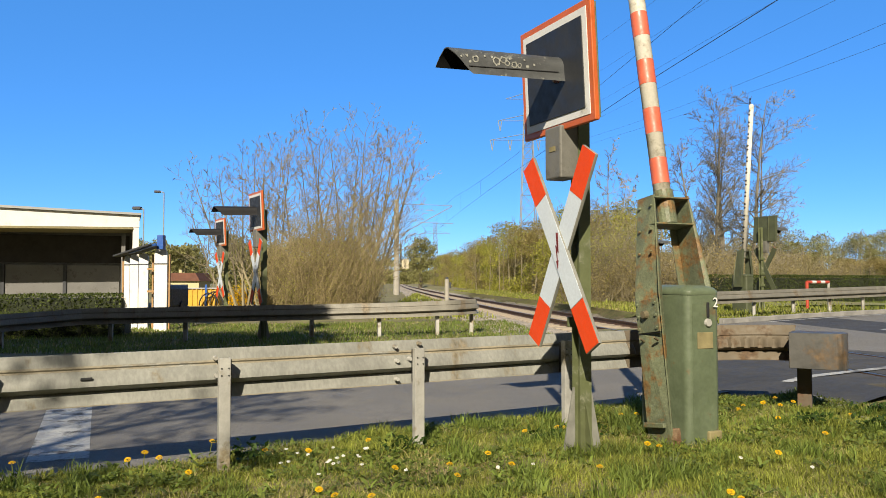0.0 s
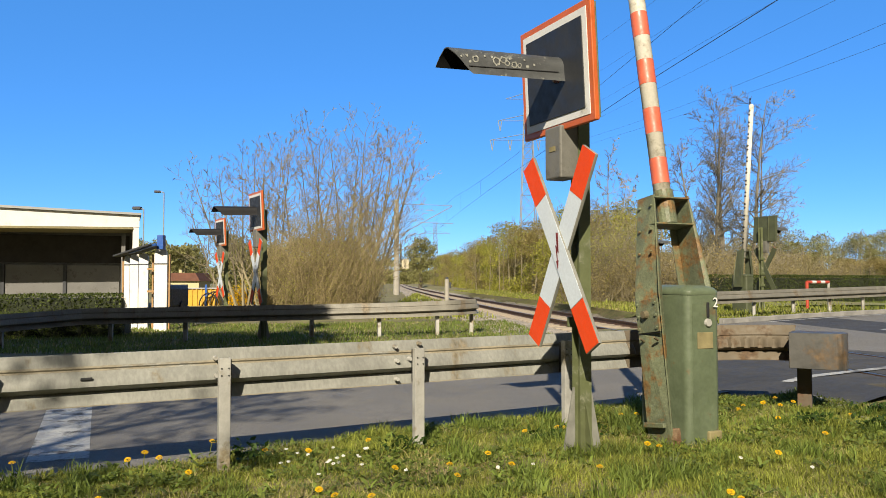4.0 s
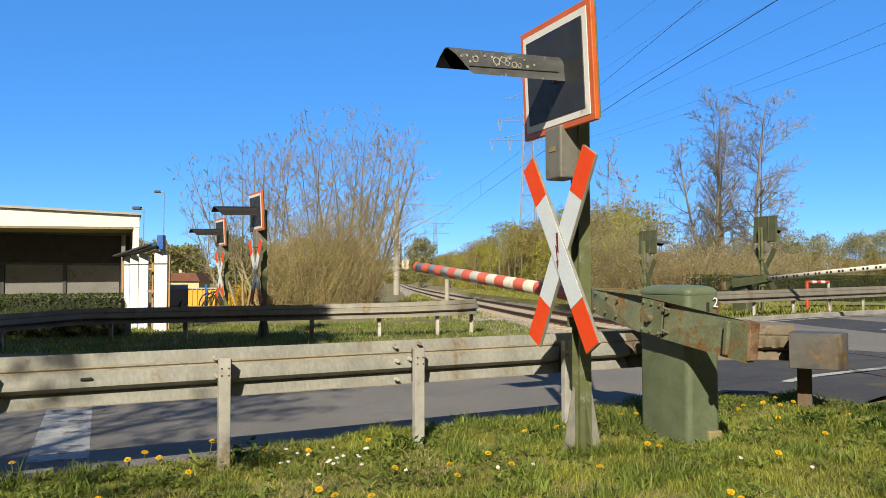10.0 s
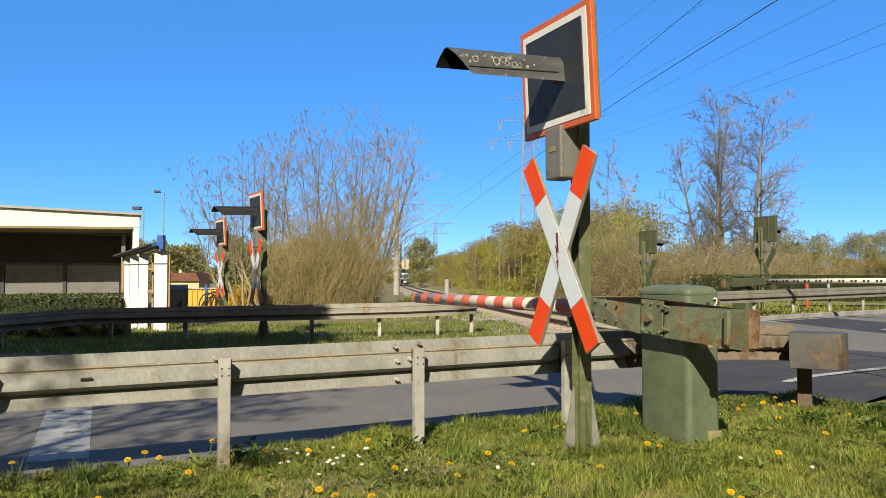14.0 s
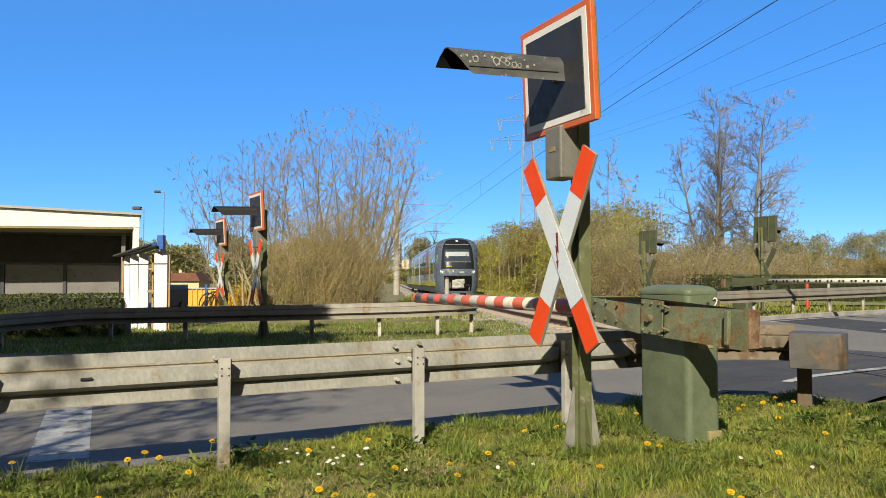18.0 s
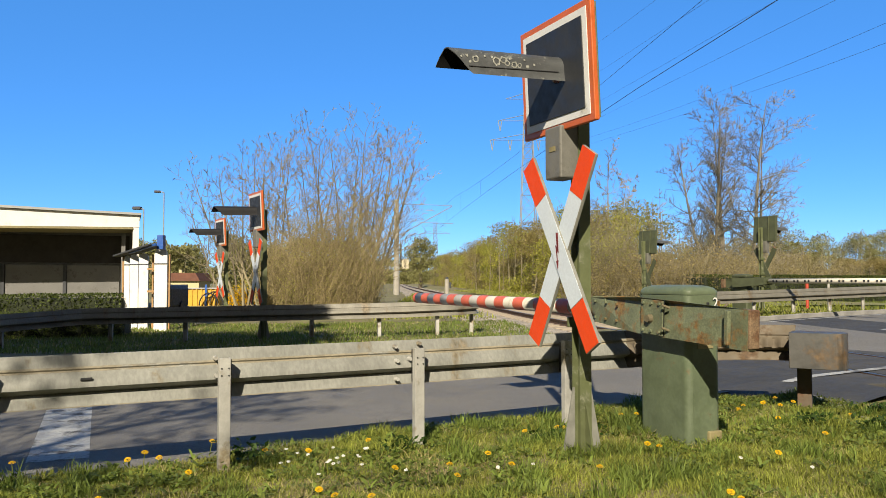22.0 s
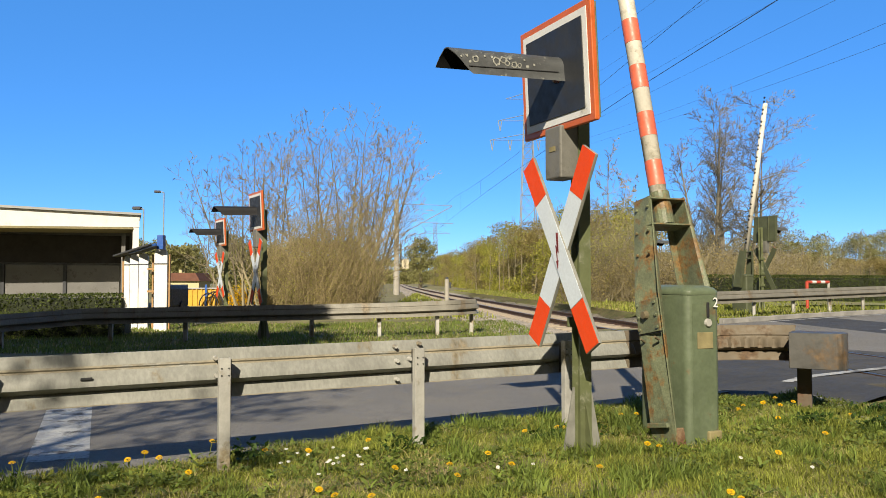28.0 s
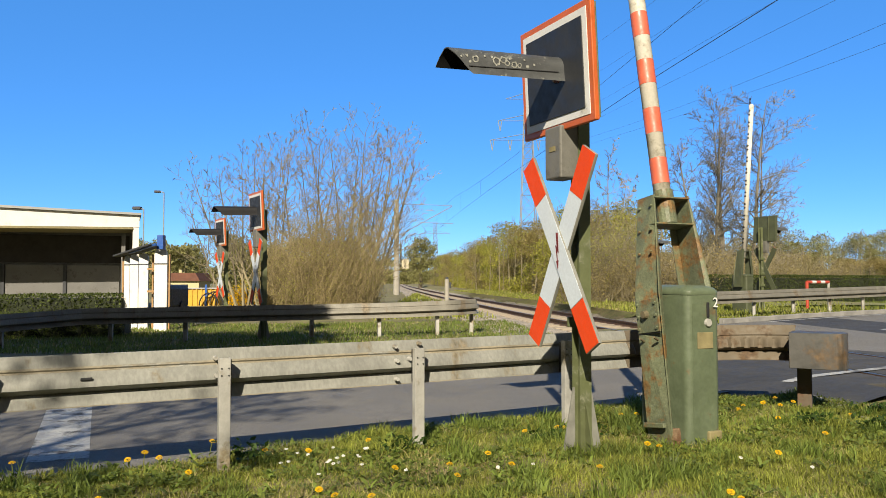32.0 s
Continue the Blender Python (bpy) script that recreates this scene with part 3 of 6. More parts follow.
M["void"] = mat("void", (0.004, 0.004, 0.004), 0.95, spec=0.05)
M["lichen"] = mat("lichen", (0.20, 0.20, 0.175), 0.9, var=0.4, scale=60)
M["lens_red"] = mat("lens_red", (0.0564, 0.00452, 0.00339), 0.15, var=0.1)
M["red_sign"] = mat("red_sign", (0.56, 0.050, 0.006), 0.6, var=0.06, scale=6, spec=0.25)
M["white_sign"] = mat("white_sign", (0.455, 0.505, 0.56), 0.5, var=0.04, scale=4)
M["dark_red"] = mat("dark_red", (0.124, 0.0113, 0.0113), 0.6)


build_signal("crossing_signal", pose(0.945, 5.42, 0.02, 0, 0, CROSS_AZ), "red and white crossing sign below a hooded lamp board")
sig_a = build_signal("crossing_signal", pose(-3.62, 16.0, 0.0, 0, 0, 30), "weathered crossing sign and lamp board behind the guardrail", rails="plain", hood="black")
copy_thing(sig_a, pose(-6.25, 22.8, 0.0, 0, 0, 32))
sig_b = build_signal("crossing_signal", pose(9.65, 24.0, 0.18, 0, 0, 180 + CROSS_AZ), "green backed lamp board on a mast beyond the road", rails="plain", rim="green_dark", paint="green_dark")
copy_thing(sig_b, pose(6.72, 26.5, -0.1, 0, 0, 180 + CROSS_AZ))


# ---- lifting barriers ----
def build_barrier(name, m, label, fine=True, banded=True):
    """Drive cabinet with two arms that carry the boom; local +y is the way of the lowered boom, pivot at z 0.95."""
    b = thing(name, m, label, "level crossing barrier", "lifting barriers")
    worn, body = (M["green_worn"], M["green"]) if fine else (M["green_dark"], M["green_dark"])
    cab = part("cabinet", stack([(0.30, 0.54, 0.05, -0.08), (0.30, 0.54, 0.05, 1.075), (0.292, 0.532, 0.05, 1.08)]), body, b, "green painted drive cabinet", smooth=True)
    part("lid", stack([(0.302, 0.542, 0.05, 1.083), (0.306, 0.546, 0.05, 1.09), (0.302, 0.542, 0.05, 1.112), (0.27, 0.51, 0.06, 1.134), (0.20, 0.42, 0.06, 1.148), (0.08, 0.22, 0.03, 1.154)]), body, cab, smooth=True)
    part("door_seam", boxm((0, -0.271, 0.55), (0.21, 0.004, 0.95), 0.001), body, cab)
    part("lock_plate", boxm((0.03, -0.278, 0.975), (0.02, 0.016, 0.11), 0.006), M["black"], cab, "black lock handle")
    part("lock_disc", rod((0.03, -0.268, 0.885), (0.03, -0.29, 0.885), 0.032, 0.026, 14), M["galv_post"], cab, "round steel lock cover")
    part("foot_hole", rod((0.085, -0.29, 0.06), (0.085, -0.2965, 0.06), 0.02, 0.02, 12), M["black"], cab)
    part("number_tag", boxm((0.005, -0.275, 0.76), (0.14, 0.006, 0.115), 0.002), M["plate"], cab, "yellowed data plate")
    part("foot_block", boxm((0.075, -0.27, 0.05), (0.12, 0.05, 0.14), 0.01), M["plate"], cab, "rusty foot block")
    arm = new("swing_arm")
    arm.parent = b
    arm["label"] = "rusty green arms with counterweight and striped boom"
    arm.matrix_basis = pose(0, 0, 0.95)
    for sx in (-1, 1):
        x = sx * 0.238
        tail = -0.93 if sx < 0 else -0.16
        o = [(tail, -0.135), (0.15, -0.135), (0.88, -0.105), (0.88, 0.085), (0.15, 0.135), (tail, 0.125)]
        rot = Matrix.Rotation(radians(90), 4, "Z")
        web = prism(o, 0.012, Matrix.Translation((x + sx * 0.006 + 0.006, 0, 0)) @ rot)
        side = part("arm_plate", web, worn, arm, "green arm plate with rust patches")
        for zz in (-0.13,):
            part("flange", boxm((x - sx * 0.03, (tail + 0.15) / 2, zz), (0.06, 0.15 - tail, 0.01), 0.002), worn, side)
            part("flange", boxm((x - sx * 0.03, 0.515, zz * 0.87 - 0.003), (0.06, 0.73, 0.01), 0.002, Euler((-math.copysign(0.055, zz), 0, 0)).to_matrix()), worn, side)
        side.matrix_basis = pose(0, 0, -0.03, 2.5)
        if fine:
            xo = x + sx * 0.014
            plate = boxm((xo + sx * 0.004, -0.02, 0.0), (0.014, 0.24, 0.25), 0.002)
            part("gusset", plate, worn, side)
            part("joint_gap", boxm((xo + sx * 0.001, -0.146, 0.0), (0.004, 0.006, 0.25)), M["black"], side)
            for yy in (-0.11, -0.02, 0.07):
                for zz in (-0.1, 0.1):
                    part("bolt_head", rod((xo, yy, zz), (xo + sx * 0.025, yy, zz), 0.013, 0.011, 6), worn, side)
            part("axle_cap", rod((xo, -0.01, -0.01), (xo + sx * 0.045, -0.01, -0.01), 0.034, 0.026, 14), M["green_rust"], side, "rusty axle cap")
            for zz in (-0.08, 0.08):
                part("pin", rod((xo, -0.2, zz), (xo + sx * 0.05, -0.18, zz + 0.02), 0.010, 0.009, 8), M["green_rust"], side)
            for yy in (0.45, 0.62, 0.8):
                for zz in (-0.07, 0.06):
                    part("bolt_head", rod((xo, yy, zz), (xo + sx * 0.018, yy, zz), 0.012, 0.01, 6), worn, side)
        # the plates draw together towards the boom
        for o in [side] + list(side.children):
            for v in o.data.vertices:
                v.co.x -= sx * 0.085 * max(0.0, v.co.y - 0.15) / 0.73
    part("cross_plate", boxm((0, 0.86, 0.0), (0.33, 0.012, 0.19), 0.002), worn, arm)
    part("cross_plate", boxm((0, 0.66, 0.0), (0.375, 0.012, 0.20), 0.002), worn, arm)
    part("counterweight", boxm((-0.205, -0.885, 0), (0.085, 0.12, 0.245), 0.008), M["rust_brown"], arm, "rusty steel counterweight")
    part("end_bracket", boxm((-0.29, -0.80, 0.0), (0.03, 0.035, 0.22), 0.006), worn, arm)
    for o in arm.children:
        o.matrix_basis = pose(0, 0, -0.03, 2.5)
    part("boom_socket", rod((0, 0.67, 0.015), (0, 0.93, 0.01), 0.074, 0.074, 16), worn, arm)
    L, R, per = (5.14 if banded else 5.0), 0.066, 0.407
    boom = part("boom", rod((0, 0.68, 0), (0, L, 0), R, R * 0.98, 20), M["boom_white"], arm, "white boom with red bands", smooth=False)
    for p in boom.data.polygons:
        p.use_smooth = len(p.vertices) == 4
    k = 0
    u = 5.26
    while banded and u > 0.9:
        r = part("red_band", rod((0, u - per / 2, 0), (0, min(u, L - 0.004), 0), R + 0.0015, R + 0.0015, 20, caps=False), M["boom_red"], boom)
        for p in r.data.polygons:
            p.use_smooth = True
        u -= per
    if not banded:
        for i in range(26):
            yy = 1.1 + (i // 2) * 0.33 + (i % 2) * 0.11
            part("reflector_hole", rod((R - 0.01, yy, 0), (R + 0.004, yy, 0), 0.03, 0.03, 10), M["black"], boom)
    part("boom_tip", rod((0, L, 0), (0, L + 0.03, 0), R * 0.98, R * 0.5, 20), M["boom_white"], boom)
    return b, arm


M["rust_brown"] = mat("rust_brown", (0.133, 0.0871, 0.0481), 0.85, var=0.3, scale=7, dirt=(0.083, 0.0415, 0.0183), dirt_amt=0.5, dirt_scale=9, bump=0.3, bscale=60, fine=0.25)
near_barrier, near_arm = build_barrier("lifting_barrier", pose(1.745, 5.885, 0.02, 0, 0, 24), "rusty green barrier drive with red and white boom")
far_barrier, far_arm = build_barrier("lifting_barrier", pose(8.55, 22.6, 0.25, 0, 0, 208), "green barrier drive with white boom beyond the road", fine=False, banded=False)


# ---- the railcar unit ----
M["train_grey"] = mat("train_grey", (0.29, 0.318, 0.368), 0.30, var=0.02, scale=0.3, fine=0.008)
M["train_dark"] = mat("train_dark", (0.056, 0.073, 0.096), 0.28, var=0.03, scale=1.0)
M["train_skirt"] = mat("train_skirt", (0.0395, 0.0452, 0.0508), 0.6, var=0.2, scale=2, dirt=(0.0677, 0.0564, 0.0452), dirt_amt=0.3)
M["train_roof"] = mat("train_roof", (0.232, 0.244, 0.256), 0.4, var=0.06, scale=1.0, dirt=(0.116, 0.105, 0.093), dirt_amt=0.2)
M["lime"] = mat("lime", (0.351, 0.351, 0.0105), 0.4, var=0.04, scale=1.0)
M["window_band"] = glass("window_band", (0.035, 0.04, 0.045), 0.12)
M["train_glass"] = glass("train_glass", (0.016, 0.02, 0.024), 0.03)
M["mask"] = glass("mask", (0.008, 0.009, 0.01), 0.16)
M["screen"] = glass("screen", (0.02, 0.03, 0.04), 0.06)
M["blind"] = mat("blind", (0.20, 0.23, 0.25), 0.6, var=0.05)
M["lamp_panel"] = mat("lamp_panel", (0.10, 0.118, 0.14), 0.25, var=0.03)
M["lamp_glass"] = mat("lamp_glass", (0.423, 0.423, 0.395), 0.2, var=0.05)
M["cover"] = mat("cover", (0.24, 0.235, 0.225), 0.6, var=0.3, scale=5, bump=0.6, bscale=12)
M["bellows"] = mat("bellows", (0.203, 0.209, 0.203), 0.7, var=0.12, scale=4)
M["underframe"] = mat("underframe", (0.0169, 0.0158, 0.0147), 0.8, var=0.3, scale=4)
M["roof_kit"] = mat("roof_kit", (0.113, 0.107, 0.101), 0.7, var=0.25, scale=3, dirt=(0.079, 0.0564, 0.0395), dirt_amt=0.4)
M["deco_red"] = mat("deco_red", (0.396, 0.036, 0.0216), 0.4, var=0.04)
M["deco_blue"] = mat("deco_blue", (0.0166, 0.083, 0.299), 0.4, var=0.04)
M["deco_grey"] = mat("deco_grey", (0.0564, 0.0677, 0.0847), 0.5, var=0.05)
M["deco_text"] = mat("deco_text", (0.083, 0.141, 0.266), 0.5, var=0.05)
M["deco_rose"] = mat("deco_rose", (0.32, 0.15, 0.15), 0.5, var=0.05)
M["deco_teal"] = mat("deco_teal", (0.113, 0.214, 0.237), 0.5, var=0.05)
HALF = 1.40
SECTION = [(1.26, 0.28), (1.34, 0.36), (1.385, 0.74), (1.40, 1.0), (1.40, 2.95), (1.385, 3.2), (1.345, 3.36), (1.18, 3.62), (0.86, 3.78), (0.42, 3.86), (0.0, 3.88)]


def loft_body(y0, y1, lo, hi, off=0.0):
    """The car's shell between two heights, all round, from y0 to y1."""
    pts = [(x + off * (1 if x > 0.5 else 0), z + off * (1 if z > 3.3 else 0)) for x, z in SECTION if lo <= z <= hi]
    ring = [(x, z) for x, z in pts] + [(-x, z) for x, z in pts[::-1] if x > 0.001]
    own = bmesh.new()
    rows = []
    for y in (y0, y1):
        rows.append([own.verts.new((x, y, z)) for x, z in ring])
    for k in range(len(ring) - 1):
        own.faces.new((rows[0][k], rows[0][k + 1], rows[1][k + 1], rows[1][k]))
    own.faces.new(rows[0])
    own.faces.new(rows[1][::-1])
    return own


def band(z0, z1, y0, y1, off):
    own = None
    for s in (-1, 1):
        own = boxm((s * (HALF - 0.02 + off), (y0 + y1) / 2, (z0 + z1) / 2), (0.05, y1 - y0, z1 - z0), 0.004, bm=own)
    return own


NOSE, BODY_FROM = 1.12, 0.50


def nose_pt(z, q, off=0.0):
    """A point of the rounded nose: height z, q from -1 (one side) over 0 (front) to 1; y 0 is the foremost point."""
    back = float(np.interp(z, [0.28, 0.8, 1.5, 2.0, 2.6, 3.1, 3.5, 3.75, 3.88], [0.10, 0.0, 0.02, 0.09, 0.22, 0.40, 0.64, 0.88, 1.09]))
    half = float(np.interp(z, [0.28, 0.36, 0.74, 1.0, 2.3, 3.0, 3.3, 3.6, 3.78, 3.88], [1.16, 1.22, 1.28, 1.30, 1.24, 1.14, 1.06, 0.86, 0.58, 0.05]))
    full = float(np.interp(z, [s[1] for s in SECTION], [s[0] for s in SECTION]))
    a = q * math.pi / 2
    e = 0.56
    sx = math.copysign(abs(math.sin(a)) ** e, a) if q else 0.0
    cy = 1 - abs(math.cos(a)) ** e
    y = back + (NOSE - back) * cy
    w = half + (full - half) * cy
    p = Vector((w * sx, y, z))
    if off:
        p += Vector((math.sin(a) * 0.9, -math.cos(a), 0.35)).normalized() * off
    return p


def nose_patch(zs, qs, off=0.0, flip=False):
    own = bmesh.new()
    rows = [[own.verts.new(nose_pt(z, q, off)) for q in qs] for z in zs]
    for a, b in zip(rows, rows[1:]):
        for k in range(len(qs) - 1):
            own.faces.new((a[k], a[k + 1], b[k + 1], b[k]))
    return own


def lin(a, b, n):
    return [a + (b - a) * i / n for i in range(n + 1)]


def letters(text, size, m, material, parent, name="lettering"):
    cu = bpy.data.curves.new("text", "FONT")
    cu.body, cu.size, cu.extrude, cu.resolution_u = text, size, 0.002, 3
    tmp = bpy.data.objects.new("text", cu)
    scene.collection.objects.link(tmp)
    bpy.context.view_layer.update()
    me = bpy.data.meshes.new_from_object(tmp.evaluated_get(bpy.context.evaluated_depsgraph_get()))
    bpy.data.objects.remove(tmp)
    me.materials.clear()
    me.materials.append(material)
    me.transform(m)
    # every letter is a piece of its own
    whole = bmesh.new()
    whole.from_mesh(me)
    seen, first = set(), None
    for f0 in list(whole.faces):
        if f0 in seen:
            continue
        heap, isle = [f0], []
        seen.add(f0)
        while heap:
            g = heap.pop()
            isle.append(g)
            for v in g.verts:
                for h in v.link_faces:
                    if h not in seen:
                        seen.add(h)
                        heap.append(h)
        index, verts = {}, []
        for g in isle:
            for v in g.verts:
                if v not in index:
                    index[v] = len(verts)
                    verts.append(v.co.copy())
        ob = raw(name, verts, [[index[v] for v in g.verts] for g in isle], material, parent)
        first = first or ob
    whole.free()
    return first


def side_text(text, size, y_start, z, material, car):
    """Lettering on the side that faces the road (-x); it reads towards the front (falling y)."""
    m = Matrix.Translation((-HALF - 0.012, y_start, z)) @ Matrix.Rotation(radians(-90), 4, "Z") @ Matrix.Rotation(radians(90), 4, "X")
    return letters(text, size, m, material, car)


def ribbon(points, width, material, car, name):
    """A painted stroke on the side wall through (y, z) points."""
    own = bmesh.new()
    prev = None
    for i, (y, z) in enumerate(points):
        a, b = points[max(0, i - 1)], points[min(len(points) - 1, i + 1)]
        t = Vector((b[0] - a[0], b[1] - a[1])).normalized()
        n = Vector((-t.y, t.x)) * width / 2
        v = (own.verts.new((-HALF - 0.0115, y + n.x, z + n.y)), own.verts.new((-HALF - 0.0115, y - n.x, z - n.y)))
        if prev:
            own.faces.new((prev[0], prev[1], v[1], v[0]))
        prev = v
    return part(name, own, material, car)


def curved(points, n=5):
    """A smooth run through the points."""
    out = []
    p = [Vector(q) for q in (points[0], *points, points[-1])]
    for a, b, c, d in zip(p, p[1:], p[2:], p[3:]):
        for i in range(n):
            t = i / n
            out.append(tuple(0.5 * ((2 * b) + (c - a) * t + (2 * a - 5 * b + 4 * c - d) * t * t + (3 * b - a - 3 * c + d) * t ** 3)))
    return out + [tuple(points[-1])]


def bird(own, at, k):
    """A small painted V with a tail."""
    for pts in (((-1, 0.9), (-0.8, 1.0), (0.1, -0.1), (-0.1, -0.3)), ((1, 0.9), (0.1, -0.3), (-0.1, -0.1), (0.8, 1.0)), ((-0.1, 0.0), (0.1, 0.0), (0.05, -1.0), (-0.05, -1.0))):
        own.faces.new([own.verts.new(at(u * k, v * k)) for u, v in pts])


def window(car, y0, y1, z0=1.58, z1=2.50, vent=False):
    for s in (-1, 1):
        w = part("window", boxm((s * (HALF - 0.012), (y0 + y1) / 2, (z0 + z1) / 2), (0.05, y1 - y0, z1 - z0), 0.012), M["black"], car, "black framed window")
        part("pane", boxm((s * (HALF + 0.012), (y0 + y1) / 2, (z0 + z1) / 2), (0.008, y1 - y0 - 0.08, z1 - z0 - 0.08), 0.003), M["train_glass"], w)
        if vent:
            part("window_bar", boxm((s * (HALF + 0.014), (y0 + y1) / 2, z1 - 0.28), (0.012, y1 - y0 - 0.04, 0.05), 0.003), M["black"], w)


def door(car, y0, y1):
    mid = (y0 + y1) / 2
    for s in (-1, 1):
        for a, b in ((y0, mid - 0.012), (mid + 0.012, y1)):
            d = part("door_leaf", boxm((s * (HALF - 0.012), (a + b) / 2, 1.76), (0.05, b - a, 2.14), 0.01), M["lime"], car, "lime yellow door leaf")
            part("door_window", boxm((s * (HALF + 0.013), (a + b) / 2, 1.98), (0.008, (b - a) * 0.5, 0.98), 0.06 * 0.05), M["train_glass"], d)
        part("door_gap", boxm((s * (HALF + 0.002), mid, 1.76), (0.03, 0.024, 2.14)), M["black"], car)


def bogie(car, y):
    b = part("bogie", boxm((0, y, 0.42), (2.1, 2.6, 0.22), 0.05), M["underframe"], car, "dark bogie frame")
    for dy in (-0.95, 0.95):
        for s in (-1, 1):
            part("wheel", rod((s * 0.68, y + dy, 0.40), (s * 0.82, y + dy, 0.40), 0.40, 0.40, 24), M["underframe"], b)


def build_car(k, ln, cab, first, last):
    """Body from y0 to y1 in the car's own space; +y points backwards along the train."""
    y0, y1 = -ln / 2, ln / 2
    c = thing("railcar", Matrix(), ("silver grey end car with dark cab and lime doors" if cab else "silver grey middle car with lime doors and band"), "train", "cars of one train")
    b0 = y0 + (BODY_FROM if cab == "front" else 0.22)
    b1 = y1 - (BODY_FROM if cab == "rear" else 0.22)
    part("body", loft_body(b0, b1, 0.74, 3.36), M["train_grey"], c, "silver grey side walls")
    part("roof", loft_body(b0, b1, 3.36, 3.88), M["train_roof"], c, "pale roof shell")
    part("skirt", loft_body(b0, b1, 0.28, 0.74), M["train_skirt"], c, "dark grey skirt")
    part("lime_band", band(0.735, 1.01, b0 + (0.0), b1, 0.003), M["lime"], c, "lime yellow band")
    part("gutter", band(3.345, 3.375, b0, b1, -0.045), M["black"], c)
    if cab:
        n = new("cab_nose")
        n.parent = c
        n["label"] = "dark grey rounded cab front"
        n.matrix_basis = pose(0, y0 + BODY_FROM - NOSE, 0) if cab == "front" else pose(0, y1 - BODY_FROM + NOSE, 0, 0, 0, 180)
        zs = sorted(set(lin(0.28, 3.88, 28) + [3.83, 3.86]))
        part("shell", nose_patch(zs, lin(-1, 1, 28)), M["train_dark"], n, smooth=True)
        part("windscreen_surround", nose_patch(lin(1.84, 3.80, 22), lin(-0.50, 0.50, 24), 0.008), M["mask"], n, "gloss black windscreen surround", smooth=True)
        part("windscreen", nose_patch(lin(2.30, 3.12, 10), lin(-0.33, 0.33, 16), 0.014), M["screen"], n, smooth=True)
        # pale patch painted on the glass for the reflected sky
        part("sun_blind", nose_patch(lin(2.66, 2.94, 4), lin(-0.31, 0.28, 14), 0.017), M["blind"], n, "pale patch for the sky reflected in the screen", smooth=True)
        part("trim_strip", nose_patch([2.27, 2.295], lin(-0.33, 0.33, 14), 0.02), M["bellows"], n)
        part("eyebrow_strip", nose_patch([3.42, 3.45], lin(-0.42, 0.42, 14), 0.02), M["bellows"], n)
        for q in (-0.41, 0.41):
            part("lamp_panel", nose_patch(lin(1.48, 1.78, 4), lin(q - 0.14, q + 0.10, 6) if q < 0 else lin(q - 0.10, q + 0.14, 6), 0.006), M["lamp_panel"], n, smooth=True)
            for dq, r in ((0.0, 0.085), (0.09, 0.07)):
                p = nose_pt(1.62 + 0.5 * dq, q + math.copysign(dq, q), 0.0)
                bm = bmesh.new()
                bmesh.ops.create_uvsphere(bm, u_segments=14, v_segments=8, radius=r, matrix=Matrix.Translation(p) @ Matrix.Diagonal((1, 0.22, 1, 1)))
                part("headlamp", bm, M["lamp_glass"], n, smooth=True)
        p = nose_pt(3.64, 0.0)
        bm = bmesh.new()
        bmesh.ops.create_uvsphere(bm, u_segments=14, v_segments=8, radius=0.10, matrix=Matrix.Translation(p) @ Matrix.Diagonal((1, 0.6, 0.8, 1)))
        part("top_lamp", bm, M["lamp_glass"], n, smooth=True)
        # flat black patch on the shell, painted for the depth and shade round the coupler
        part("coupler_recess", nose_patch(lin(0.42, 1.40, 6), lin(-0.34, 0.34, 14), 0.006), M["void"], n, "flat black patch for the shaded recess round the coupler")
        bm = bmesh.new()
        boxm((0.0, 0.06, 0.88), (0.80, 0.42, 0.56), 0.07, bm=bm)
        bmesh.ops.subdivide_edges(bm, edges=bm.edges[:], cuts=4, use_grid_fill=True)
        for v in bm.verts:
            v.co += v.normal * (0.06 * noise.noise(v.co * 4.0) + 0.05 * noise.noise(v.co * 9))
        part("coupler_cover", bm, M["cover"], n, "grey crumpled coupler cover")
        for s in (-1, 1):
            part("step_post", boxm((s * 0.72, 0.12, 0.75), (0.09, 0.12, 0.6), 0.01), M["train_skirt"], n)
        w0, w1 = nose_pt(2.10, 0.1, 0.03), nose_pt(2.90, 0.2, 0.04)
        part("wiper", rod(w0, w1, 0.018, 0.01, 6), M["black"], n)
        for i in range(5):
            part("number_bar", boxm(nose_pt(2.00, -0.24 + 0.035 * i, 0.012), (0.055, 0.02, 0.09)), M["lime"], n)
        marks, rb = bmesh.new(), random.Random(8)
        for i in range(34):
            q0, z = (0.80 + 0.12 * rb.random()) * (-1 if cab == "front" else 1), 2.05 + 0.65 * rb.random()
            bird(marks, lambda u, v: nose_pt(z + v, q0 + u * 0.45, 0.012), 0.06)
        tagged(part("bird_marks", marks, M["lime"], n, "swarm of lime marks"), kind="stuff")
        part("emblem", boxm(nose_pt(1.62, 0.03, 0.012), (0.32, 0.02, 0.10), 0.004), M["bellows"], n)
        part("emblem", boxm(nose_pt(1.70, -0.05, 0.012), (0.10, 0.02, 0.14), 0.004), M["lime"], n)
        bogie(c, (y0 + 3.3) if cab == "front" else (y1 - 3.3))
        # cab side window, its frame follows the wall
        f = (lambda v: y0 + v) if cab == "front" else (lambda v: y1 - v)
        w0, w1, w2, w3, w4, w5 = (0.62, 1.20, 1.90, 3.05, 3.28, 4.50) if cab == "front" else (1.15, 1.75, 2.36, 3.4, 3.7, 4.8)
        ya, yb = sorted((f(w0), f(w1)))
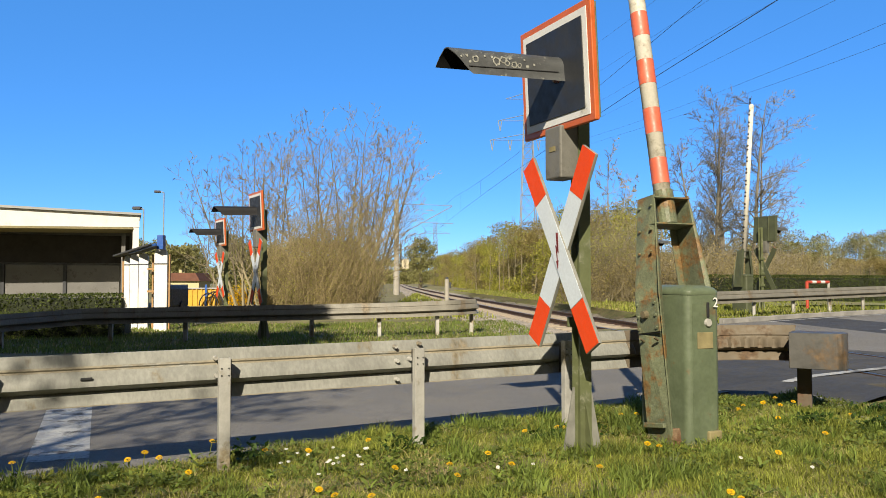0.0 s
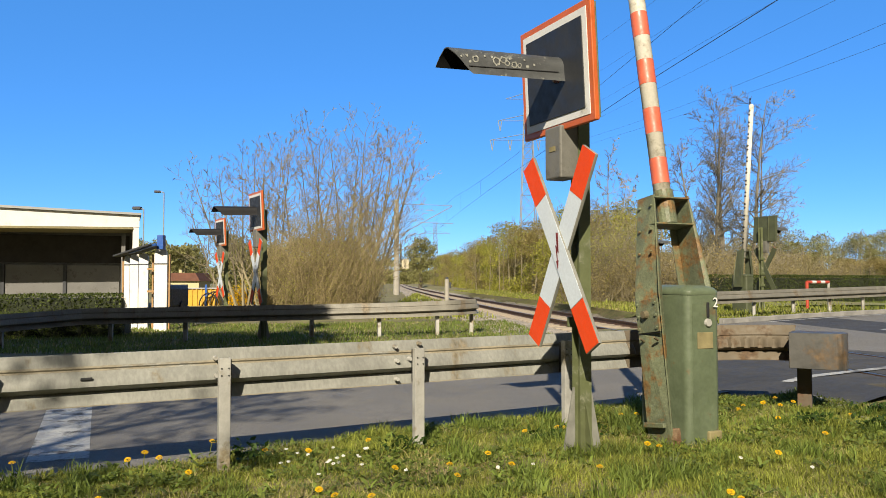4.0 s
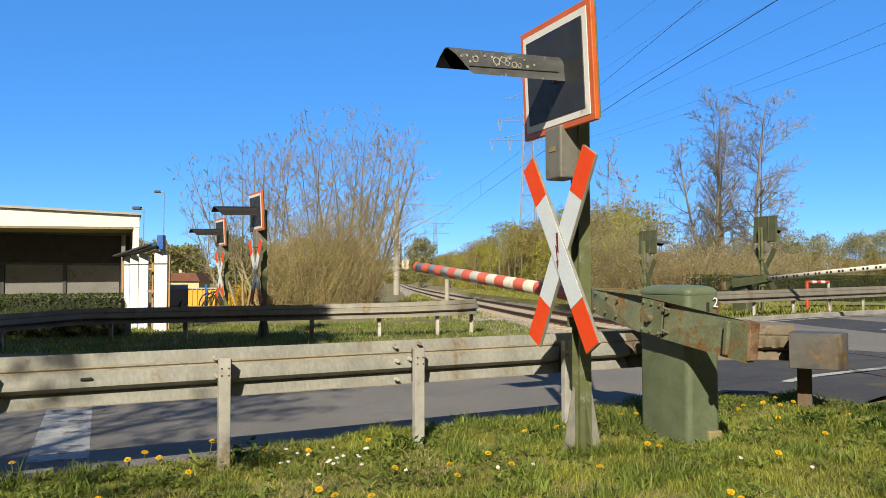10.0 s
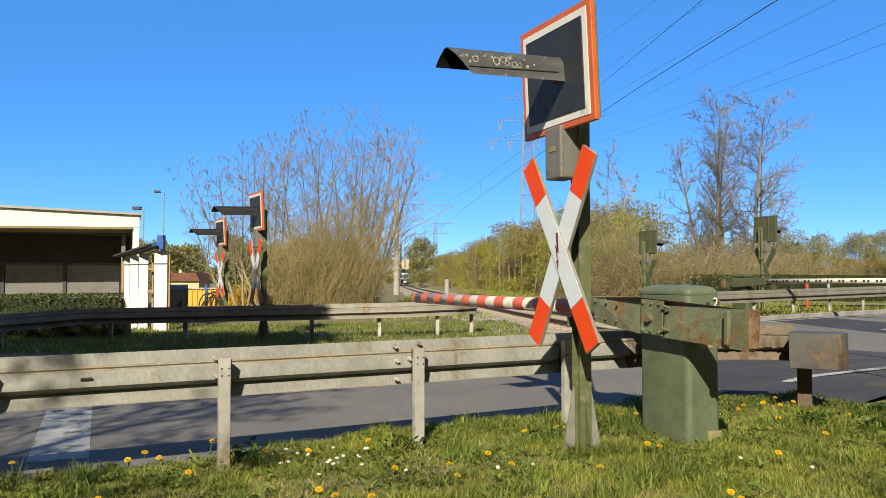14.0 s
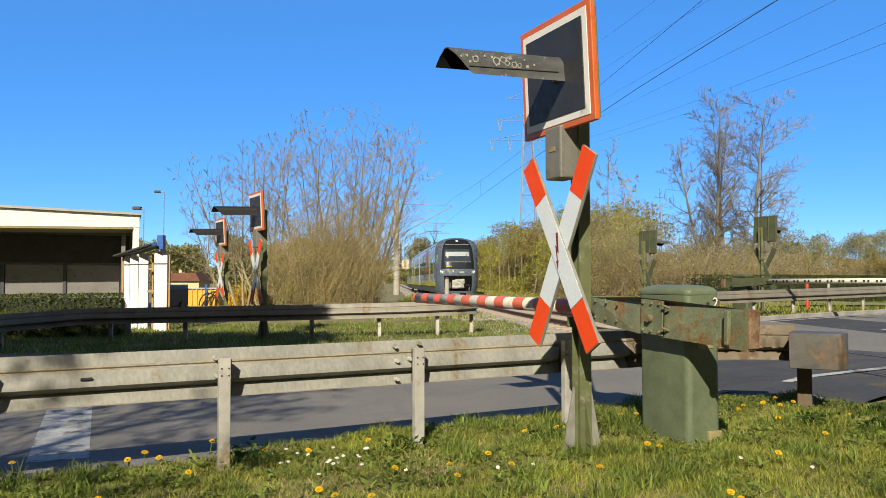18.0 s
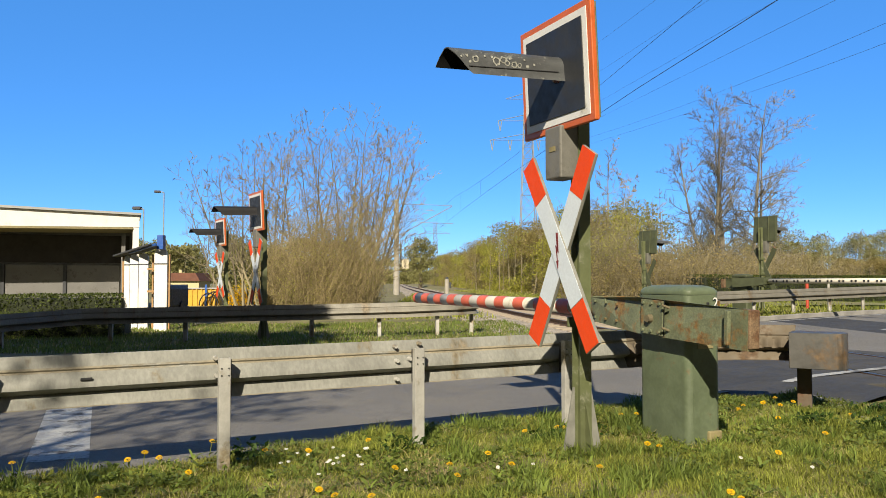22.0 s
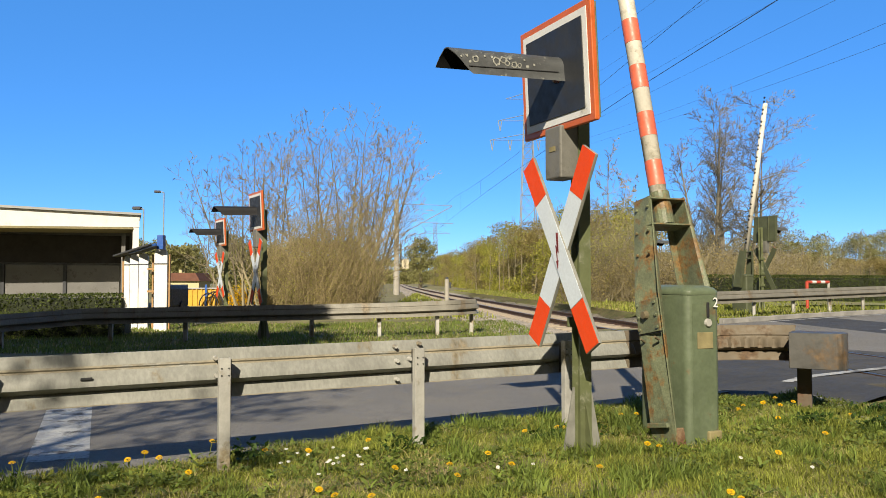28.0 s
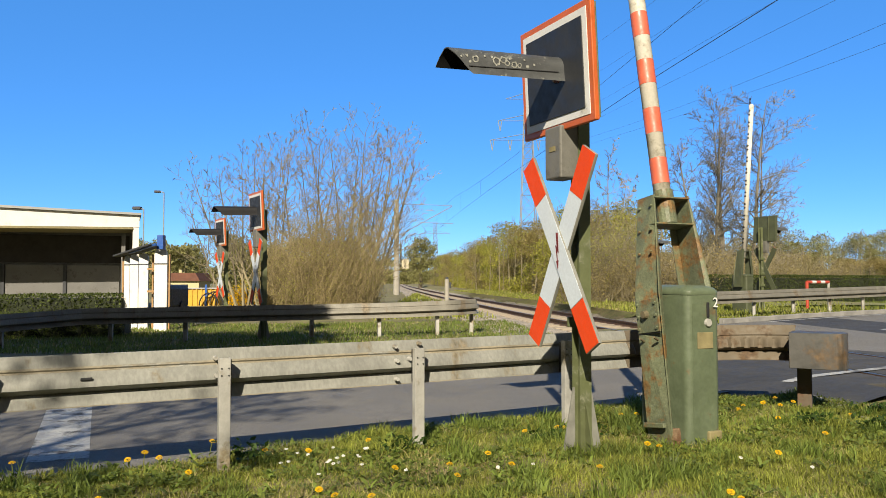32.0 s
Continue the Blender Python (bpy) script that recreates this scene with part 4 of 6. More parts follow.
        window(c, ya, yb, 1.95, 2.75)
        ya, yb = sorted((f(w2 - 0.06), f(w5 + 0.05)))
        for s in (-1, 1):
            part("window_band", boxm((s * (HALF - 0.018), (ya + yb) / 2, 2.04), (0.05, yb - ya, 0.96), 0.006), M["window_band"], c)
        window(c, *sorted((f(w2), f(w3))))
        window(c, *sorted((f(w4), f(w5))), vent=True)
        door(c, *sorted((f(5.3), f(6.65))))
        ya, yb = sorted((f(7.15), f(ln - 0.45)))
        for s in (-1, 1):
            part("window_band", boxm((s * (HALF - 0.018), (ya + yb) / 2, 2.04), (0.05, yb - ya, 0.96), 0.006), M["window_band"], c)
        for i, (v, w) in enumerate(((7.25, 1.1), (8.95, 1.05), (10.5, 0.8), (11.7, 0.9), (13.15, 0.9), (14.7, 1.0), (16.3, 1.0))):
            window(c, *sorted((f(v), f(v + w))), vent=i in (0, 5))
        for (va, vb, h) in ((4.6, 8.6, 0.03), (11.6, 14.6, 0.10)):
            ya, yb = sorted((f(va), f(vb)))
            part("roof_unit", prism([(ya, 3.78), (yb, 3.78), (yb - 0.5, 3.82 + h), (ya + 0.5, 3.82 + h)], 1.9, Matrix.Translation((0.95, 0, 0)) @ Matrix.Rotation(radians(90), 4, "Z")), M["roof_kit"], c, "dusty grey roof unit")
        for i in range(3):
            part("roof_slot", boxm((-1.19, f(6.6 + 0.24 * i), 3.535), (0.16, 0.10, 0.02), 0.0, Euler((0, radians(45), 0)).to_matrix()), M["black"], c)
        # painted decoration: arches, slogan, figure, swarm of marks
        d = 1 if cab == "front" else -1
        base = f(8.55) if cab == "front" else f(11.0)
        for stroke in (((0.25, 1.12), (0.08, 1.7), (-0.03, 2.3), (0.0, 2.8), (0.22, 3.12), (0.55, 3.24), (0.85, 3.05), (1.02, 2.75), (1.06, 2.42)),
                       ((1.06, 2.42), (1.18, 2.8), (1.42, 3.1), (1.78, 3.24), (2.18, 3.08), (2.42, 2.7), (2.42, 2.25), (2.1, 1.7), (1.62, 1.12))):
            ribbon([(base + 0.15 - u * 0.74, z) for u, z in curved(stroke)], 0.30, M["deco_red"], c, "red_arch")
        ts = f(11.75) if cab == "front" else f(7.8)
        side_text("WIR BAUEN EIN", 0.33, ts, 2.94, M["deco_text"], c)
        side_text("PATIENTENHAUS", 0.33, ts - 0.55, 2.58, M["deco_text"], c)
        fy = ts + 0.35
        ribbon([(fy + 0.18 * math.cos(i * 0.5), 2.85 + 0.24 * math.sin(i * 0.5)) for i in range(14)], 0.06, M["deco_blue"], c, "blue_outline")
        ribbon([(fy + 0.02, 2.6), (fy + 0.16, 2.2), (fy + 0.05, 1.7), (fy + 0.1, 1.08)], 0.06, M["deco_blue"], c, "blue_outline")
        part("blue_cap", boxm((-HALF - 0.008, fy, 2.98), (0.008, 0.36, 0.16), 0.003), M["deco_blue"], c)
        ribbon([(fy - 0.38, 2.50), (fy - 0.50, 2.20), (fy - 0.66, 1.70), (fy - 0.86, 1.06)], 0.30, M["deco_blue"], c, "blue_shape")
        ribbon([(fy + 0.30, 2.62), (fy + 0.34, 2.95), (fy + 0.30, 3.16)], 0.05, M["deco_blue"], c, "blue_outline")
        part("round_mark", rod((-HALF - 0.001, fy - 0.32, 3.02), (-HALF - 0.013, fy - 0.32, 3.02), 0.17, 0.17, 24), M["deco_red"], c, "round dark red mark")
        part("writing_bar", boxm((-HALF - 0.014, fy - 0.32, 3.03), (0.004, 0.2, 0.035)), M["blind"], c)
        side_text("Tickets unter", 0.20, fy + 0.75, 0.80, M["deco_grey"], c)
        part("writing_bar", boxm((-HALF - 0.010, fy - 0.95, 0.86), (0.004, 0.85, 0.10)), M["deco_grey"], c)
        ya, yb = sorted((f(w2 - 0.06), f(w5 + 0.05)))
        for s in (-1, 1):
            part("lime_strip", boxm((s * (HALF - 0.018), (ya + yb) / 2, 2.55), (0.05, yb - ya, 0.06), 0.003), M["lime"], c)
        rnd = random.Random(5)
        for i, tone in enumerate(("deco_teal", "lime", "deco_teal", "deco_rose", "deco_rose", "deco_teal")):
            for _ in range(4):
                y, z = fy - 1.25 - 0.5 * i, 1.1 + 0.1 * rnd.random()
                line = []
                for k in range(9):
                    line.append((y + rnd.uniform(-0.17, 0.17), z + 0.055 * k))
                ribbon(line, 0.022, M[tone], c, "drawn_line")
        own, yy = bmesh.new(), f(1.5)
        for i in range(90):
            t = rnd.random()
            y, z = f(w0 - 0.05 + 1.2 * t * rnd.random() + 0.2 * t), 1.30 + 0.75 * rnd.random() ** 1.3 * (1 - 0.3 * t)
            bird(own, lambda u, v: Vector((-HALF - 0.009, y + u, z + v)), 0.055)
        for i in range(16):
            y, z = f(w0 + 0.1 + 2.2 * rnd.random()), 2.72 + 0.3 * rnd.random()
            bird(own, lambda u, v: Vector((-HALF - 0.009, y + u, z + v)), 0.05)
        tagged(part("bird_marks", own, M["deco_grey"], c, "swarm of small dark marks"), kind="stuff")
        part("label_plate", boxm((-HALF - 0.008, f(w5 - 0.4), 1.30), (0.006, 0.62, 0.17), 0.002), M["deco_blue"], c)
        for dz in (0.0, -0.16):
            part("writing_bar", boxm((-HALF - 0.007, f(w3 - 0.4), 1.38 + dz), (0.004, 0.62, 0.055)), M["deco_grey"], c)
        letters("2", 0.28, Matrix.Translation((-HALF - 0.02, f(w3 + 0.12) + 0.09, 2.22)) @ Matrix.Rotation(radians(-90), 4, "Z") @ Matrix.Rotation(radians(90), 4, "X"), M["lime"], c)
    else:
        door(c, 27.55 - (last + first) / 2, 29.05 - (last + first) / 2)
        o = (first + last) / 2
        for a, b in ((29.4, 32.0), (18.3, 27.25)):
            for s in (-1, 1):
                part("window_band", boxm((s * (HALF - 0.018), (a + b) / 2 - o, 2.04), (0.05, b - a, 0.96), 0.006), M["window_band"], c)
        for i, (a, b) in enumerate(((29.55, 30.5), (30.8, 31.9), (26.2, 27.15), (24.6, 25.6), (23.2, 24.0), (21.8, 22.8), (20.1, 21.0), (18.5, 19.5))):
            window(c, a - o, b - o, vent=i in (1, 2, 7))
        letters("2", 0.28, Matrix.Translation((-HALF - 0.02, 26.0 - o, 2.22)) @ Matrix.Rotation(radians(-90), 4, "Z") @ Matrix.Rotation(radians(90), 4, "X"), M["lime"], c)
        # bicycle mark and writing bars
        for dy in (0.0, 0.42):
            ribbon([(26.35 - dy - o + 0.15 * math.cos(i * 0.45), 1.28 + 0.15 * math.sin(i * 0.45)) for i in range(15)], 0.02, M["deco_grey"], c, "bicycle_ring")
        ribbon([(26.35 - o, 1.28), (26.15 - o, 1.5), (25.95 - o, 1.28)], 0.02, M["deco_grey"], c, "bicycle_frame")
        part("writing_bar", boxm((-HALF - 0.007, 25.3 - o, 1.3), (0.004, 0.5, 0.06)), M["deco_grey"], c)
        for (a, b, h) in ((20.0, 23.5, 0.12), (27.6, 29.2, 0.14)):
            part("roof_unit", prism([(a - o, 3.78), (b - o, 3.78), (b - o - 0.3, 3.82 + h), (a - o + 0.3, 3.82 + h)], 1.7, Matrix.Translation((0.85, 0, 0)) @ Matrix.Rotation(radians(90), 4, "Z")), M["roof_kit"], c, "dusty grey roof unit")
        for i in range(9):
            part("roof_slot", boxm((-1.03, 27.0 - 0.26 * i - o, 3.71), (0.26, 0.09, 0.02), 0.0, Euler((0, radians(-27), 0)).to_matrix()), M["black"], c)
    if cab != "rear":
        own = None
        for i in range(7):
            r = loft_body(y1 - 0.22 + i * 0.063, y1 - 0.22 + i * 0.063 + 0.04, 0.74, 3.62, -0.10 if i % 2 else -0.05)
            own = join(own, r)
        part("gangway_bellows", own, M["bellows"], c, "pale corrugated gangway")
        bogie(c, y1)
    return c


def pantograph(c, y):
    p = new("pantograph")
    p.parent = c
    p["label"] = "raised current collector"
    p.matrix_basis = pose(0, y, 3.87) @ Matrix.Diagonal((1, 1, 1.1, 1))
    part("base_frame", boxm((0, 0, 0.10), (1.0, 1.3, 0.08), 0.01), M["roof_kit"], p)
    for s in (-0.3, 0.3):
        part("insulator", rod((s, 0.4, 0), (s, 0.4, 0.12), 0.05), M["roof_kit"], p)
    part("lower_arm", rod((0, 0.30, 0.14), (0, -0.45, 0.75), 0.04, 0.03, 8), M["black"], p)
    for s in (-1, 1):
        part("upper_arm", rod((s * 0.05, -0.45, 0.75), (s * 0.34, 0.20, 1.50), 0.025, 0.018, 8), M["black"], p)
        part("contact_horn", rod((s * 0.50, 0.20, 1.54), (s * 0.72, 0.20, 1.42), 0.018, 0.012, 6), M["black"], p)
    for dy in (0.08, 0.32):
        part("contact_strip", boxm((0, dy, 1.53), (1.02, 0.04, 0.04), 0.005), M["black"], p)


J1, J2, TRAIN_LEN = 17.9, 32.45, 50.7
SPANS = ((0.0, J1, "front"), (J1, J2, ""), (J2, TRAIN_LEN, "rear"))
CARS = [(build_car(i, b - a, cab, a, b), (a + b) / 2, b - a) for i, (a, b, cab) in enumerate(SPANS)]
pantograph(CARS[1][0], 19.8 - (J1 + J2) / 2)
SPEED = 33.7


def train_motion():
    """The unit runs through at a steady speed; its nose reaches the reference point of the track at 19 s."""
    for car, mid0, ln in CARS:
        rows = []
        for i in range(0, 129):
            t = i * 0.25
            mid = max(-70.0, min(800.0, mid0 - (t - 19.0) * SPEED))
            h = ln * 0.4
            a, b = track_at(mid - h), track_at(mid + h)
            p = (a + b) / 2
            rows.append((t, pose(p.x, p.y, p.z, 0, 0, math.degrees(math.atan2(-(b.x - a.x), b.y - a.y)))))
        walk(car, rows)


# ---- plants ----
class Twigs:
    """Collects tapered three-sided sticks and small leaves into one mesh each."""

    def __init__(self):
        self.v, self.f, self.lv, self.lf = [], [], [], []

    def stick(self, a, b, r0, r1, sides=3):
        d = (b - a)
        if d.length < 1e-5:
            return
        d.normalize()
        u = d.cross(Vector((0.31, 0.87, 0.38)))
        u.normalize()
        w = d.cross(u)
        n = len(self.v)
        for p, r in ((a, r0), (b, r1)):
            for k in range(sides):
                t = 2 * math.pi * k / sides
                self.v.append(p + (u * math.cos(t) + w * math.sin(t)) * r)
        for k in range(sides):
            self.f.append((n + k, n + (k + 1) % sides, n + sides + (k + 1) % sides, n + sides + k))

    def chip(self, p, size, rnd):
        """A small far leaf of one triangle."""
        a = Vector((rnd.gauss(0, 1), rnd.gauss(0, 1), rnd.gauss(0, 1))).normalized() * size
        b = Vector((rnd.gauss(0, 1), rnd.gauss(0, 1), rnd.gauss(0, 1))).normalized() * size
        n = len(self.lv)
        self.lv += [p - a, p + b, p + a - b * 0.4]
        self.lf.append((n, n + 1, n + 2))

    def limb(self, p, d, length, r, level, rnd, o):
        """A limb that bends as its level says and carries smaller limbs all round it."""
        n = max(3, min(14, int(length / o["seg"][level])))
        turn = rnd.random() * 6.28
        for i in range(n):
            w = o["wig"] * (0.35 if level == 3 else 1.0)
            d = (d + Vector((rnd.gauss(0, w), rnd.gauss(0, w), rnd.gauss(0, w) + o["rise"][level]))).normalized()
            q = p + d * (length / n)
            ra, rb = max(o["rmin"], r * (1 - 0.85 * i / n)), max(o["rmin"] * 0.8, r * (1 - 0.85 * (i + 1) / n))
            self.stick(p, q, ra, rb, 5 if ra > 0.04 else 3)
            if level > 0 and (i + 0.6) / n > o["bare"][level]:
                k = o["kids"][level]
                for _ in range(int(k) + (rnd.random() < k % 1)):
                    turn += 2.4 + rnd.gauss(0, 0.4)
                    u = d.orthogonal().normalized()
                    u = u * math.cos(turn) + d.cross(u) * math.sin(turn)
                    a = rnd.gauss(o["ang"][level], 0.17)
                    size = o["ratio"][level] * length * (1 - o["taper"] * i / n) * rnd.uniform(0.55, 1.15)
                    self.limb(p.lerp(q, rnd.random()), d * math.cos(a) + u * math.sin(a), size, rb * 0.55, level - 1, rnd, o)
            p = q
        if level == 0 and rnd.random() < o["bud"][0]:
            self.stick(p, p + d * o["bud"][2], o["bud"][1], o["bud"][1] * 0.5)

    def leaf(self, p, size, rnd):
        a = Vector((rnd.gauss(0, 1), rnd.gauss(0, 1), rnd.gauss(0, 1))).normalized() * size
        b = a.cross(Vector((rnd.gauss(0, 1), rnd.gauss(0, 1), rnd.gauss(0, 1)))).normalized() * size * rnd.uniform(0.45, 0.9)
        n = len(self.lv)
        self.lv += [p - a, p + b * 0.7 - a * 0.1, p + a, p - b * 0.7 + a * 0.2]
        self.lf.append((n, n + 1, n + 2, n + 3))

    def grow(self, p, d, length, r, level, rnd, spread, up=0.25, kids=(3, 5), leaf=None, rmin=0.006):
        """A limb that bends a little and carries smaller limbs along its outer two thirds."""
        n = 4 if level > 0 else 3
        pts = [p]
        for i in range(n):
            d = (d + Vector((rnd.gauss(0, 0.09), rnd.gauss(0, 0.09), rnd.gauss(0, 0.06) + up * 0.12))).normalized()
            q = pts[-1] + d * (length / n)
            ra, rb = r * (1 - 0.72 * i / n), r * (1 - 0.72 * (i + 1) / n)
            self.stick(pts[-1], q, ra, rb, 5 if r > 0.05 else 3)
            pts.append(q)
            if level > 0 and i >= (1 if level > 1 else 0):
                for _ in range(rnd.randint(*kids)):
                    side = Vector((rnd.gauss(0, 1), rnd.gauss(0, 1), rnd.gauss(0, 0.5))).normalized()
                    nd = (d * (1 - spread) + side * spread + Vector((0, 0, up))).normalized()
                    t = rnd.random()
                    self.grow(pts[-2].lerp(q, t), nd, length * rnd.uniform(0.38, 0.62), max(rmin, rb * rnd.uniform(0.42, 0.62)), level - 1, rnd, spread, up, kids, leaf, rmin)
        if level == 0 and leaf:
            for _ in range(leaf[0]):
                self.leaf(pts[-1] + Vector((rnd.gauss(0, 1), rnd.gauss(0, 1), rnd.gauss(0, 1))) * leaf[2], leaf[1], rnd)

    def finish(self, parent, wood, green, names=("crown", "foliage")):
        if self.v:
            tagged(raw(names[0], self.v, self.f, wood, parent), kind="stuff")
        if self.lv:
            tagged(raw(names[1], self.lv, self.lf, green, parent), kind="stuff")


def bare_tree(x, y, h, seed, label, spread=0.42, levels=3, trunk_r=0.1, up=0.3, stems=1, buds=(1, 0.035, 0.03), crown_from=0.25, green="bud", wood="twig", kids=(2, 3), reach=1.0, rmin=0.006):
    """Tapered trunk, limbs and fine twigs with opening buds."""
    rnd = random.Random(seed)
    z0 = ground_z(x, y) - 0.1
    t = thing("bare_tree", pose(x, y, z0), label, "tree", "bare spring trees")
    tw = Twigs()
    for s in range(stems):
        own = None
        lean = Vector((rnd.gauss(0, 0.10), rnd.gauss(0, 0.10), 1)).normalized() if stems == 1 else Vector((rnd.gauss(0, 0.22), rnd.gauss(0, 0.2), 1)).normalized()
        p, d = Vector((rnd.gauss(0, 0.25) if stems > 1 else 0, rnd.gauss(0, 0.25) if stems > 1 else 0, 0)), lean
        hh = h * (1 if s == 0 else rnd.uniform(0.62, 0.95))
        n = 9
        for i in range(n):
            d = (d + Vector((rnd.gauss(0, 0.05), rnd.gauss(0, 0.05), 0.06))).normalized()
            q = p + d * hh / n
            ra, rb = trunk_r * (1 - 0.9 * i / n), trunk_r * (1 - 0.9 * (i + 1) / n)
            own = rod(p, q, ra, rb, 7, bm=own, caps=False)
            if i / n >= crown_from:
                for _ in range(rnd.randint(2, 3)):
                    a = rnd.random() * 2 * math.pi
                    nd = Vector((math.cos(a) * spread * 1.7, math.sin(a) * spread * 1.7, rnd.uniform(0.45, 1.0))).normalized()
                    tw.grow(p.lerp(q, rnd.random()), nd, reach * hh * rnd.uniform(0.16, 0.34) * (1.25 - 0.7 * i / n), max(rmin * 1.3, rb * 0.5), levels - 1, rnd, spread, up, kids, buds, rmin)
            p = q
        part("trunk", own, M["bark"], t)
    tw.finish(t, M[wood], M[green])
    return t


ALDER = dict(seg=(0.16, 0.22, 0.34, 0.75), wig=0.075, rise=(0.05, 0.06, 0.055, 0.03), bare=(0, 0.08, 0.10, 0.16), kids=(0, 2.3, 2.0, 2.6), ang=(0.6, 0.75, 0.85, 0.95), ratio=(0, 0.44, 0.42, 0.30),
             taper=0.5, rmin=0.0095, bud=(0.5, 0.012, 0.05))
ASH = dict(seg=(0.14, 0.25, 0.4, 0.5), wig=0.06, rise=(0.13, 0.13, 0.10, 0.045), bare=(0, 0.2, 0.2, 0.20), kids=(0, 1.5, 1.7, 2.2), ang=(0.6, 0.7, 0.85, 0.85), ratio=(0, 0.40, 0.44, 0.38),
           taper=0.5, rmin=0.0070, bud=(0.9, 0.011, 0.05))


def grown_tree(x, y, stems, seed, label, habit, wood, trunk_r=0.1):
    """A leafless tree of one or more stems, each (foot x, lean x, lean y, length); the lean is taken out again as it rises."""
    rnd = random.Random(seed)
    t = thing("bare_tree", pose(x, y, ground_z(x, y) - 0.1), label, "tree", "bare spring trees")
    for foot, lx, ly, length in stems:
        tw, o = Twigs(), dict(habit)
        d = Vector((lx, ly, 1)).normalized()
        tw.limb(Vector((foot, rnd.gauss(0, 0.15), 0)), d, length, trunk_r * (0.5 + 0.5 * length / stems[0][3]), 3, rnd, o)
        tagged(raw("stem", tw.v, tw.f, M[wood], t), kind="stuff")
    return t


def thicket(name, spots, label, hmin, hmax, stems, seed, wood, green, leaf_n, leaf_size, lean=0.16, thick=0.012, kids=1):
    """Dense brush: many thin leaning stems with side shoots and sparse small leaves."""
    rnd = random.Random(seed)
    tw = Twigs()
    for _ in range(stems):
        x0, y0, rx, ry, hs = rnd.choice(spots)
        a, q = rnd.random() * 2 * math.pi, math.sqrt(rnd.random())
        x, y = x0 + rx * q * math.cos(a), y0 + ry * q * math.sin(a)
        h = rnd.uniform(hmin, hmax) * hs * (1 - 0.45 * q * q)
        p = Vector((x, y, ground_z(x, y) - 0.05))
        d = Vector((rnd.gauss(0, lean), rnd.gauss(0, lean), 1)).normalized()
        for i in range(3):
            d = (d + Vector((rnd.gauss(0, 0.2), rnd.gauss(0, 0.2), 0.05))).normalized()
            e = p + d * h / 3
            tw.stick(p, e, thick * (1 - 0.3 * i), thick * (0.7 - 0.3 * i))
            for _ in range(kids + (i > 0)):
                nd = (d + Vector((rnd.gauss(0, 0.6), rnd.gauss(0, 0.6), 0.1))).normalized()
                s = p.lerp(e, rnd.random())
                s2 = s + nd * h * rnd.uniform(0.1, 0.25)
                tw.stick(s, s2, thick * 0.5, thick * 0.25)
                for _ in range(leaf_n):
                    tw.chip(s.lerp(s2, rnd.random()) + Vector((rnd.gauss(0, 0.08), rnd.gauss(0, 0.08), rnd.gauss(0, 0.08))), leaf_size * rnd.uniform(0.6, 1.3), rnd)
            p = e
    t = thing(name, Matrix(), label, "bushes", kind="stuff")
    tw.finish(t, M[wood], M[green], ("stems", "leaves"))
    return t


def leaf_cloud(tw, c, r, n, size, rnd):
    """Leaves in lumps inside an ellipsoid, denser towards its uneven rim."""
    for _ in range(n):
        v = Vector((rnd.gauss(0, 1), rnd.gauss(0, 1), rnd.gauss(0, 1))).normalized()
        k = 0.72 + 0.38 * noise.noise(v * 2.3 + Vector(c) * 0.7)
        q = (0.25 + 0.75 * rnd.random() ** 0.45) * k
        tw.chip(Vector((c[0] + v.x * r[0] * q, c[1] + v.y * r[1] * q, c[2] + v.z * r[2] * q)), size * rnd.uniform(0.6, 1.4), rnd)


def woods(name, rows, label, seed, green, wood, size, per, trunks=2):
    """A far belt of trees: rows of (x, y, width, height)."""
    rnd = random.Random(seed)
    tw = Twigs()
    for x, y, w, h in rows:
        z0 = ground_z(x, y) - 0.3
        for _ in range(trunks):
            xx = x + rnd.uniform(-0.5, 0.5) * w
            p = Vector((xx, y + rnd.uniform(-1, 1), z0))
            d = Vector((rnd.gauss(0, 0.06), 0, 1)).normalized()
            q = p + d * h * rnd.uniform(0.75, 1.0)
            tw.stick(p, q, 0.006 * h + 0.012, 0.012, 4)
            for _ in range(7):
                s = p.lerp(q, rnd.uniform(0.25, 0.95))
                tw.stick(s, s + Vector((rnd.gauss(0, 0.5), rnd.gauss(0, 0.4), rnd.uniform(0.3, 0.9))) * h * 0.17, 0.004 * h, 0.008)
        leaf_cloud(tw, (x, y - 0.5, z0 + 0.1 * h), (w * 0.6, w * 0.4, h * 0.16), per, size, rnd)
        for k in range(6):
            leaf_cloud(tw, (x + rnd.uniform(-0.4, 0.4) * w, y + rnd.uniform(-0.5, 0.5), z0 + h * (0.1 + 0.15 * k + rnd.uniform(-0.06, 0.06))), (w * 0.40, w * 0.35, h * rnd.uniform(0.14, 0.26)), per, size, rnd)
    t = thing(name, Matrix(), label, "woods", kind="stuff")
    tw.finish(t, M[wood], M[green], ("stems", "leaves"))


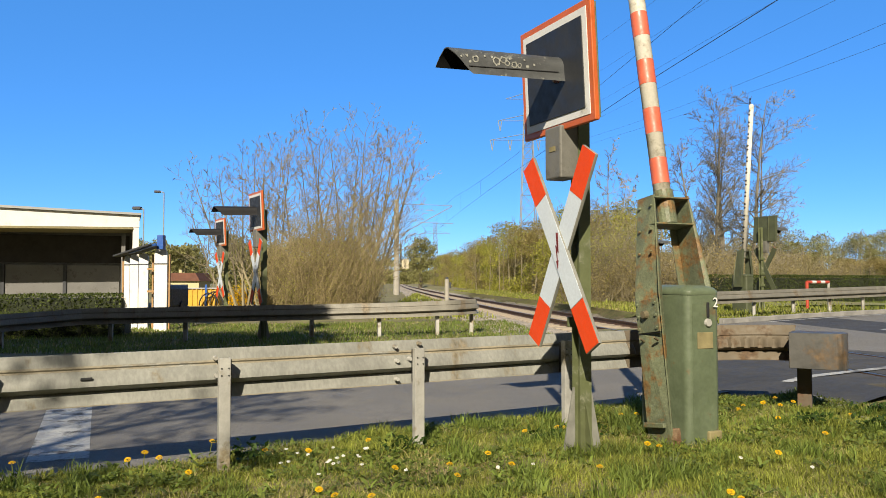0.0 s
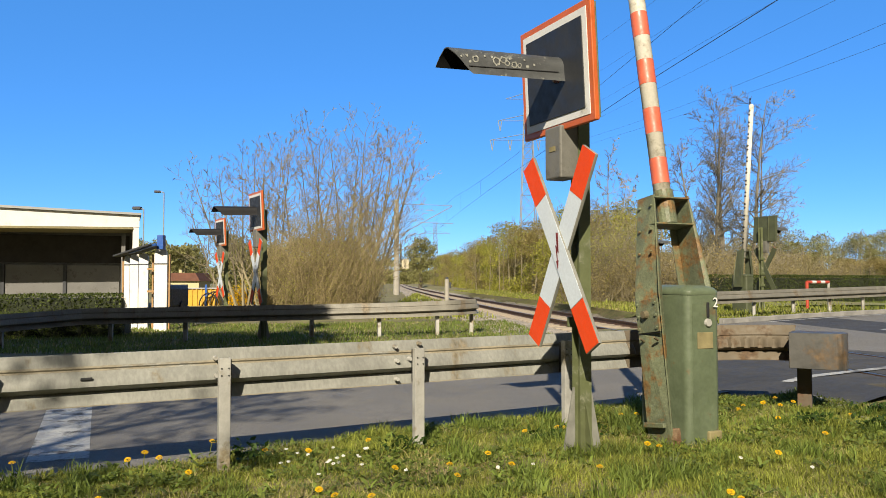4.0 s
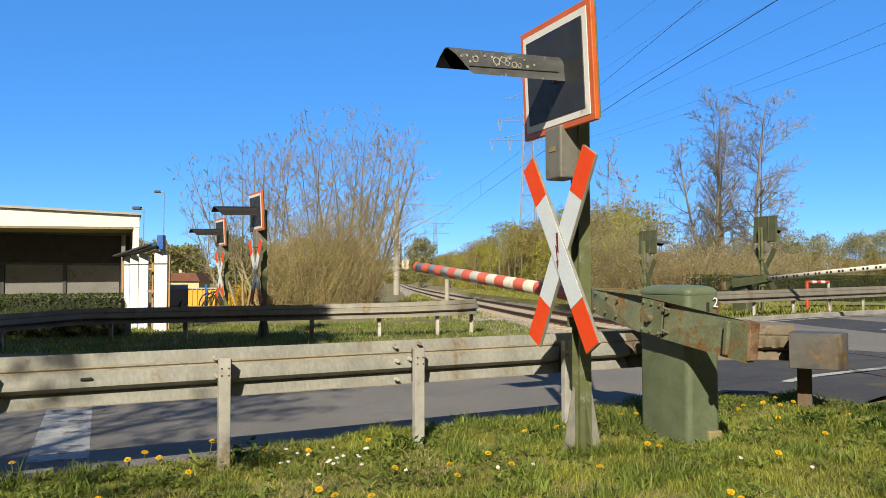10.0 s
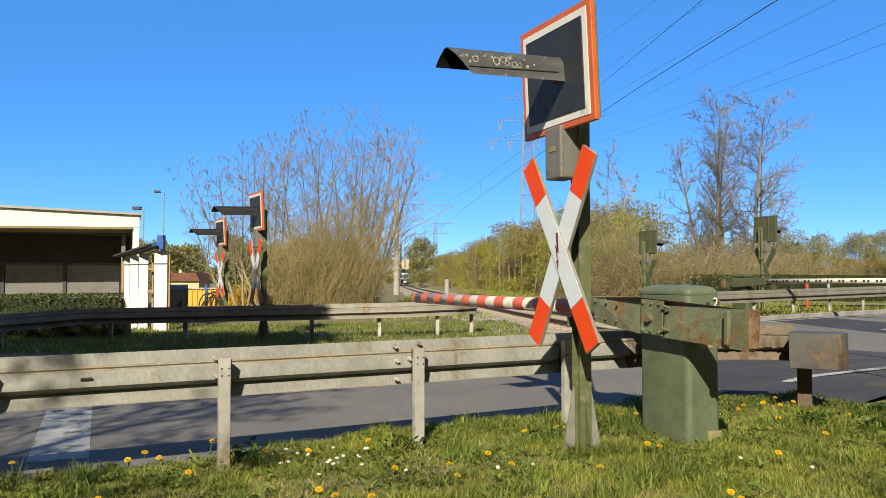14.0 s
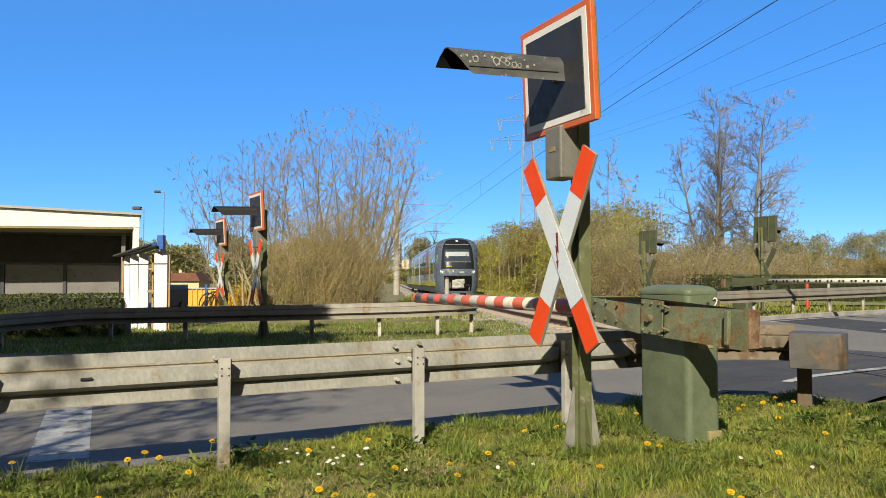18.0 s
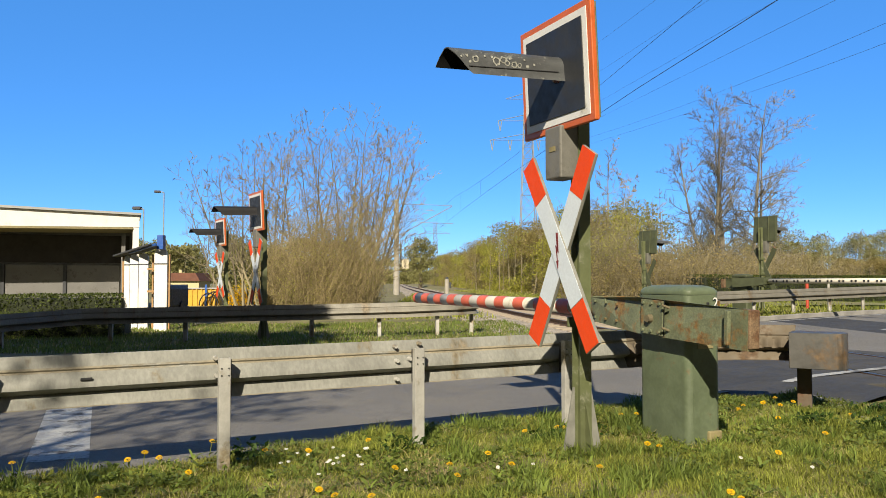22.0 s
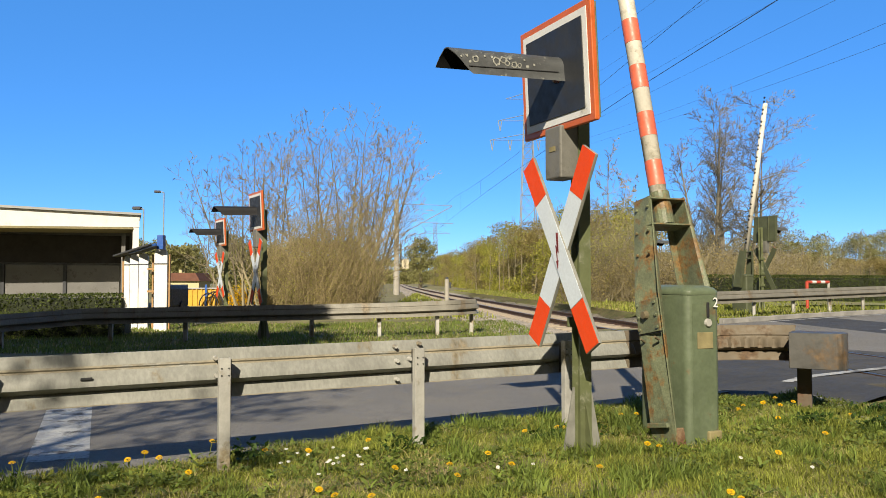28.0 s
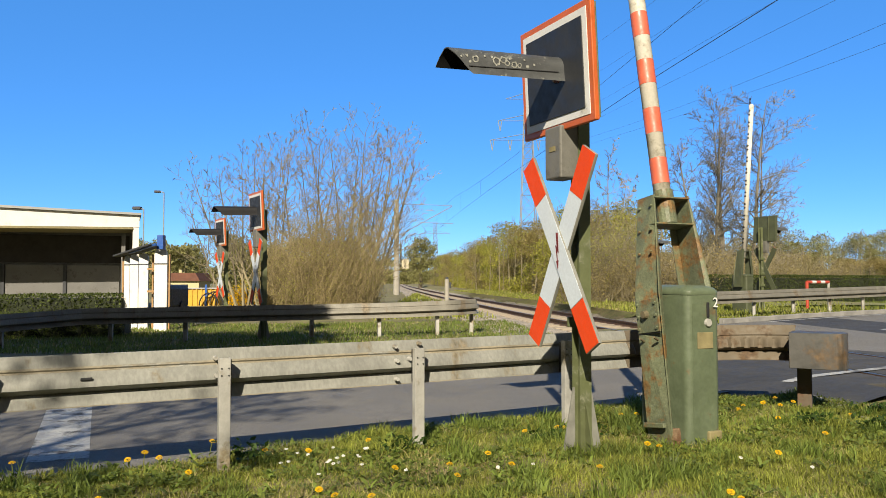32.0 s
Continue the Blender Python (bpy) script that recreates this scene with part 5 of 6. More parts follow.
def build_plants():
    # the bare ash group left of the track
    for i, (x, y, stems) in enumerate((
            (-7.7, 29.6, ((0, -0.30, 0, 5.6), (0.2, -0.05, 0.1, 5.8), (-0.2, -0.62, 0.1, 4.6), (0.3, 0.2, -0.1, 5.2))),
            (-7.0, 30.4, ((0, -0.15, 0, 6.0), (0.2, 0.1, 0.1, 6.0), (-0.2, -0.45, 0.1, 5.4))),
            (-6.4, 28.8, ((0, -0.10, 0, 5.9), (0.2, 0.12, 0.1, 6.0), (-0.2, -0.4, 0.1, 5.0))),
            (-5.2, 28.4, ((0, -0.12, 0, 6.1), (0.2, 0.14, 0.1, 6.2), (-0.3, -0.3, 0.1, 5.4), (0.3, 0.3, -0.1, 5.6))),
            (-4.0, 28.6, ((0, -0.08, 0, 6.5), (0.3, 0.12, 0.1, 6.4), (-0.3, -0.25, 0.1, 5.9), (0.3, 0.3, 0.1, 6.0))),
            (-3.1, 28.4, ((0, 0.02, 0, 6.5), (0.2, 0.22, 0.1, 6.3), (0.3, 0.42, -0.1, 5.7), (-0.3, -0.2, 0.1, 6.2))),
            (-2.9, 28.8, ((0, 0.26, 0, 6.0), (0.2, 0.36, 0.1, 5.8), (0.1, 0.44, 0.1, 5.4), (0.0, 0.1, 0.1, 6.2))))):
        grown_tree(x, y, stems, 20 + i, "leafless multi-stemmed tree with swelling buds", ASH, "twig_ash", 0.06)
    thicket("thicket", [(-4.1, 27.0, 1.7, 1.4, 1.0), (-3.3, 27.4, 1.1, 1.0, 1.1), (-5.2, 26.6, 1.0, 0.9, 0.8), (-3.5, 26.2, 1.2, 0.8, 0.8)], "dense tan brush of dry stems with first leaves", 1.0, 4.3, 1700, 3, "twig_tan", "leaf_tan", 4, 0.026, lean=0.13, thick=0.0075)
    thicket("thicket", [(-4.2, 26.7, 1.8, 1.4, 1.0), (-3.3, 27.0, 1.1, 1.0, 1.1)], "olive budding shoots among dry brush", 1.2, 4.4, 800, 4, "twig_tan", "bud", 6, 0.026, lean=0.14, thick=0.0075)
    # trees beyond the crossing
    grown_tree(15.75, 45.2, ((0.0, -0.04, 0, 11.3), (0.35, -0.03, 0.05, 10.4), (-0.3, -0.30, 0.1, 9.2), (0.1, 0.06, 0.1, 9.4)), 43, "tall bare tree of several slender stems with fine twigs", ALDER, "twig_pale", 0.14)
    grown_tree(17.6, 45.2, ((0.0, 0.02, 0, 11.4), (0.2, 0.06, 0.1, 9.6), (0.35, 0.36, 0.1, 5.6)), 44, "tall bare tree with spreading side branches", dict(ALDER, ang=(0.6, 0.75, 0.85, 1.2), rise=(0.05, 0.05, 0.03, 0.03), ratio=(0, 0.42, 0.42, 0.34)), "twig_pale", 0.14)
    grown_tree(8.5, 41.0, ((0, 0.0, 0, 7.4), (0.2, 0.16, 0.1, 6.4)), 47, "slender bare tree behind the brush", ALDER, "twig_ash", 0.09)
    grown_tree(10.6, 40.0, ((0, 0.0, 0, 5.2), (0.5, 0.05, 0.1, 5.6)), 48, "slender bare sapling behind the brush", dict(ALDER, kids=(0, 1.0, 1.0, 1.4), ratio=(0, 0.4, 0.4, 0.2)), "twig_ash", 0.05)
    thicket("thicket", [(7.0, 33.0, 2.2, 1.6, 0.8), (9.0, 32.0, 2.0, 1.6, 1.0), (11.4, 33.5, 2.2, 1.6, 0.9), (8.6, 36.0, 3.0, 2.0, 1.1), (12.8, 36.0, 2.6, 2.0, 0.95), (15.5, 37.0, 2.6, 2.0, 0.85), (18.5, 39.0, 2.6, 2.0, 0.85)], "brown tangled brush along the railway", 1.6, 3.4, 3400, 7, "twig_ash", "leaf_brown", 4, 0.038, lean=0.3, thick=0.010)
    thicket("thicket", [(6.6, 34.0, 1.4, 1.4, 1.25), (7.6, 36.5, 1.6, 1.6, 1.2)], "fresh green budding shrub behind the sign", 1.8, 4.0, 700, 8, "twig", "leaf_spring", 8, 0.036)
    # brush along the right of the line
    rnd = random.Random(9)
    rows = []
    for k in range(46):
        y = 40 + 190 * (k / 46) ** 1.4
        x = track_x(y) + 4.4 + 0.020 * y + rnd.uniform(0, 2.0)
        rows.append((x, y, 3.0 + 0.012 * y, rnd.uniform(3.7, 4.8) + 0.016 * y))
    woods("woods", rows[::2], "spring green shrubs and young trees beside the railway", 11, "leaf_spring", "twig_ash", 0.060, 1100, 4)
    woods("woods", rows[1::2], "brown and olive brush beside the railway", 12, "leaf_brown", "twig_ash", 0.060, 1200, 6)
    rows = [(track_x(y) + 9 + rnd.uniform(0, 9), y, 6.0, rnd.uniform(6.0, 8.0)) for y in (52, 58, 64, 70, 78, 86, 95, 105, 116, 128, 140, 152)]
    woods("woods", rows, "olive young wood behind the railway brush", 13, "leaf_pale", "twig_ash", 0.09, 1000, 8)
    # rounded tree far along the line
    t = thing("leafy_tree", Matrix.Translation((-4.3, 150, -0.3)) @ Matrix.Scale(1.15, 4), "round grey-green tree far along the line", "tree")
    rnd = random.Random(15)
    part("trunk", rod((0, 0, 0), (0.2, 0, 4.0), 0.35, 0.2, 8), M["bark"], t)
    tw = Twigs()
    for _ in range(14):
        tw.stick(Vector((0.1, 0, rnd.uniform(1.5, 4))), Vector((rnd.uniform(-3, 3), rnd.uniform(-2, 2), rnd.uniform(4, 8.5))), 0.12, 0.03, 4)
    for c, r in (((-1.2, 0, 5.6), (2.0, 2, 2.4)), ((1.3, 0, 6.2), (2.1, 2, 2.4)), ((0.1, 0, 7.4), (2.0, 2, 2.0)), ((0.2, -0.5, 4.4), (3.0, 2, 1.6)), ((0.0, -0.5, 2.4), (3.2, 2, 2.2))):
        leaf_cloud(tw, c, r, 800, 0.19, rnd)
    tw.finish(t, M["twig"], M["leaf_pale"], ("limbs", "leaves"))
    # far belts
    rnd = random.Random(17)
    rows = [(x, 118 + rnd.uniform(-6, 6), 6.0, rnd.uniform(7.2, 8.6)) for x in np.arange(38, 98, 1.6)]
    woods("woods", rows, "brown-green wood of slender trees on the skyline", 18, "leaf_pale", "twig_pale", 0.12, 700, 8)
    rows = [(x, 112 + rnd.uniform(-4, 4), 6.0, rnd.uniform(4.0, 6.0)) for x in np.arange(20, 96, 2.6)]
    woods("woods", rows, "olive budding trees before the skyline wood", 19, "leaf_brown", "twig", 0.13, 500, 6)
    rows = [(x, 100 + rnd.uniform(-8, 8), 6.0, rnd.uniform(5.4, 7.2)) for x in np.arange(-48, -14, 2.6)]
    woods("woods", rows, "olive spring trees behind the yard", 21, "leaf_pale", "twig", 0.18, 700, 5)
    rows = [(x, 330 + rnd.uniform(-8, 8), 14.0, rnd.uniform(9, 14)) for x in np.arange(-220, 260, 11)]
    woods("woods", rows, "dim far belt of trees on the horizon", 22, "leaf_pale", "twig", 0.7, 300, 2)
    rows = [(x, 300 + rnd.uniform(-8, 8), 10.0, rnd.uniform(4.5, 7)) for x in np.arange(-90, 90, 5)]
    woods("woods", rows, "low far scrub along the horizon", 23, "leaf_pale", "twig", 0.5, 250, 2)
    # unseen woods added to close the place behind the camera and block sky light
    rows = []
    for k in range(64):
        a = radians(-100 + 200 * k / 63)
        r = 33 + rnd.uniform(-3, 4)
        x, y = r * math.sin(a), -r * math.cos(a)
        n = RN.x * x + RN.y * y
        if abs(x - track_x(y)) > 4.5 and not 2 < n < 15:
            rows.append((x, y, 7.0, (13.5 if abs(math.degrees(a) + 10) < 30 else 17.0) + rnd.uniform(-1.5, 1.5)))
    woods("woods", rows, "unseen tall woods added to block sky light", 24, "leaf_olive", "twig", 0.6, 260, 2)
    for i, (x, y, h) in enumerate(((-27.5, 92, 8.0), (-24.5, 94, 7.2))):
        bare_tree(x, y, h, 60 + i, "distant bare tree above the yard", spread=0.42, levels=3, trunk_r=0.12, up=0.3, crown_from=0.3, buds=(1, 0.06, 0.05), kids=(1, 2))
    thicket("forsythia", [(-8.6, 34.0, 0.6, 0.5, 1.0)], "yellow flowering shrub in the yard", 0.6, 1.2, 90, 25, "twig", "petal", 9, 0.035)
    # hedges
    hedge("hedge", (-14.5, 19.6), (-8.15, 20.4), 0.95, 0.86, 31, "dark clipped hedge before the shed")
    hedge("low_shrubs", (-10.6, 16.9), (-6.95, 17.5), 0.9, 0.52, 33, "low dark leafy shrubs below the guardrail")
    hedge("hedge", (9.9, 31.0), (34.0, 44.0), 1.2, 1.15, 32, "dark green clipped hedge behind the guardrail")
    # roadside trees out of view whose shade falls on the road and the far strip
    bare_tree(-5.5, -3.4, 8.5, 71, "bare roadside tree beside the camera", spread=0.5, levels=2, trunk_r=0.18, up=0.25, crown_from=0.35, buds=(11, 0.07, 0.12), kids=(3, 4))
    bare_tree(-7.7, -4.4, 9.5, 74, "bare roadside tree beside the camera", spread=0.5, levels=2, trunk_r=0.18, up=0.25, crown_from=0.3, buds=(13, 0.08, 0.12), kids=(3, 4))
    bare_tree(-6.3, -2.6, 8.0, 72, "bare roadside tree beside the camera", spread=0.5, levels=2, trunk_r=0.18, up=0.25, crown_from=0.3, buds=(8, 0.065, 0.10), kids=(3, 4))
    t = thing("leafy_tree", pose(-8.6, 1.6, -0.1), "dense roadside tree out of view, crowns added against sky light", "tree")
    rnd = random.Random(73)
    part("trunk", rod((0, 0, 0), (0.2, 0, 7.0), 0.26, 0.12, 10), M["bark"], t)
    tw = Twigs()
    for _ in range(22):
        z = rnd.uniform(4.0, 7.0)
        tw.stick(Vector((0.1, 0, z)), Vector((rnd.uniform(-3, 3.4), rnd.uniform(-1.6, 1.6), z + rnd.uniform(1, 3))), 0.07, 0.02, 4)
    # the last four crowns are added to block sky light from the far rail
    for c, r in (((-1.8, 0, 9.0), (2.4, 1.8, 1.9)), ((0.3, 0, 9.6), (2.4, 1.8, 1.9)), ((2.5, 0, 9.2), (2.4, 1.8, 1.8)), ((0.6, 0.2, 7.6), (3.6, 1.8, 1.7)),
                 ((-1.4, -2.6, 10.6), (3.2, 1.8, 1.6)), ((-2.2, -5.0, 12.2), (3.2, 1.8, 1.5)), ((-5.5, -2.0, 9.0), (2.6, 3.0, 3.4)), ((-6.5, 2.0, 6.0), (2.4, 3.0, 3.4))):
        leaf_cloud(tw, c, r, 4200, 0.14, rnd)
    tw.finish(t, M["twig"], M["leaf_green"], ("limbs", "leaves"))


def hedge(name, a, b, depth, h, seed, label):
    rnd = random.Random(seed)
    t = thing(name, Matrix(), label, "hedge")
    a, b = Vector((*a, 0)), Vector((*b, 0))
    d = (b - a).normalized()
    n = Vector((-d.y, d.x, 0))
    L = (b - a).length
    tw = Twigs()
    for _ in range(int(L * 900)):
        s, f = rnd.random() * L, rnd.random()
        if f < 0.55:
            off, z = -depth / 2 + 0.12 * rnd.random() ** 2, h * rnd.random()
        else:
            off, z = depth * (rnd.random() - 0.5), h - 0.10 * rnd.random() ** 2
        p = a + d * s + n * off
        p.z = ground_z(p.x, p.y) + z + 0.05 * noise.noise((s * 1.3, off, 3.0))
        tw.leaf(p, 0.034 * rnd.uniform(0.6, 1.4), rnd)
    m = (a + b) / 2
    # near-black box inside the hedge, painted for the shade between its leaves
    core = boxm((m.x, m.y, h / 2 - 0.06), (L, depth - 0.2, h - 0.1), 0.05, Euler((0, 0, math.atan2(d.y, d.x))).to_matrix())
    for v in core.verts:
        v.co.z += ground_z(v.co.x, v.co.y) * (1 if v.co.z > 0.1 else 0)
    part("inner_growth", core, M["hedge_shade"], t)
    tw.finish(t, M["twig"], M["leaf_hedge"])


M["leaf_herb"] = leafy("leaf_herb", (0.11, 0.145, 0.027), island=0.45)
M["hedge_shade"] = mat("hedge_shade", (0.0124, 0.0169, 0.00564), 0.95, var=0.4, scale=9, bump=1.0, bscale=14)


# ---- grass and flowers ----
def blades(name, area, n, h0, h1, w, seed, material, label, accept, flat=1.0, plain=False):
    rnd = np.random.RandomState(seed)
    vs, fs = [], []
    x0, x1, y0, y1 = area
    made = 0
    while made < n:
        x, y = rnd.uniform(x0, x1), rnd.uniform(y0, y1)
        if not accept(x, y):
            continue
        clump = 0.62 + 0.8 * max(0.0, noise.noise((x * 3.2, y * 3.2, seed))) + 0.45 * noise.noise((x * 0.7, y * 0.7, seed + 5))
        if clump < 0.12 + 0.2 * rnd.rand():
            made += 1
            continue
        h = rnd.uniform(h0, h1) * clump
        a = rnd.uniform(0, 2 * math.pi)
        lean = rnd.uniform(0.15, 0.8) * h * flat
        dx, dy = math.cos(a), math.sin(a)
        b = a + rnd.uniform(-0.8, 0.8) + math.pi / 2
        wx, wy = math.cos(b) * w * rnd.uniform(0.6, 1.3), math.sin(b) * w * rnd.uniform(0.6, 1.3)
        z = ground_z(x, y) - 0.01
        k = len(vs)
        if plain:
            vs += [(x - wx, y - wy, z), (x + wx, y + wy, z), (x + dx * lean, y + dy * lean, z + h * 0.95)]
            fs.append((k, k + 1, k + 2))
            made += 1
            continue
        vs += [(x - wx, y - wy, z), (x + wx, y + wy, z), (x + dx * lean * 0.35 + wx * 0.8, y + dy * lean * 0.35 + wy * 0.8, z + h * 0.6),
               (x + dx * lean * 0.35 - wx * 0.8, y + dy * lean * 0.35 - wy * 0.8, z + h * 0.6), (x + dx * lean, y + dy * lean, z + h * 0.95)]
        fs += [(k, k + 1, k + 2, k + 3), (k + 3, k + 2, k + 4)]
        made += 1
    ob = raw(name, vs, fs, material)
    tagged(ob, label, "grass", kind="stuff")


def rosettes(area):
    """Low clumps of long arching leaves between the grass."""
    rnd = random.Random(41)
    vs, fs, made = [], [], 0
    while made < 330:
        x, y = rnd.uniform(area[0], area[1]), rnd.uniform(area[2], area[3])
        if not near_verge(x, y) or noise.noise((x * 1.6, y * 1.6, 50)) < -0.12:
            continue
        made += 1
        z = ground_z(x, y) + 0.012
        for k in range(rnd.randint(6, 13)):
            a, ln, w, arch = rnd.random() * 6.28, rnd.uniform(0.05, 0.14), rnd.uniform(0.006, 0.013), rnd.uniform(0.5, 1.2)
            c, sn = math.cos(a), math.sin(a)
            b = len(vs)
            for i in range(4):
                t = i / 3
                reach, up = ln * t * (0.55 + 0.25 * t), ln * arch * (t - 0.62 * t * t)
                ww = w * (0.35, 1.0, 0.9, 0.08)[i]
                vs += [(x + c * reach - sn * ww, y + sn * reach + c * ww, z + up), (x + c * reach + sn * ww, y + sn * reach - c * ww, z + up)]
            fs += [(b + 2 * i, b + 2 * i + 1, b + 2 * i + 3, b + 2 * i + 2) for i in range(3)]
    tagged(raw("rosette_leaves", vs, fs, M["grass_lush"]), "low rosettes of long green leaves in the grass", "plant", kind="stuff")


def near_verge(x, y):
    n = RN.x * x + RN.y * y
    if abs(x - track_x(y)) < 2.3:
        return False
    return n < ROAD_N0 + 0.02 + 0.09 * (1 - smooth01((x + 1.0) / 2.0)) + 0.10 * noise.noise((x * 1.5, y * 1.5, 2))


def far_verge(x, y):
    n, d = RN.x * x + RN.y * y, x - track_x(y)
    return n > ROAD_N1 + 0.3 and abs(d) > 2.4


def build_grass():
    verge = (-3.4, 4.6, 3.9, 7.8)
    blades("grass", verge, 150000, 0.035, 0.115, 0.0030, 1, M["grass_blade"], "fresh green spring grass on the verge", near_verge)
    blades("grass", verge, 42000, 0.03, 0.10, 0.0024, 2, M["grass_dry"], "dry straw among the spring grass", near_verge, flat=1.7)
    blades("grass", verge, 16000, 0.07, 0.19, 0.0045, 7, M["grass_lush"], "broad tall grass tufts on the verge", lambda x, y: near_verge(x, y) and noise.noise((x * 3.1, y * 3.1, 9)) > 0.22)
    blades("grass", (-12, 4.0, 13.2, 21), 40000, 0.04, 0.13, 0.008, 3, M["grass_lush"], "grass on the strip beyond the road", far_verge, plain=True)
    blades("grass", (-12, 4.0, 13.2, 21), 6000, 0.04, 0.12, 0.008, 4, M["grass_dry"], "dry grass on the strip beyond the road", far_verge, flat=1.4, plain=True)
    blades("grass", (5, 24, 18.0, 36), 18000, 0.04, 0.11, 0.011, 5, M["grass_lush"], "grass along the guardrail beyond the crossing", far_verge, plain=True)
    blades("grass", (-2, 14, 22, 70), 22000, 0.10, 0.28, 0.022, 6, M["grass_blade"], "grass bank beside the railway", far_verge, plain=True)
    rosettes(verge)
    # low broad leaves between the blades
    rnd, tw = random.Random(12), Twigs()
    while len(tw.lf) < 15000:
        x, y = rnd.uniform(-3.4, 4.6), rnd.uniform(3.9, 7.6)
        if near_verge(x, y) and noise.noise((x * 2.2, y * 2.2, 31)) > -0.05 + 0.2 * rnd.random():
            tw.leaf(Vector((x, y, ground_z(x, y) + rnd.uniform(0.01, 0.075))), rnd.uniform(0.008, 0.022), rnd)
    tagged(raw("clover", tw.lv, tw.lf, M["leaf_herb"]), "low broad-leaved herbs between the grass", "plant", kind="stuff")
    bank = lambda x, y: 2.2 < x - track_x(y) < 7.0 and RN.x * x + RN.y * y > ROAD_N1 + 0.3
    blades("grass", (1.0, 13.0, 18, 75), 52000, 0.08, 0.22, 0.020, 8, M["grass_blade"], "short bright grass on the bank beside the track", bank, plain=True)
    blades("grass", (1.0, 13.0, 18, 75), 14000, 0.08, 0.22, 0.018, 9, M["grass_dry"], "dry grass on the bank beside the track", bank, plain=True)
    # dandelions
    head = bmesh.new()
    for ring, (r, z, n) in enumerate(((0.021, 0.0, 14), (0.015, 0.006, 10), (0.007, 0.010, 6))):
        for i in range(n):
            a = 2 * math.pi * (i + 0.5 * ring) / n
            c, s = math.cos(a), math.sin(a)
            q = [head.verts.new((c * r * 0.2 - s * 0.001, s * r * 0.2 + c * 0.001, z)), head.verts.new((c * r - s * 0.004, s * r + c * 0.004, z + 0.004)), head.verts.new((c * r + s * 0.004, s * r - c * 0.004, z + 0.004))]
            head.faces.new(q)
    first = thing("dandelion", pose(0, 0, 0), "yellow dandelion in bloom in the grass", "flower", "dandelions in the verge")
    part("flower_head", head, M["petal"], first)
    part("stem", rod((0, 0, -0.16), (0, 0, 0), 0.003, 0.0025, 5), M["grass_blade"], first)
    rnd = random.Random(3)
    spots = [(-1.77, 4.1), (-1.99, 5.04), (-1.89, 5.06), (-1.77, 4.98), (-1.48, 4.65), (-1.57, 5.43), (-1.51, 5.4), (-1.15, 5.16), (-0.87, 5.16), (-0.65, 4.19), (-0.55, 4.07), (-0.36, 4.03),
             (-0.52, 5.55), (-0.28, 4.65), (0.04, 4.82), (0.08, 4.49), (0.28, 4.98), (0.41, 4.76), (0.6, 5.85), (0.85, 5.94), (0.89, 5.87), (0.94, 4.79), (1.43, 6.4), (1.58, 6.5), (1.43, 5.28),
             (1.35, 5.27), (1.46, 4.06), (1.51, 4.05), (1.34, 4.02), (2.6, 6.9), (2.82, 7.0), (2.73, 6.8), (2.96, 7.1), (2.64, 6.28), (2.07, 4.93), (2.74, 5.72), (3.4, 7.1), (3.22, 6.3), (3.42, 6.25), (-2.6, 4.82),
             (2.45, 6.6), (2.5, 6.75), (2.9, 6.85), (3.1, 7.05)]
    for i, (x, y) in enumerate(spots):
        m = Matrix.Translation((x, y, ground_z(x, y) + rnd.uniform(0.07, 0.12))) @ Euler((rnd.uniform(0.1, 0.7), rnd.uniform(-0.3, 0.3), rnd.random() * 6)).to_matrix().to_4x4() @ Matrix.Scale(1.0, 4)
        m = Matrix.Translation(m.translation) @ Euler((rnd.uniform(0.0, 0.6), rnd.uniform(-0.3, 0.3), 0)).to_matrix().to_4x4()
        if i == 0:
            first.matrix_basis = m
        else:
            copy_thing(first, m)
    daisy = bmesh.new()
    for i in range(9):
        a = 2 * math.pi * i / 9
        c, s = math.cos(a), math.sin(a)
        daisy.faces.new([daisy.verts.new((0, 0, 0.001)), daisy.verts.new((c * 0.012 - s * 0.003, s * 0.012 + c * 0.003, 0.003)), daisy.verts.new((c * 0.012 + s * 0.003, s * 0.012 - c * 0.003, 0.003))])
    d0 = thing("daisy", pose(0, 0, 0), "small white daisy low in the grass", "flower", "daisies in the verge")
    part("flower_head", daisy, M["daisy"], d0)
    part("stem", rod((0, 0, -0.1), (0, 0, 0), 0.002, 0.002, 4), M["grass_blade"], d0)
    for i in range(26):
        x, y = (rnd.gauss(-0.72, 0.16), rnd.gauss(5.02, 0.16)) if i < 18 else (rnd.uniform(-1.0, 3.2), rnd.uniform(4.5, 5.3))
        m = Matrix.Translation((x, y, ground_z(x, y) + rnd.uniform(0.07, 0.11))) @ Euler((rnd.uniform(0.2, 0.7), 0, 0)).to_matrix().to_4x4()
        if i == 0:
            d0.matrix_basis = m
        else:
            copy_thing(d0, m)


M["shed_shade"] = mat("shed_shade", (0.0254, 0.0226, 0.0214), 0.9, var=0.3, scale=2)
M["shed_panel"] = mat("shed_panel", (0.125, 0.123, 0.118), 0.7, var=0.10, scale=1.5, dirt=(0.10, 0.096, 0.088), dirt_amt=0.2)
M["roof_metal"] = mat("roof_metal", (0.271, 0.271, 0.266), 0.5, var=0.08, scale=2)
M["blue"] = mat("blue", (0.0169, 0.0734, 0.282), 0.4, var=0.06)
M["slate"] = mat("slate", (0.0339, 0.0367, 0.0423), 0.7, var=0.15)
M["batten"] = mat("batten", (0.294, 0.169, 0.0677), 0.75, var=0.15, scale=5)
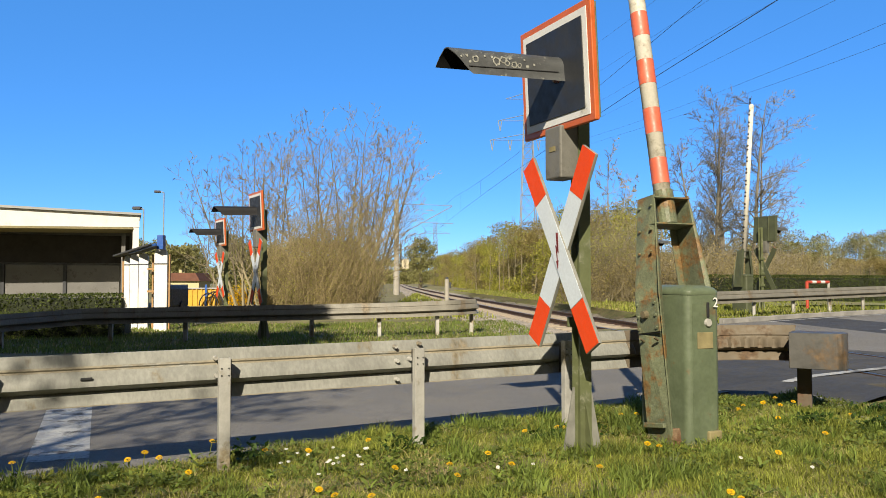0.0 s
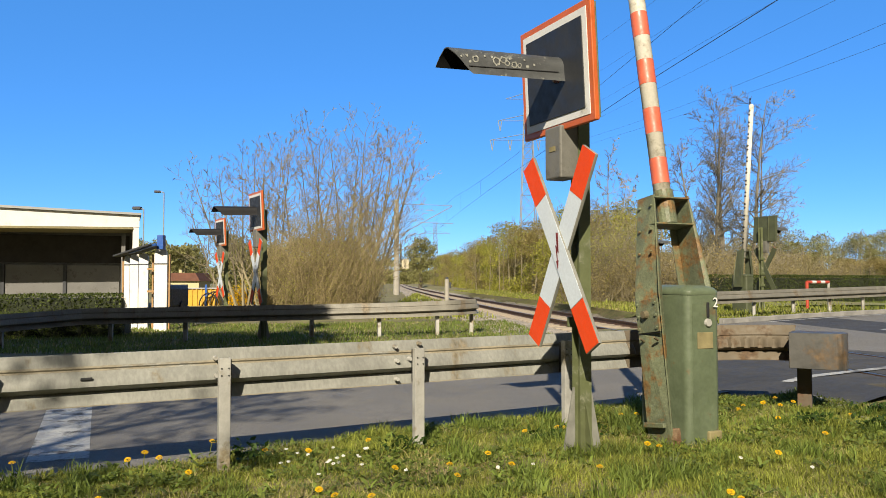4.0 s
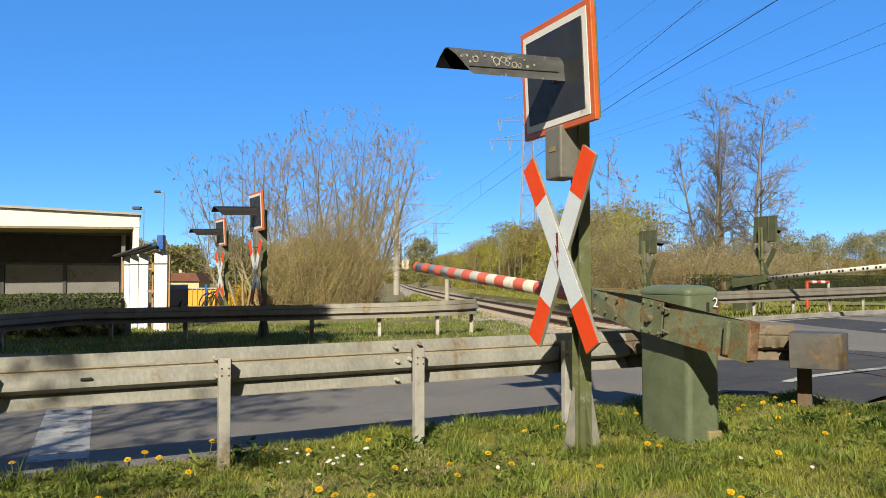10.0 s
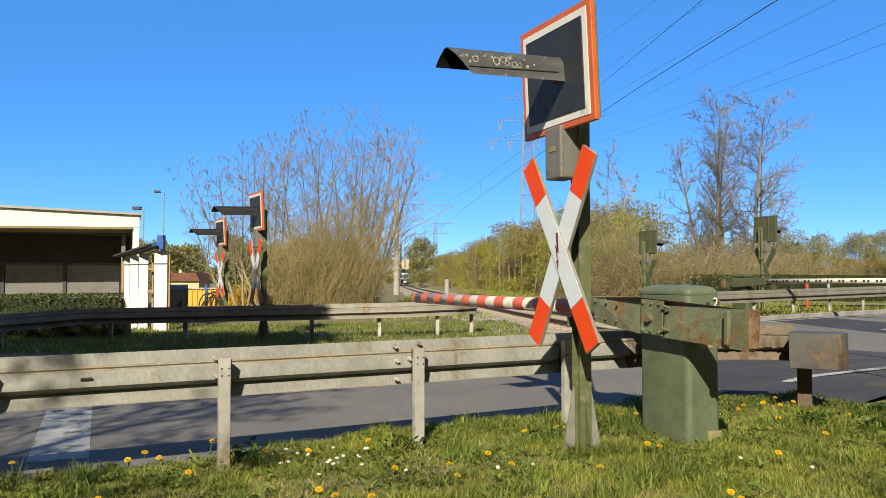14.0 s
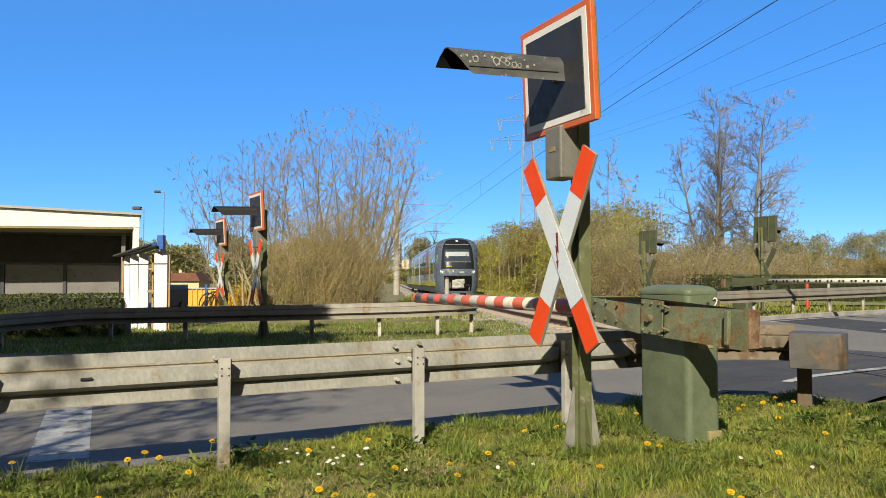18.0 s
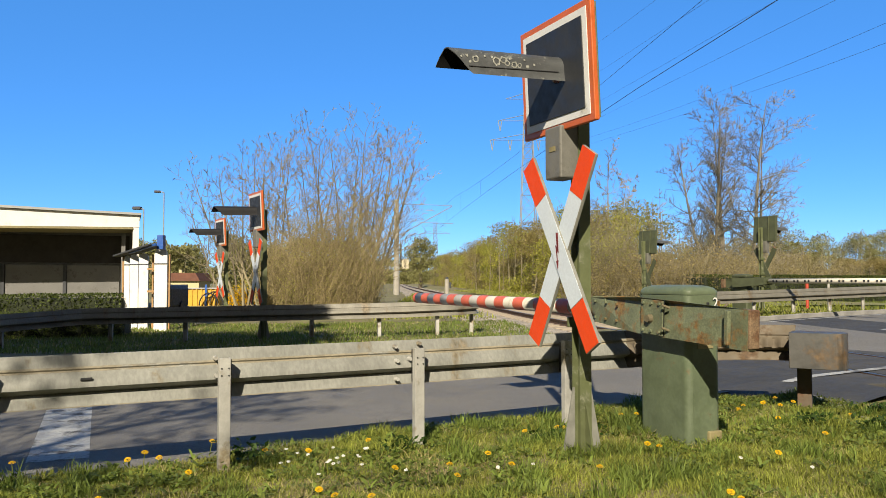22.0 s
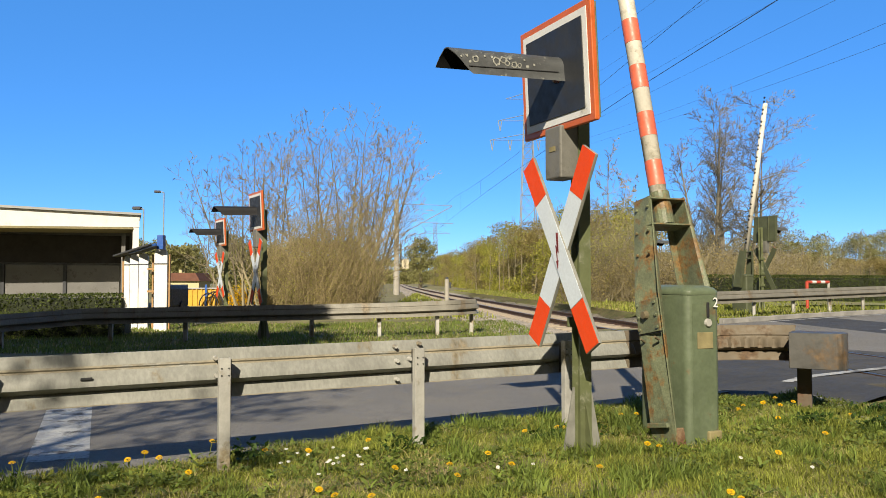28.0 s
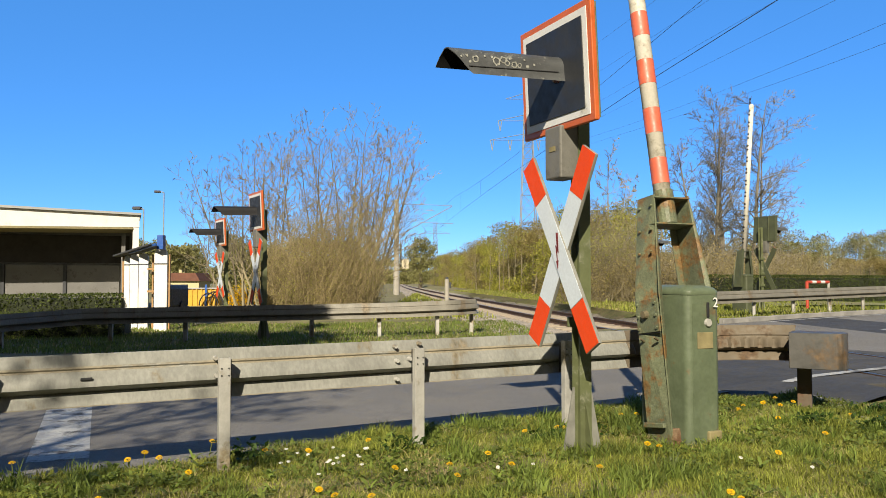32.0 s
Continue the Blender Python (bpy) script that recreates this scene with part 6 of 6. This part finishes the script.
M["skip_yellow"] = mat("skip_yellow", (0.474, 0.267, 0.0192), 0.55, var=0.12, scale=3, dirt=(0.23, 0.138, 0.0383), dirt_amt=0.2)
M["cream"] = mat("cream", (0.409, 0.353, 0.198), 0.85, var=0.06)
M["tile_red"] = mat("tile_red", (0.107, 0.0423, 0.0254), 0.85, var=0.2, scale=2)
M["hoop_red"] = mat("hoop_red", (0.35, 0.0452, 0.0226), 0.5, var=0.08)
M["sign_cream"] = mat("sign_cream", (0.395, 0.35, 0.237), 0.6, var=0.06)
M["panel_slab"] = mat("panel_slab", (0.0367, 0.0355, 0.035), 0.9, var=0.2, scale=2, bump=0.4, bscale=60, rand=0.12)
M["weed"] = leafy("weed", (0.0395, 0.0734, 0.0113))


def build_crossing():
    """Slabs between and beside the rails where the road passes."""
    c = thing("crossing_deck", Matrix(), "dark rubber slabs with pale edges between the rails", "level crossing", kind="structure")
    me = mesh_of(boxm((0, 0, 0), (1.30, 0.585, 0.10), 0.012), "slab", M["panel_slab"])
    mo = mesh_of(boxm((0, 0, 0), (0.62, 0.585, 0.10), 0.012), "slab", M["panel_slab"])
    k0 = -11.5
    for k in range(17):
        a = k0 + k * 0.6
        p = track_at(a)
        n = RN.x * p.x + RN.y * p.y
        if n < 3.9 or n > ROAD_N1 + 0.9:
            continue
        turn = Matrix.Rotation(-radians(heading(p.y)), 4, "Z")
        for dx, mesh in ((0.0, me), (-1.16, mo), (1.16, mo)):
            s = new("slab", mesh)
            s.parent = c
            s.matrix_basis = Matrix.Translation(p) @ turn @ Matrix.Translation((dx, 0, -0.052))
    for s in (-1.5, 1.5):
        pts = [track_at(a, 0.0) for a in np.arange(-10.6, -0.6, 0.5)]
        part("edge_strip", sweep(pts, [(s - 0.02, -0.03), (s - 0.02, 0.003), (s + 0.02, 0.003), (s + 0.02, -0.03)], closed=True), M["asphalt_dark"], c, "dark joint filler beside the slabs")
    pts = [Vector((3.66 - 0.055 * (7.9 - y) / 0.5, y, ground_z(3.5, y) + 0.035)) for y in np.arange(7.9, 3.0, -0.5)]
    part("edge_beam", sweep(pts, [(-0.08, -0.2), (-0.08, 0.0), (0.08, 0.0), (0.08, -0.2)], closed=True), M["kerb"], c, "pale concrete edge beam")
    # ramps of asphalt up to the slabs, and the apron before the verge
    for side, reach, na in ((-1, 1.45, 3.95), (1, 4.6, ROAD_N0)):
        vs, fs, rows, cols = [], [], 22, 8
        for i in range(rows + 1):
            n = na + (ROAD_N1 - na) * i / rows
            lo, hi = -5.0, 40.0
            for _ in range(40):
                mid = (lo + hi) / 2
                q = RD * mid + RN * n
                if q.x - track_x(q.y) < side * 1.53:
                    lo = mid
                else:
                    hi = mid
            for k in range(cols + 1):
                q = RD * (lo + side * reach * k / cols) + RN * n
                vs.append((q.x, q.y, deck_z(q.x, q.y) + 0.004 - (0.04 if n < ROAD_N0 - 0.1 and k == cols else 0)))
        for i in range(rows):
            for k in range(cols):
                a = i * (cols + 1) + k
                fs.append((a, a + 1, a + cols + 2, a + cols + 1))
        raw("asphalt_ramp", vs, fs, M["asphalt_dark"], c)


def build_shed():
    s = thing("shed", pose(-12.75, 33, 0, 0, 0, 22), "white flat-roofed open shed with dark inside", "building")
    # own space: front along x from -13 to 0, depth along +y
    part("back_wall", boxm((-6.6, 2.65, 1.75), (13.0, 0.2, 3.5)), M["shed_panel"], s, "grey back wall")
    part("side_wall", boxm((-0.1, 1.4, 1.7), (0.2, 2.7, 3.4), 0.01), M["render_white"], s)
    part("side_wall", boxm((-13.0, 1.4, 1.7), (0.2, 2.7, 3.4), 0.01), M["render_white"], s)
    part("roof", prism([(-13.3, 4.32), (0.12, 3.93), (0.12, 4.02), (-13.3, 4.43)], 3.4, Matrix.Translation((0, -0.42, 0))), M["roof_metal"], s, "pale sheet roof edge")
    part("fascia", prism([(-13.2, 3.26), (0.05, 3.44), (0.05, 3.92), (-13.2, 4.31)], 0.16, Matrix.Translation((0, -0.3, 0))), M["render_white"], s, "white fascia")
    part("ceiling", boxm((-6.6, 1.12, 3.30), (12.8, 2.9, 0.08), 0.0, Euler((0, radians(-0.77), 0)).to_matrix()), M["plate"], s, "brownish soffit")
    part("corner_post", boxm((-0.08, -0.18, 1.7), (0.24, 0.2, 3.46), 0.01), M["render_white"], s)
    part("inner_post", boxm((-0.55, 0.6, 1.6), (0.16, 0.16, 3.2), 0.01), M["shed_panel"], s)
    for a, b in ((-12.6, -8.6), (-8.4, -5.35), (-5.15, -2.95), (-2.8, -0.7)):
        part("wall_panel", boxm(((a + b) / 2, 2.48, 0.95), (b - a, 0.08, 1.9), 0.01), M["shed_panel"], s, "light grey panel")
    for x in (-8.5, -5.25, -2.88):
        part("panel_post", boxm((x, 2.46, 0.95), (0.14, 0.16, 1.95), 0.005), M["slate"], s)
    # dark sheet painted in for the roof's shade on the upper back wall
    part("upper_lining", boxm((-6.6, 2.5, 2.6), (12.6, 0.06, 1.2)), M["shed_shade"], s, "dark sheet for the roof shade on the upper wall")


def build_screen():
    s = thing("board_screen", pose(-7.2, 19.3, 0), "tall white boards with rounded tops under a dark roof", "stall")
    for x, y, w, h in ((0.42, -0.3, 0.31, 2.0), (-0.22, 0.3, 0.235, 1.90), (-0.57, 0.6, 0.21, 1.88), (-0.87, 0.9, 0.14, 1.86)):
        o = [(-w / 2, -0.35), (w / 2, -0.35), (w / 2, h - 0.12), (w * 0.35, h - 0.04), (0, h), (-w * 0.35, h - 0.03), (-w / 2, h - 0.10)]
        b = part("board", prism(o, 0.06, Matrix.Translation((x, y, 0)), bev=0.004), M["render_white"], s)
        for z in (0.45, 1.62):
            part("strap", boxm((x, y - 0.004, z), (w + 0.01, 0.02, 0.022)), M["slate"], b)
    for x, y in ((0.60, -0.2), (0.02, 0.3), (-1.0, 1.0)):
        part("batten", boxm((x, y, 0.75), (0.04, 0.05, 2.2), 0.004), M["batten"], s, "orange-brown timber batten")
    for z in (0.35, 0.95, 1.5):
        part("cross_batten", boxm((0.10, 0.12, z), (0.30, 0.05, 0.05), 0.004), M["batten"], s)
    ang = math.atan2(-1.5, 1.45)
    part("roof_slab", boxm((-0.37, 0.35, 1.96), (2.2, 0.42, 0.045), 0.01, Euler((0, radians(-6), ang)).to_matrix()), M["slate"], s, "dark thin roof")
    part("blue_end", boxm((0.47, -0.42, 2.13), (0.15, 0.18, 0.34), 0.01), M["blue"], s, "blue roof end")
    part("blue_edge", boxm((-0.1, -0.1, 1.99), (1.5, 0.04, 0.06), 0.005, Euler((0, radians(-6), ang)).to_matrix()), M["blue"], s)


def lamp_post(x, y, h, r, arm, label):
    t = thing("yard_lamp", pose(x, y, -0.1), label, "lamp post", "yard lamps")
    part("pole", rod((0, 0, 0), (0, 0, h), r, r * 0.6, 8), M["steel_far"], t)
    part("arm", rod((0, 0, h), (-arm, 0, h + 0.06), r * 0.6, r * 0.5, 6), M["steel_far"], t)
    part("lamp_head", boxm((-arm - 0.12, 0, h + 0.05), (0.34, 0.22, 0.13), 0.03), M["slate"], t)


def build_yard():
    lamp_post(-15.75, 44.5, 6.3, 0.05, 0.25, "slim grey yard lamp on a tall pole")
    lamp_post(-12.1, 31.9, 4.2, 0.04, 0.15, "small lamp beside the shed")
    sk = thing("waste_skip", pose(-10.95, 36, -0.05), "yellow ribbed waste skip in the yard", "skip")
    part("front_wall", boxm((0, -0.7, 0.46), (1.9, 0.06, 0.92), 0.01), M["skip_yellow"], sk)
    part("back_wall", boxm((0, 0.7, 0.46), (1.9, 0.06, 0.92), 0.01), M["skip_yellow"], sk)
    for s in (-1, 1):
        part("end_wall", boxm((s * 0.95, 0, 0.46), (0.06, 1.4, 0.92), 0.01), M["skip_yellow"], sk)
    for i in range(9):
        part("rib", boxm((-0.84 + 0.21 * i, -0.75, 0.46), (0.05, 0.05, 0.86), 0.008), M["skip_yellow"], sk)
    part("rim", boxm((0, -0.74, 0.93), (1.98, 0.1, 0.06), 0.01), M["roof_metal"], sk)
    part("blue_post", boxm((0.42, -0.8, 0.6), (0.09, 0.06, 1.0), 0.005), M["blue"], sk)
    for i in range(4):
        h = thing("hose", pose(-10.35 + 0.22 * i, 35.0, 0.0), "black hose bent in a loop beside the skip", "hose", "black hoses")
        cu, prev = None, None
        for k in range(11):
            a = math.pi * k / 10
            q = Vector((-0.42 * math.cos(a), 0.05 * i, 0.12 + (0.55 + 0.06 * i) * math.sin(a)))
            if prev is not None:
                cu = rod(prev, q, 0.03, 0.03, 6, bm=cu)
            prev = q
        part("loop", cu, M["black"], h)
    t = thing("covered_trailer", pose(-10.1, 29.5, 0), "dark covered trailer with rounded top", "trailer")
    part("cover", boxm((0, 0, 0.62), (0.62, 2.2, 0.9), 0.16), M["black"], t)
    part("chassis", boxm((0, 0, 0.2), (0.58, 2.2, 0.1), 0.02), M["slate"], t)
    for s in (-1, 1):
        part("wheel", rod((s * 0.26, 0.2, 0.22), (s * 0.35, 0.2, 0.22), 0.24, 0.24, 16), M["black"], t)
    h = thing("house", pose(-27.9, 86, -1.0), "cream house with a low brown-red roof", "house")
    part("wall", boxm((0, 0, 1.1), (4.0, 4, 2.3), 0.02), M["cream"], h)
    part("roof", prism([(-2.3, 2.22), (2.2, 2.22), (1.7, 3.08), (-2.1, 3.08)], 4.6, Matrix.Translation((0, -2.3, 0))), M["tile_red"], h)
    part("chimney", boxm((-0.6, 0, 3.2), (0.3, 0.3, 0.5)), M["cream"], h)
    for x in (-1.1, 0.5):
        part("window", boxm((x, -2.02, 1.5), (0.7, 0.06, 0.7), 0.01), M["train_glass"], h)


def build_line_side():
    p = thing("catenary_mast", pose(-3.35, 57, -0.1), "round grey concrete mast beside the railway", "mast")
    part("shaft", rod((0, 0, -0.2), (0, 0, 7.2), 0.24, 0.15, 16), M["concrete"], p)
    for z in (2.2, 4.6, 1.55):
        part("clamp_ring", rod((0, 0, z), (0, 0, z + 0.12), 0.24, 0.24, 16), M["galv_post"], p)
    part("cable_duct", rod((0.3, -0.05, 2.3), (0.3, -0.05, 4.0), 0.07, 0.07, 8), M["slate"], p)
    part("bracket_tube", rod((0, 0, 4.5), (4.0, 0, 6.7), 0.03, 0.03, 6), M["steel_far"], p)
    part("bracket_tube", rod((0, 0, 6.9), (4.0, 0, 6.75), 0.02, 0.02, 6), M["steel_far"], p)
    part("steady_arm", rod((1.6, 0, 5.55), (4.1, 0, 5.45), 0.02, 0.02, 6), M["steel_far"], p)
    k = thing("distance_sign", pose(-2.70, 56.6, 2.45), "cream sign reading 41 over 8 on the mast", "sign")
    part("plate", boxm((0, 0, 0), (0.50, 0.03, 0.70), 0.01), M["sign_cream"], k)
    part("holder", boxm((-0.3, 0.05, 0), (0.2, 0.03, 0.06)), M["galv_post"], k)
    letters("41", 0.30, Matrix.Translation((-0.17, -0.02, 0.05)) @ Matrix.Rotation(radians(90), 4, "X"), M["black"], k, "digit")
    letters("8", 0.30, Matrix.Translation((-0.08, -0.02, -0.28)) @ Matrix.Rotation(radians(90), 4, "X"), M["black"], k, "digit")
    q = thing("short_post", pose(0.15, 30.5, -0.1), "short grey post at the trackside", "post")
    part("shaft", rod((0, 0, 0), (0, 0, 1.38), 0.10, 0.085, 10), M["concrete"], q)
    part("cap", rod((0, 0, 1.38), (0, 0, 1.46), 0.07, 0.05, 10), M["slate"], q)
    part("side_box", boxm((0.13, 0, 1.15), (0.08, 0.1, 0.22), 0.01), M["slate"], q)
    # contact line over the track
    w = thing("overhead_line", Matrix(), "thin contact wire and carrier over the track", "overhead wire")
    pts = np.arange(-70, 420, 7.0)

    def wire_run(zf, name, r):
        own = None
        prev = None
        for a in pts:
            v = track_at(a)
            v.z += zf(a)
            if prev is not None:
                own = rod(prev, v, r, r, 4, bm=own, caps=False)
            prev = v
        part(name, own, M["wire"], w)
    sag = lambda a: 6.05 + 0.9 * (((a - 39.5) % 56) / 28 - 1) ** 2
    wire_run(lambda a: 5.42, "contact_wire", 0.008)
    wire_run(sag, "carrier_wire", 0.006)
    for a in range(23, 150, 9):
        v = track_at(a)
        part("dropper", rod(v + Vector((0, 0, 5.42)), v + Vector((0, 0, sag(a))), 0.003, 0.003, 3), M["wire"], w)


def lattice_pylon(x, y, top, base_half, arms, label, far=False):
    p = thing("power_pylon", pose(x, y, -0.5), label, "pylon", "power pylons")
    half = lambda z: base_half * (1 - z / top) + 0.45 * z / top
    r = 0.07
    for sx in (-1, 1):
        for sy in (-1, 1):
            part("leg", rod((sx * half(0), sy * half(0), 0), (sx * half(top), sy * half(top), top), r * 1.3, r, 5), M["steel_far"], p)
    z, own, k = 0.0, None, 0
    while z < top - 1.5:
        dz = 1.5 * half(z) + 0.6
        a, b = half(z), half(min(top, z + dz))
        for s in (-1, 1):
            own = rod((-a, s * a, z), (b, s * b, min(top, z + dz)), r * 0.7, r * 0.7, 4, bm=own)
            own = rod((a, s * a, z), (-b, s * b, min(top, z + dz)), r * 0.7, r * 0.7, 4, bm=own)
            own = rod((s * a, -a, z), (s * b, b, min(top, z + dz)), r * 0.7, r * 0.7, 4, bm=own)
            own = rod((-a, s * a, z), (a, s * a, z), r * 0.7, r * 0.7, 4, bm=own)
        z += dz
    tagged(part("bracing", own, M["steel_far"], p), kind="stuff")
    for z, w, ins in arms:
        arm = None
        for s in (-1, 1):
            arm = rod((0, 0, z), (s * w, 0, z), r, r * 0.8, 4, bm=arm)
            arm = rod((0, 0, z + 1.3), (s * w, 0, z), r, r * 0.8, 4, bm=arm)
        part("crossarm", arm, M["steel_far"], p)
        for v in ins:
            part("insulator", rod((v - 0.35, 0, z), (v, 0, z - 2.0), 0.09, 0.09, 5), M["steel_far"], p)
            part("insulator", rod((v + 0.35, 0, z), (v, 0, z - 2.0), 0.09, 0.09, 5), M["steel_far"], p)


def build_power():
    lattice_pylon(16.2, 150, 41.0, 1.9, ((28.6, 7.2, (-6.8, -3.4, 2.0, 6.8)), (32.3, 5.7, (-5.3, 5.3)), (36.5, 4.2, ())), "tall grey lattice pylon behind the railway woods")
    lattice_pylon(-3.2, 320, 26.0, 1.6, ((21.0, 6.0, ()), (24.0, 4.5, ())), "distant lattice pylon above the trees")
    runs = [((16.84, 150, 32.7), (16.02, 70, 21.26), (15.66, 35, 16.26)),
            ((17.9, 150, 28.68), (18.1, 70, 19.61), (18.19, 35, 15.64)),
            ((17.89, 150, 26.4), (19.14, 70, 18.36), (19.69, 35, 14.84)),
            ((17.95, 150, 38.04), (14.59, 70, 23.05), (13.12, 35, 16.49)),
            ((17.89, 150, 25.53), (23.5, 70, 17.63), (19.85, 35, 12.76)),
            ((17.88, 150, 24.23), (26.02, 70, 17.58), (19.83, 35, 11.86))]
    for a, b, c in runs:
        w = thing("power_line", Matrix(), "thin dark power cable high against the sky", "cable", "power cables")
        ys = [a[1], b[1], c[1]]
        fx, fz = np.polyfit(ys, [a[0], b[0], c[0]], 2), np.polyfit(ys, [a[2], b[2], c[2]], 2)
        own, prev = None, None
        for y in list(np.linspace(a[1], c[1], 30)) + [c[1] - 20, c[1] - 60, c[1] - 110]:
            if y >= c[1]:
                v = Vector((np.polyval(fx, y), y, np.polyval(fz, y)))
            else:
                k = y - c[1]
                v = Vector((c[0] + k * np.polyval(np.polyder(fx), c[1]), y, c[2] + k * np.polyval(np.polyder(fz), c[1]) * 0.6))
            if prev is not None:
                own = rod(prev, v, 0.009, 0.009, 4, bm=own, caps=False)
            prev = v
        part("conductor", own, M["wire"], w)


def build_hoop():
    g = thing("hoop_barrier", pose(11.95, 26.0, 0.25), "red and white tubular hoop barrier in the grass", "barrier")
    part("leg", rod((0, 0, -0.1), (0, 0, 0.92), 0.05, 0.05, 10), M["hoop_red"], g, "red leg")
    part("leg", rod((0.95, 0.5, -0.1), (0.95, 0.5, 0.92), 0.045, 0.045, 10), M["galv_post"], g)
    for k in range(5):
        a, b = Vector((0, 0, 0.92)).lerp(Vector((0.95, 0.5, 0.92)), k / 5), Vector((0, 0, 0.92)).lerp(Vector((0.95, 0.5, 0.92)), (k + 1) / 5)
        part("top_rail", rod(a, b, 0.05, 0.05, 10), M["hoop_red" if k % 2 == 0 else "white"], g)


def build_small():
    # the drive's number, latch and the bolts of the crash barrier
    letters("2", 0.10, Matrix.Translation((0.07, -0.285, 0.995)) @ Matrix.Rotation(radians(90), 4, "X"), M["white"], near_barrier, "number_mark")
    rnd = random.Random(8)
    for i in range(7):
        w = thing("weed", pose(*(p := ((-0.25, 5.45), (0.75, 5.75), (3.6, 6.6), (2.9, 6.2), (3.3, 6.0), (-1.3, 5.3), (1.1, 5.9))[i]), ground_z(*p)), "broad dark-leaved weed clump in the grass", "plant", "weeds in the verge")
        tw = Twigs()
        for _ in range(60 if i not in (2, 3, 4) else 130):
            q = Vector((rnd.gauss(0, 0.09), rnd.gauss(0, 0.07), rnd.uniform(0.02, 0.13)))
            tw.leaf(q, rnd.uniform(0.015, 0.035), rnd)
        raw("leaves", tw.lv, tw.lf, M["weed"], w)


build_crossing()
build_shed()
build_screen()
build_yard()
build_line_side()
build_power()
build_hoop()
build_plants()
build_grass()
build_small()


# ---- what moves ----
BOOM = [(0, 79.8), (2, 79.8), (4.6, 79.8), (5.1, 77.4), (5.5, 72.6), (6, 65.6), (6.5, 58.4), (7, 50.2), (7.5, 40.2), (8, 31.7), (8.5, 23.6), (9, 16.4), (9.5, 10.1), (10, 4.7),
        (10.5, 0.8), (10.8, 0.1), (12, 0.1), (20, 0.1), (22.4, 0.1), (22.7, 1.1), (23, 3.8), (23.5, 8.9), (24, 14.0), (24.5, 20.8), (25, 28.1), (25.5, 35.7), (26.2, 47.5),
        (26.8, 58), (27.5, 69.4), (28, 77.0), (28.4, 79.4), (29, 79.8), (30, 79.8), (32, 79.8)]


def motions():
    """The two booms swing, and the train runs through."""
    walk(near_arm, [(t, pose(0, 0, 0.95, a)) for t, a in BOOM])
    walk(far_arm, [(t, pose(0, 0, 0.95, a + max(0.0, a - 74) * 0.95)) for t, a in BOOM])
    train_motion()


motions()
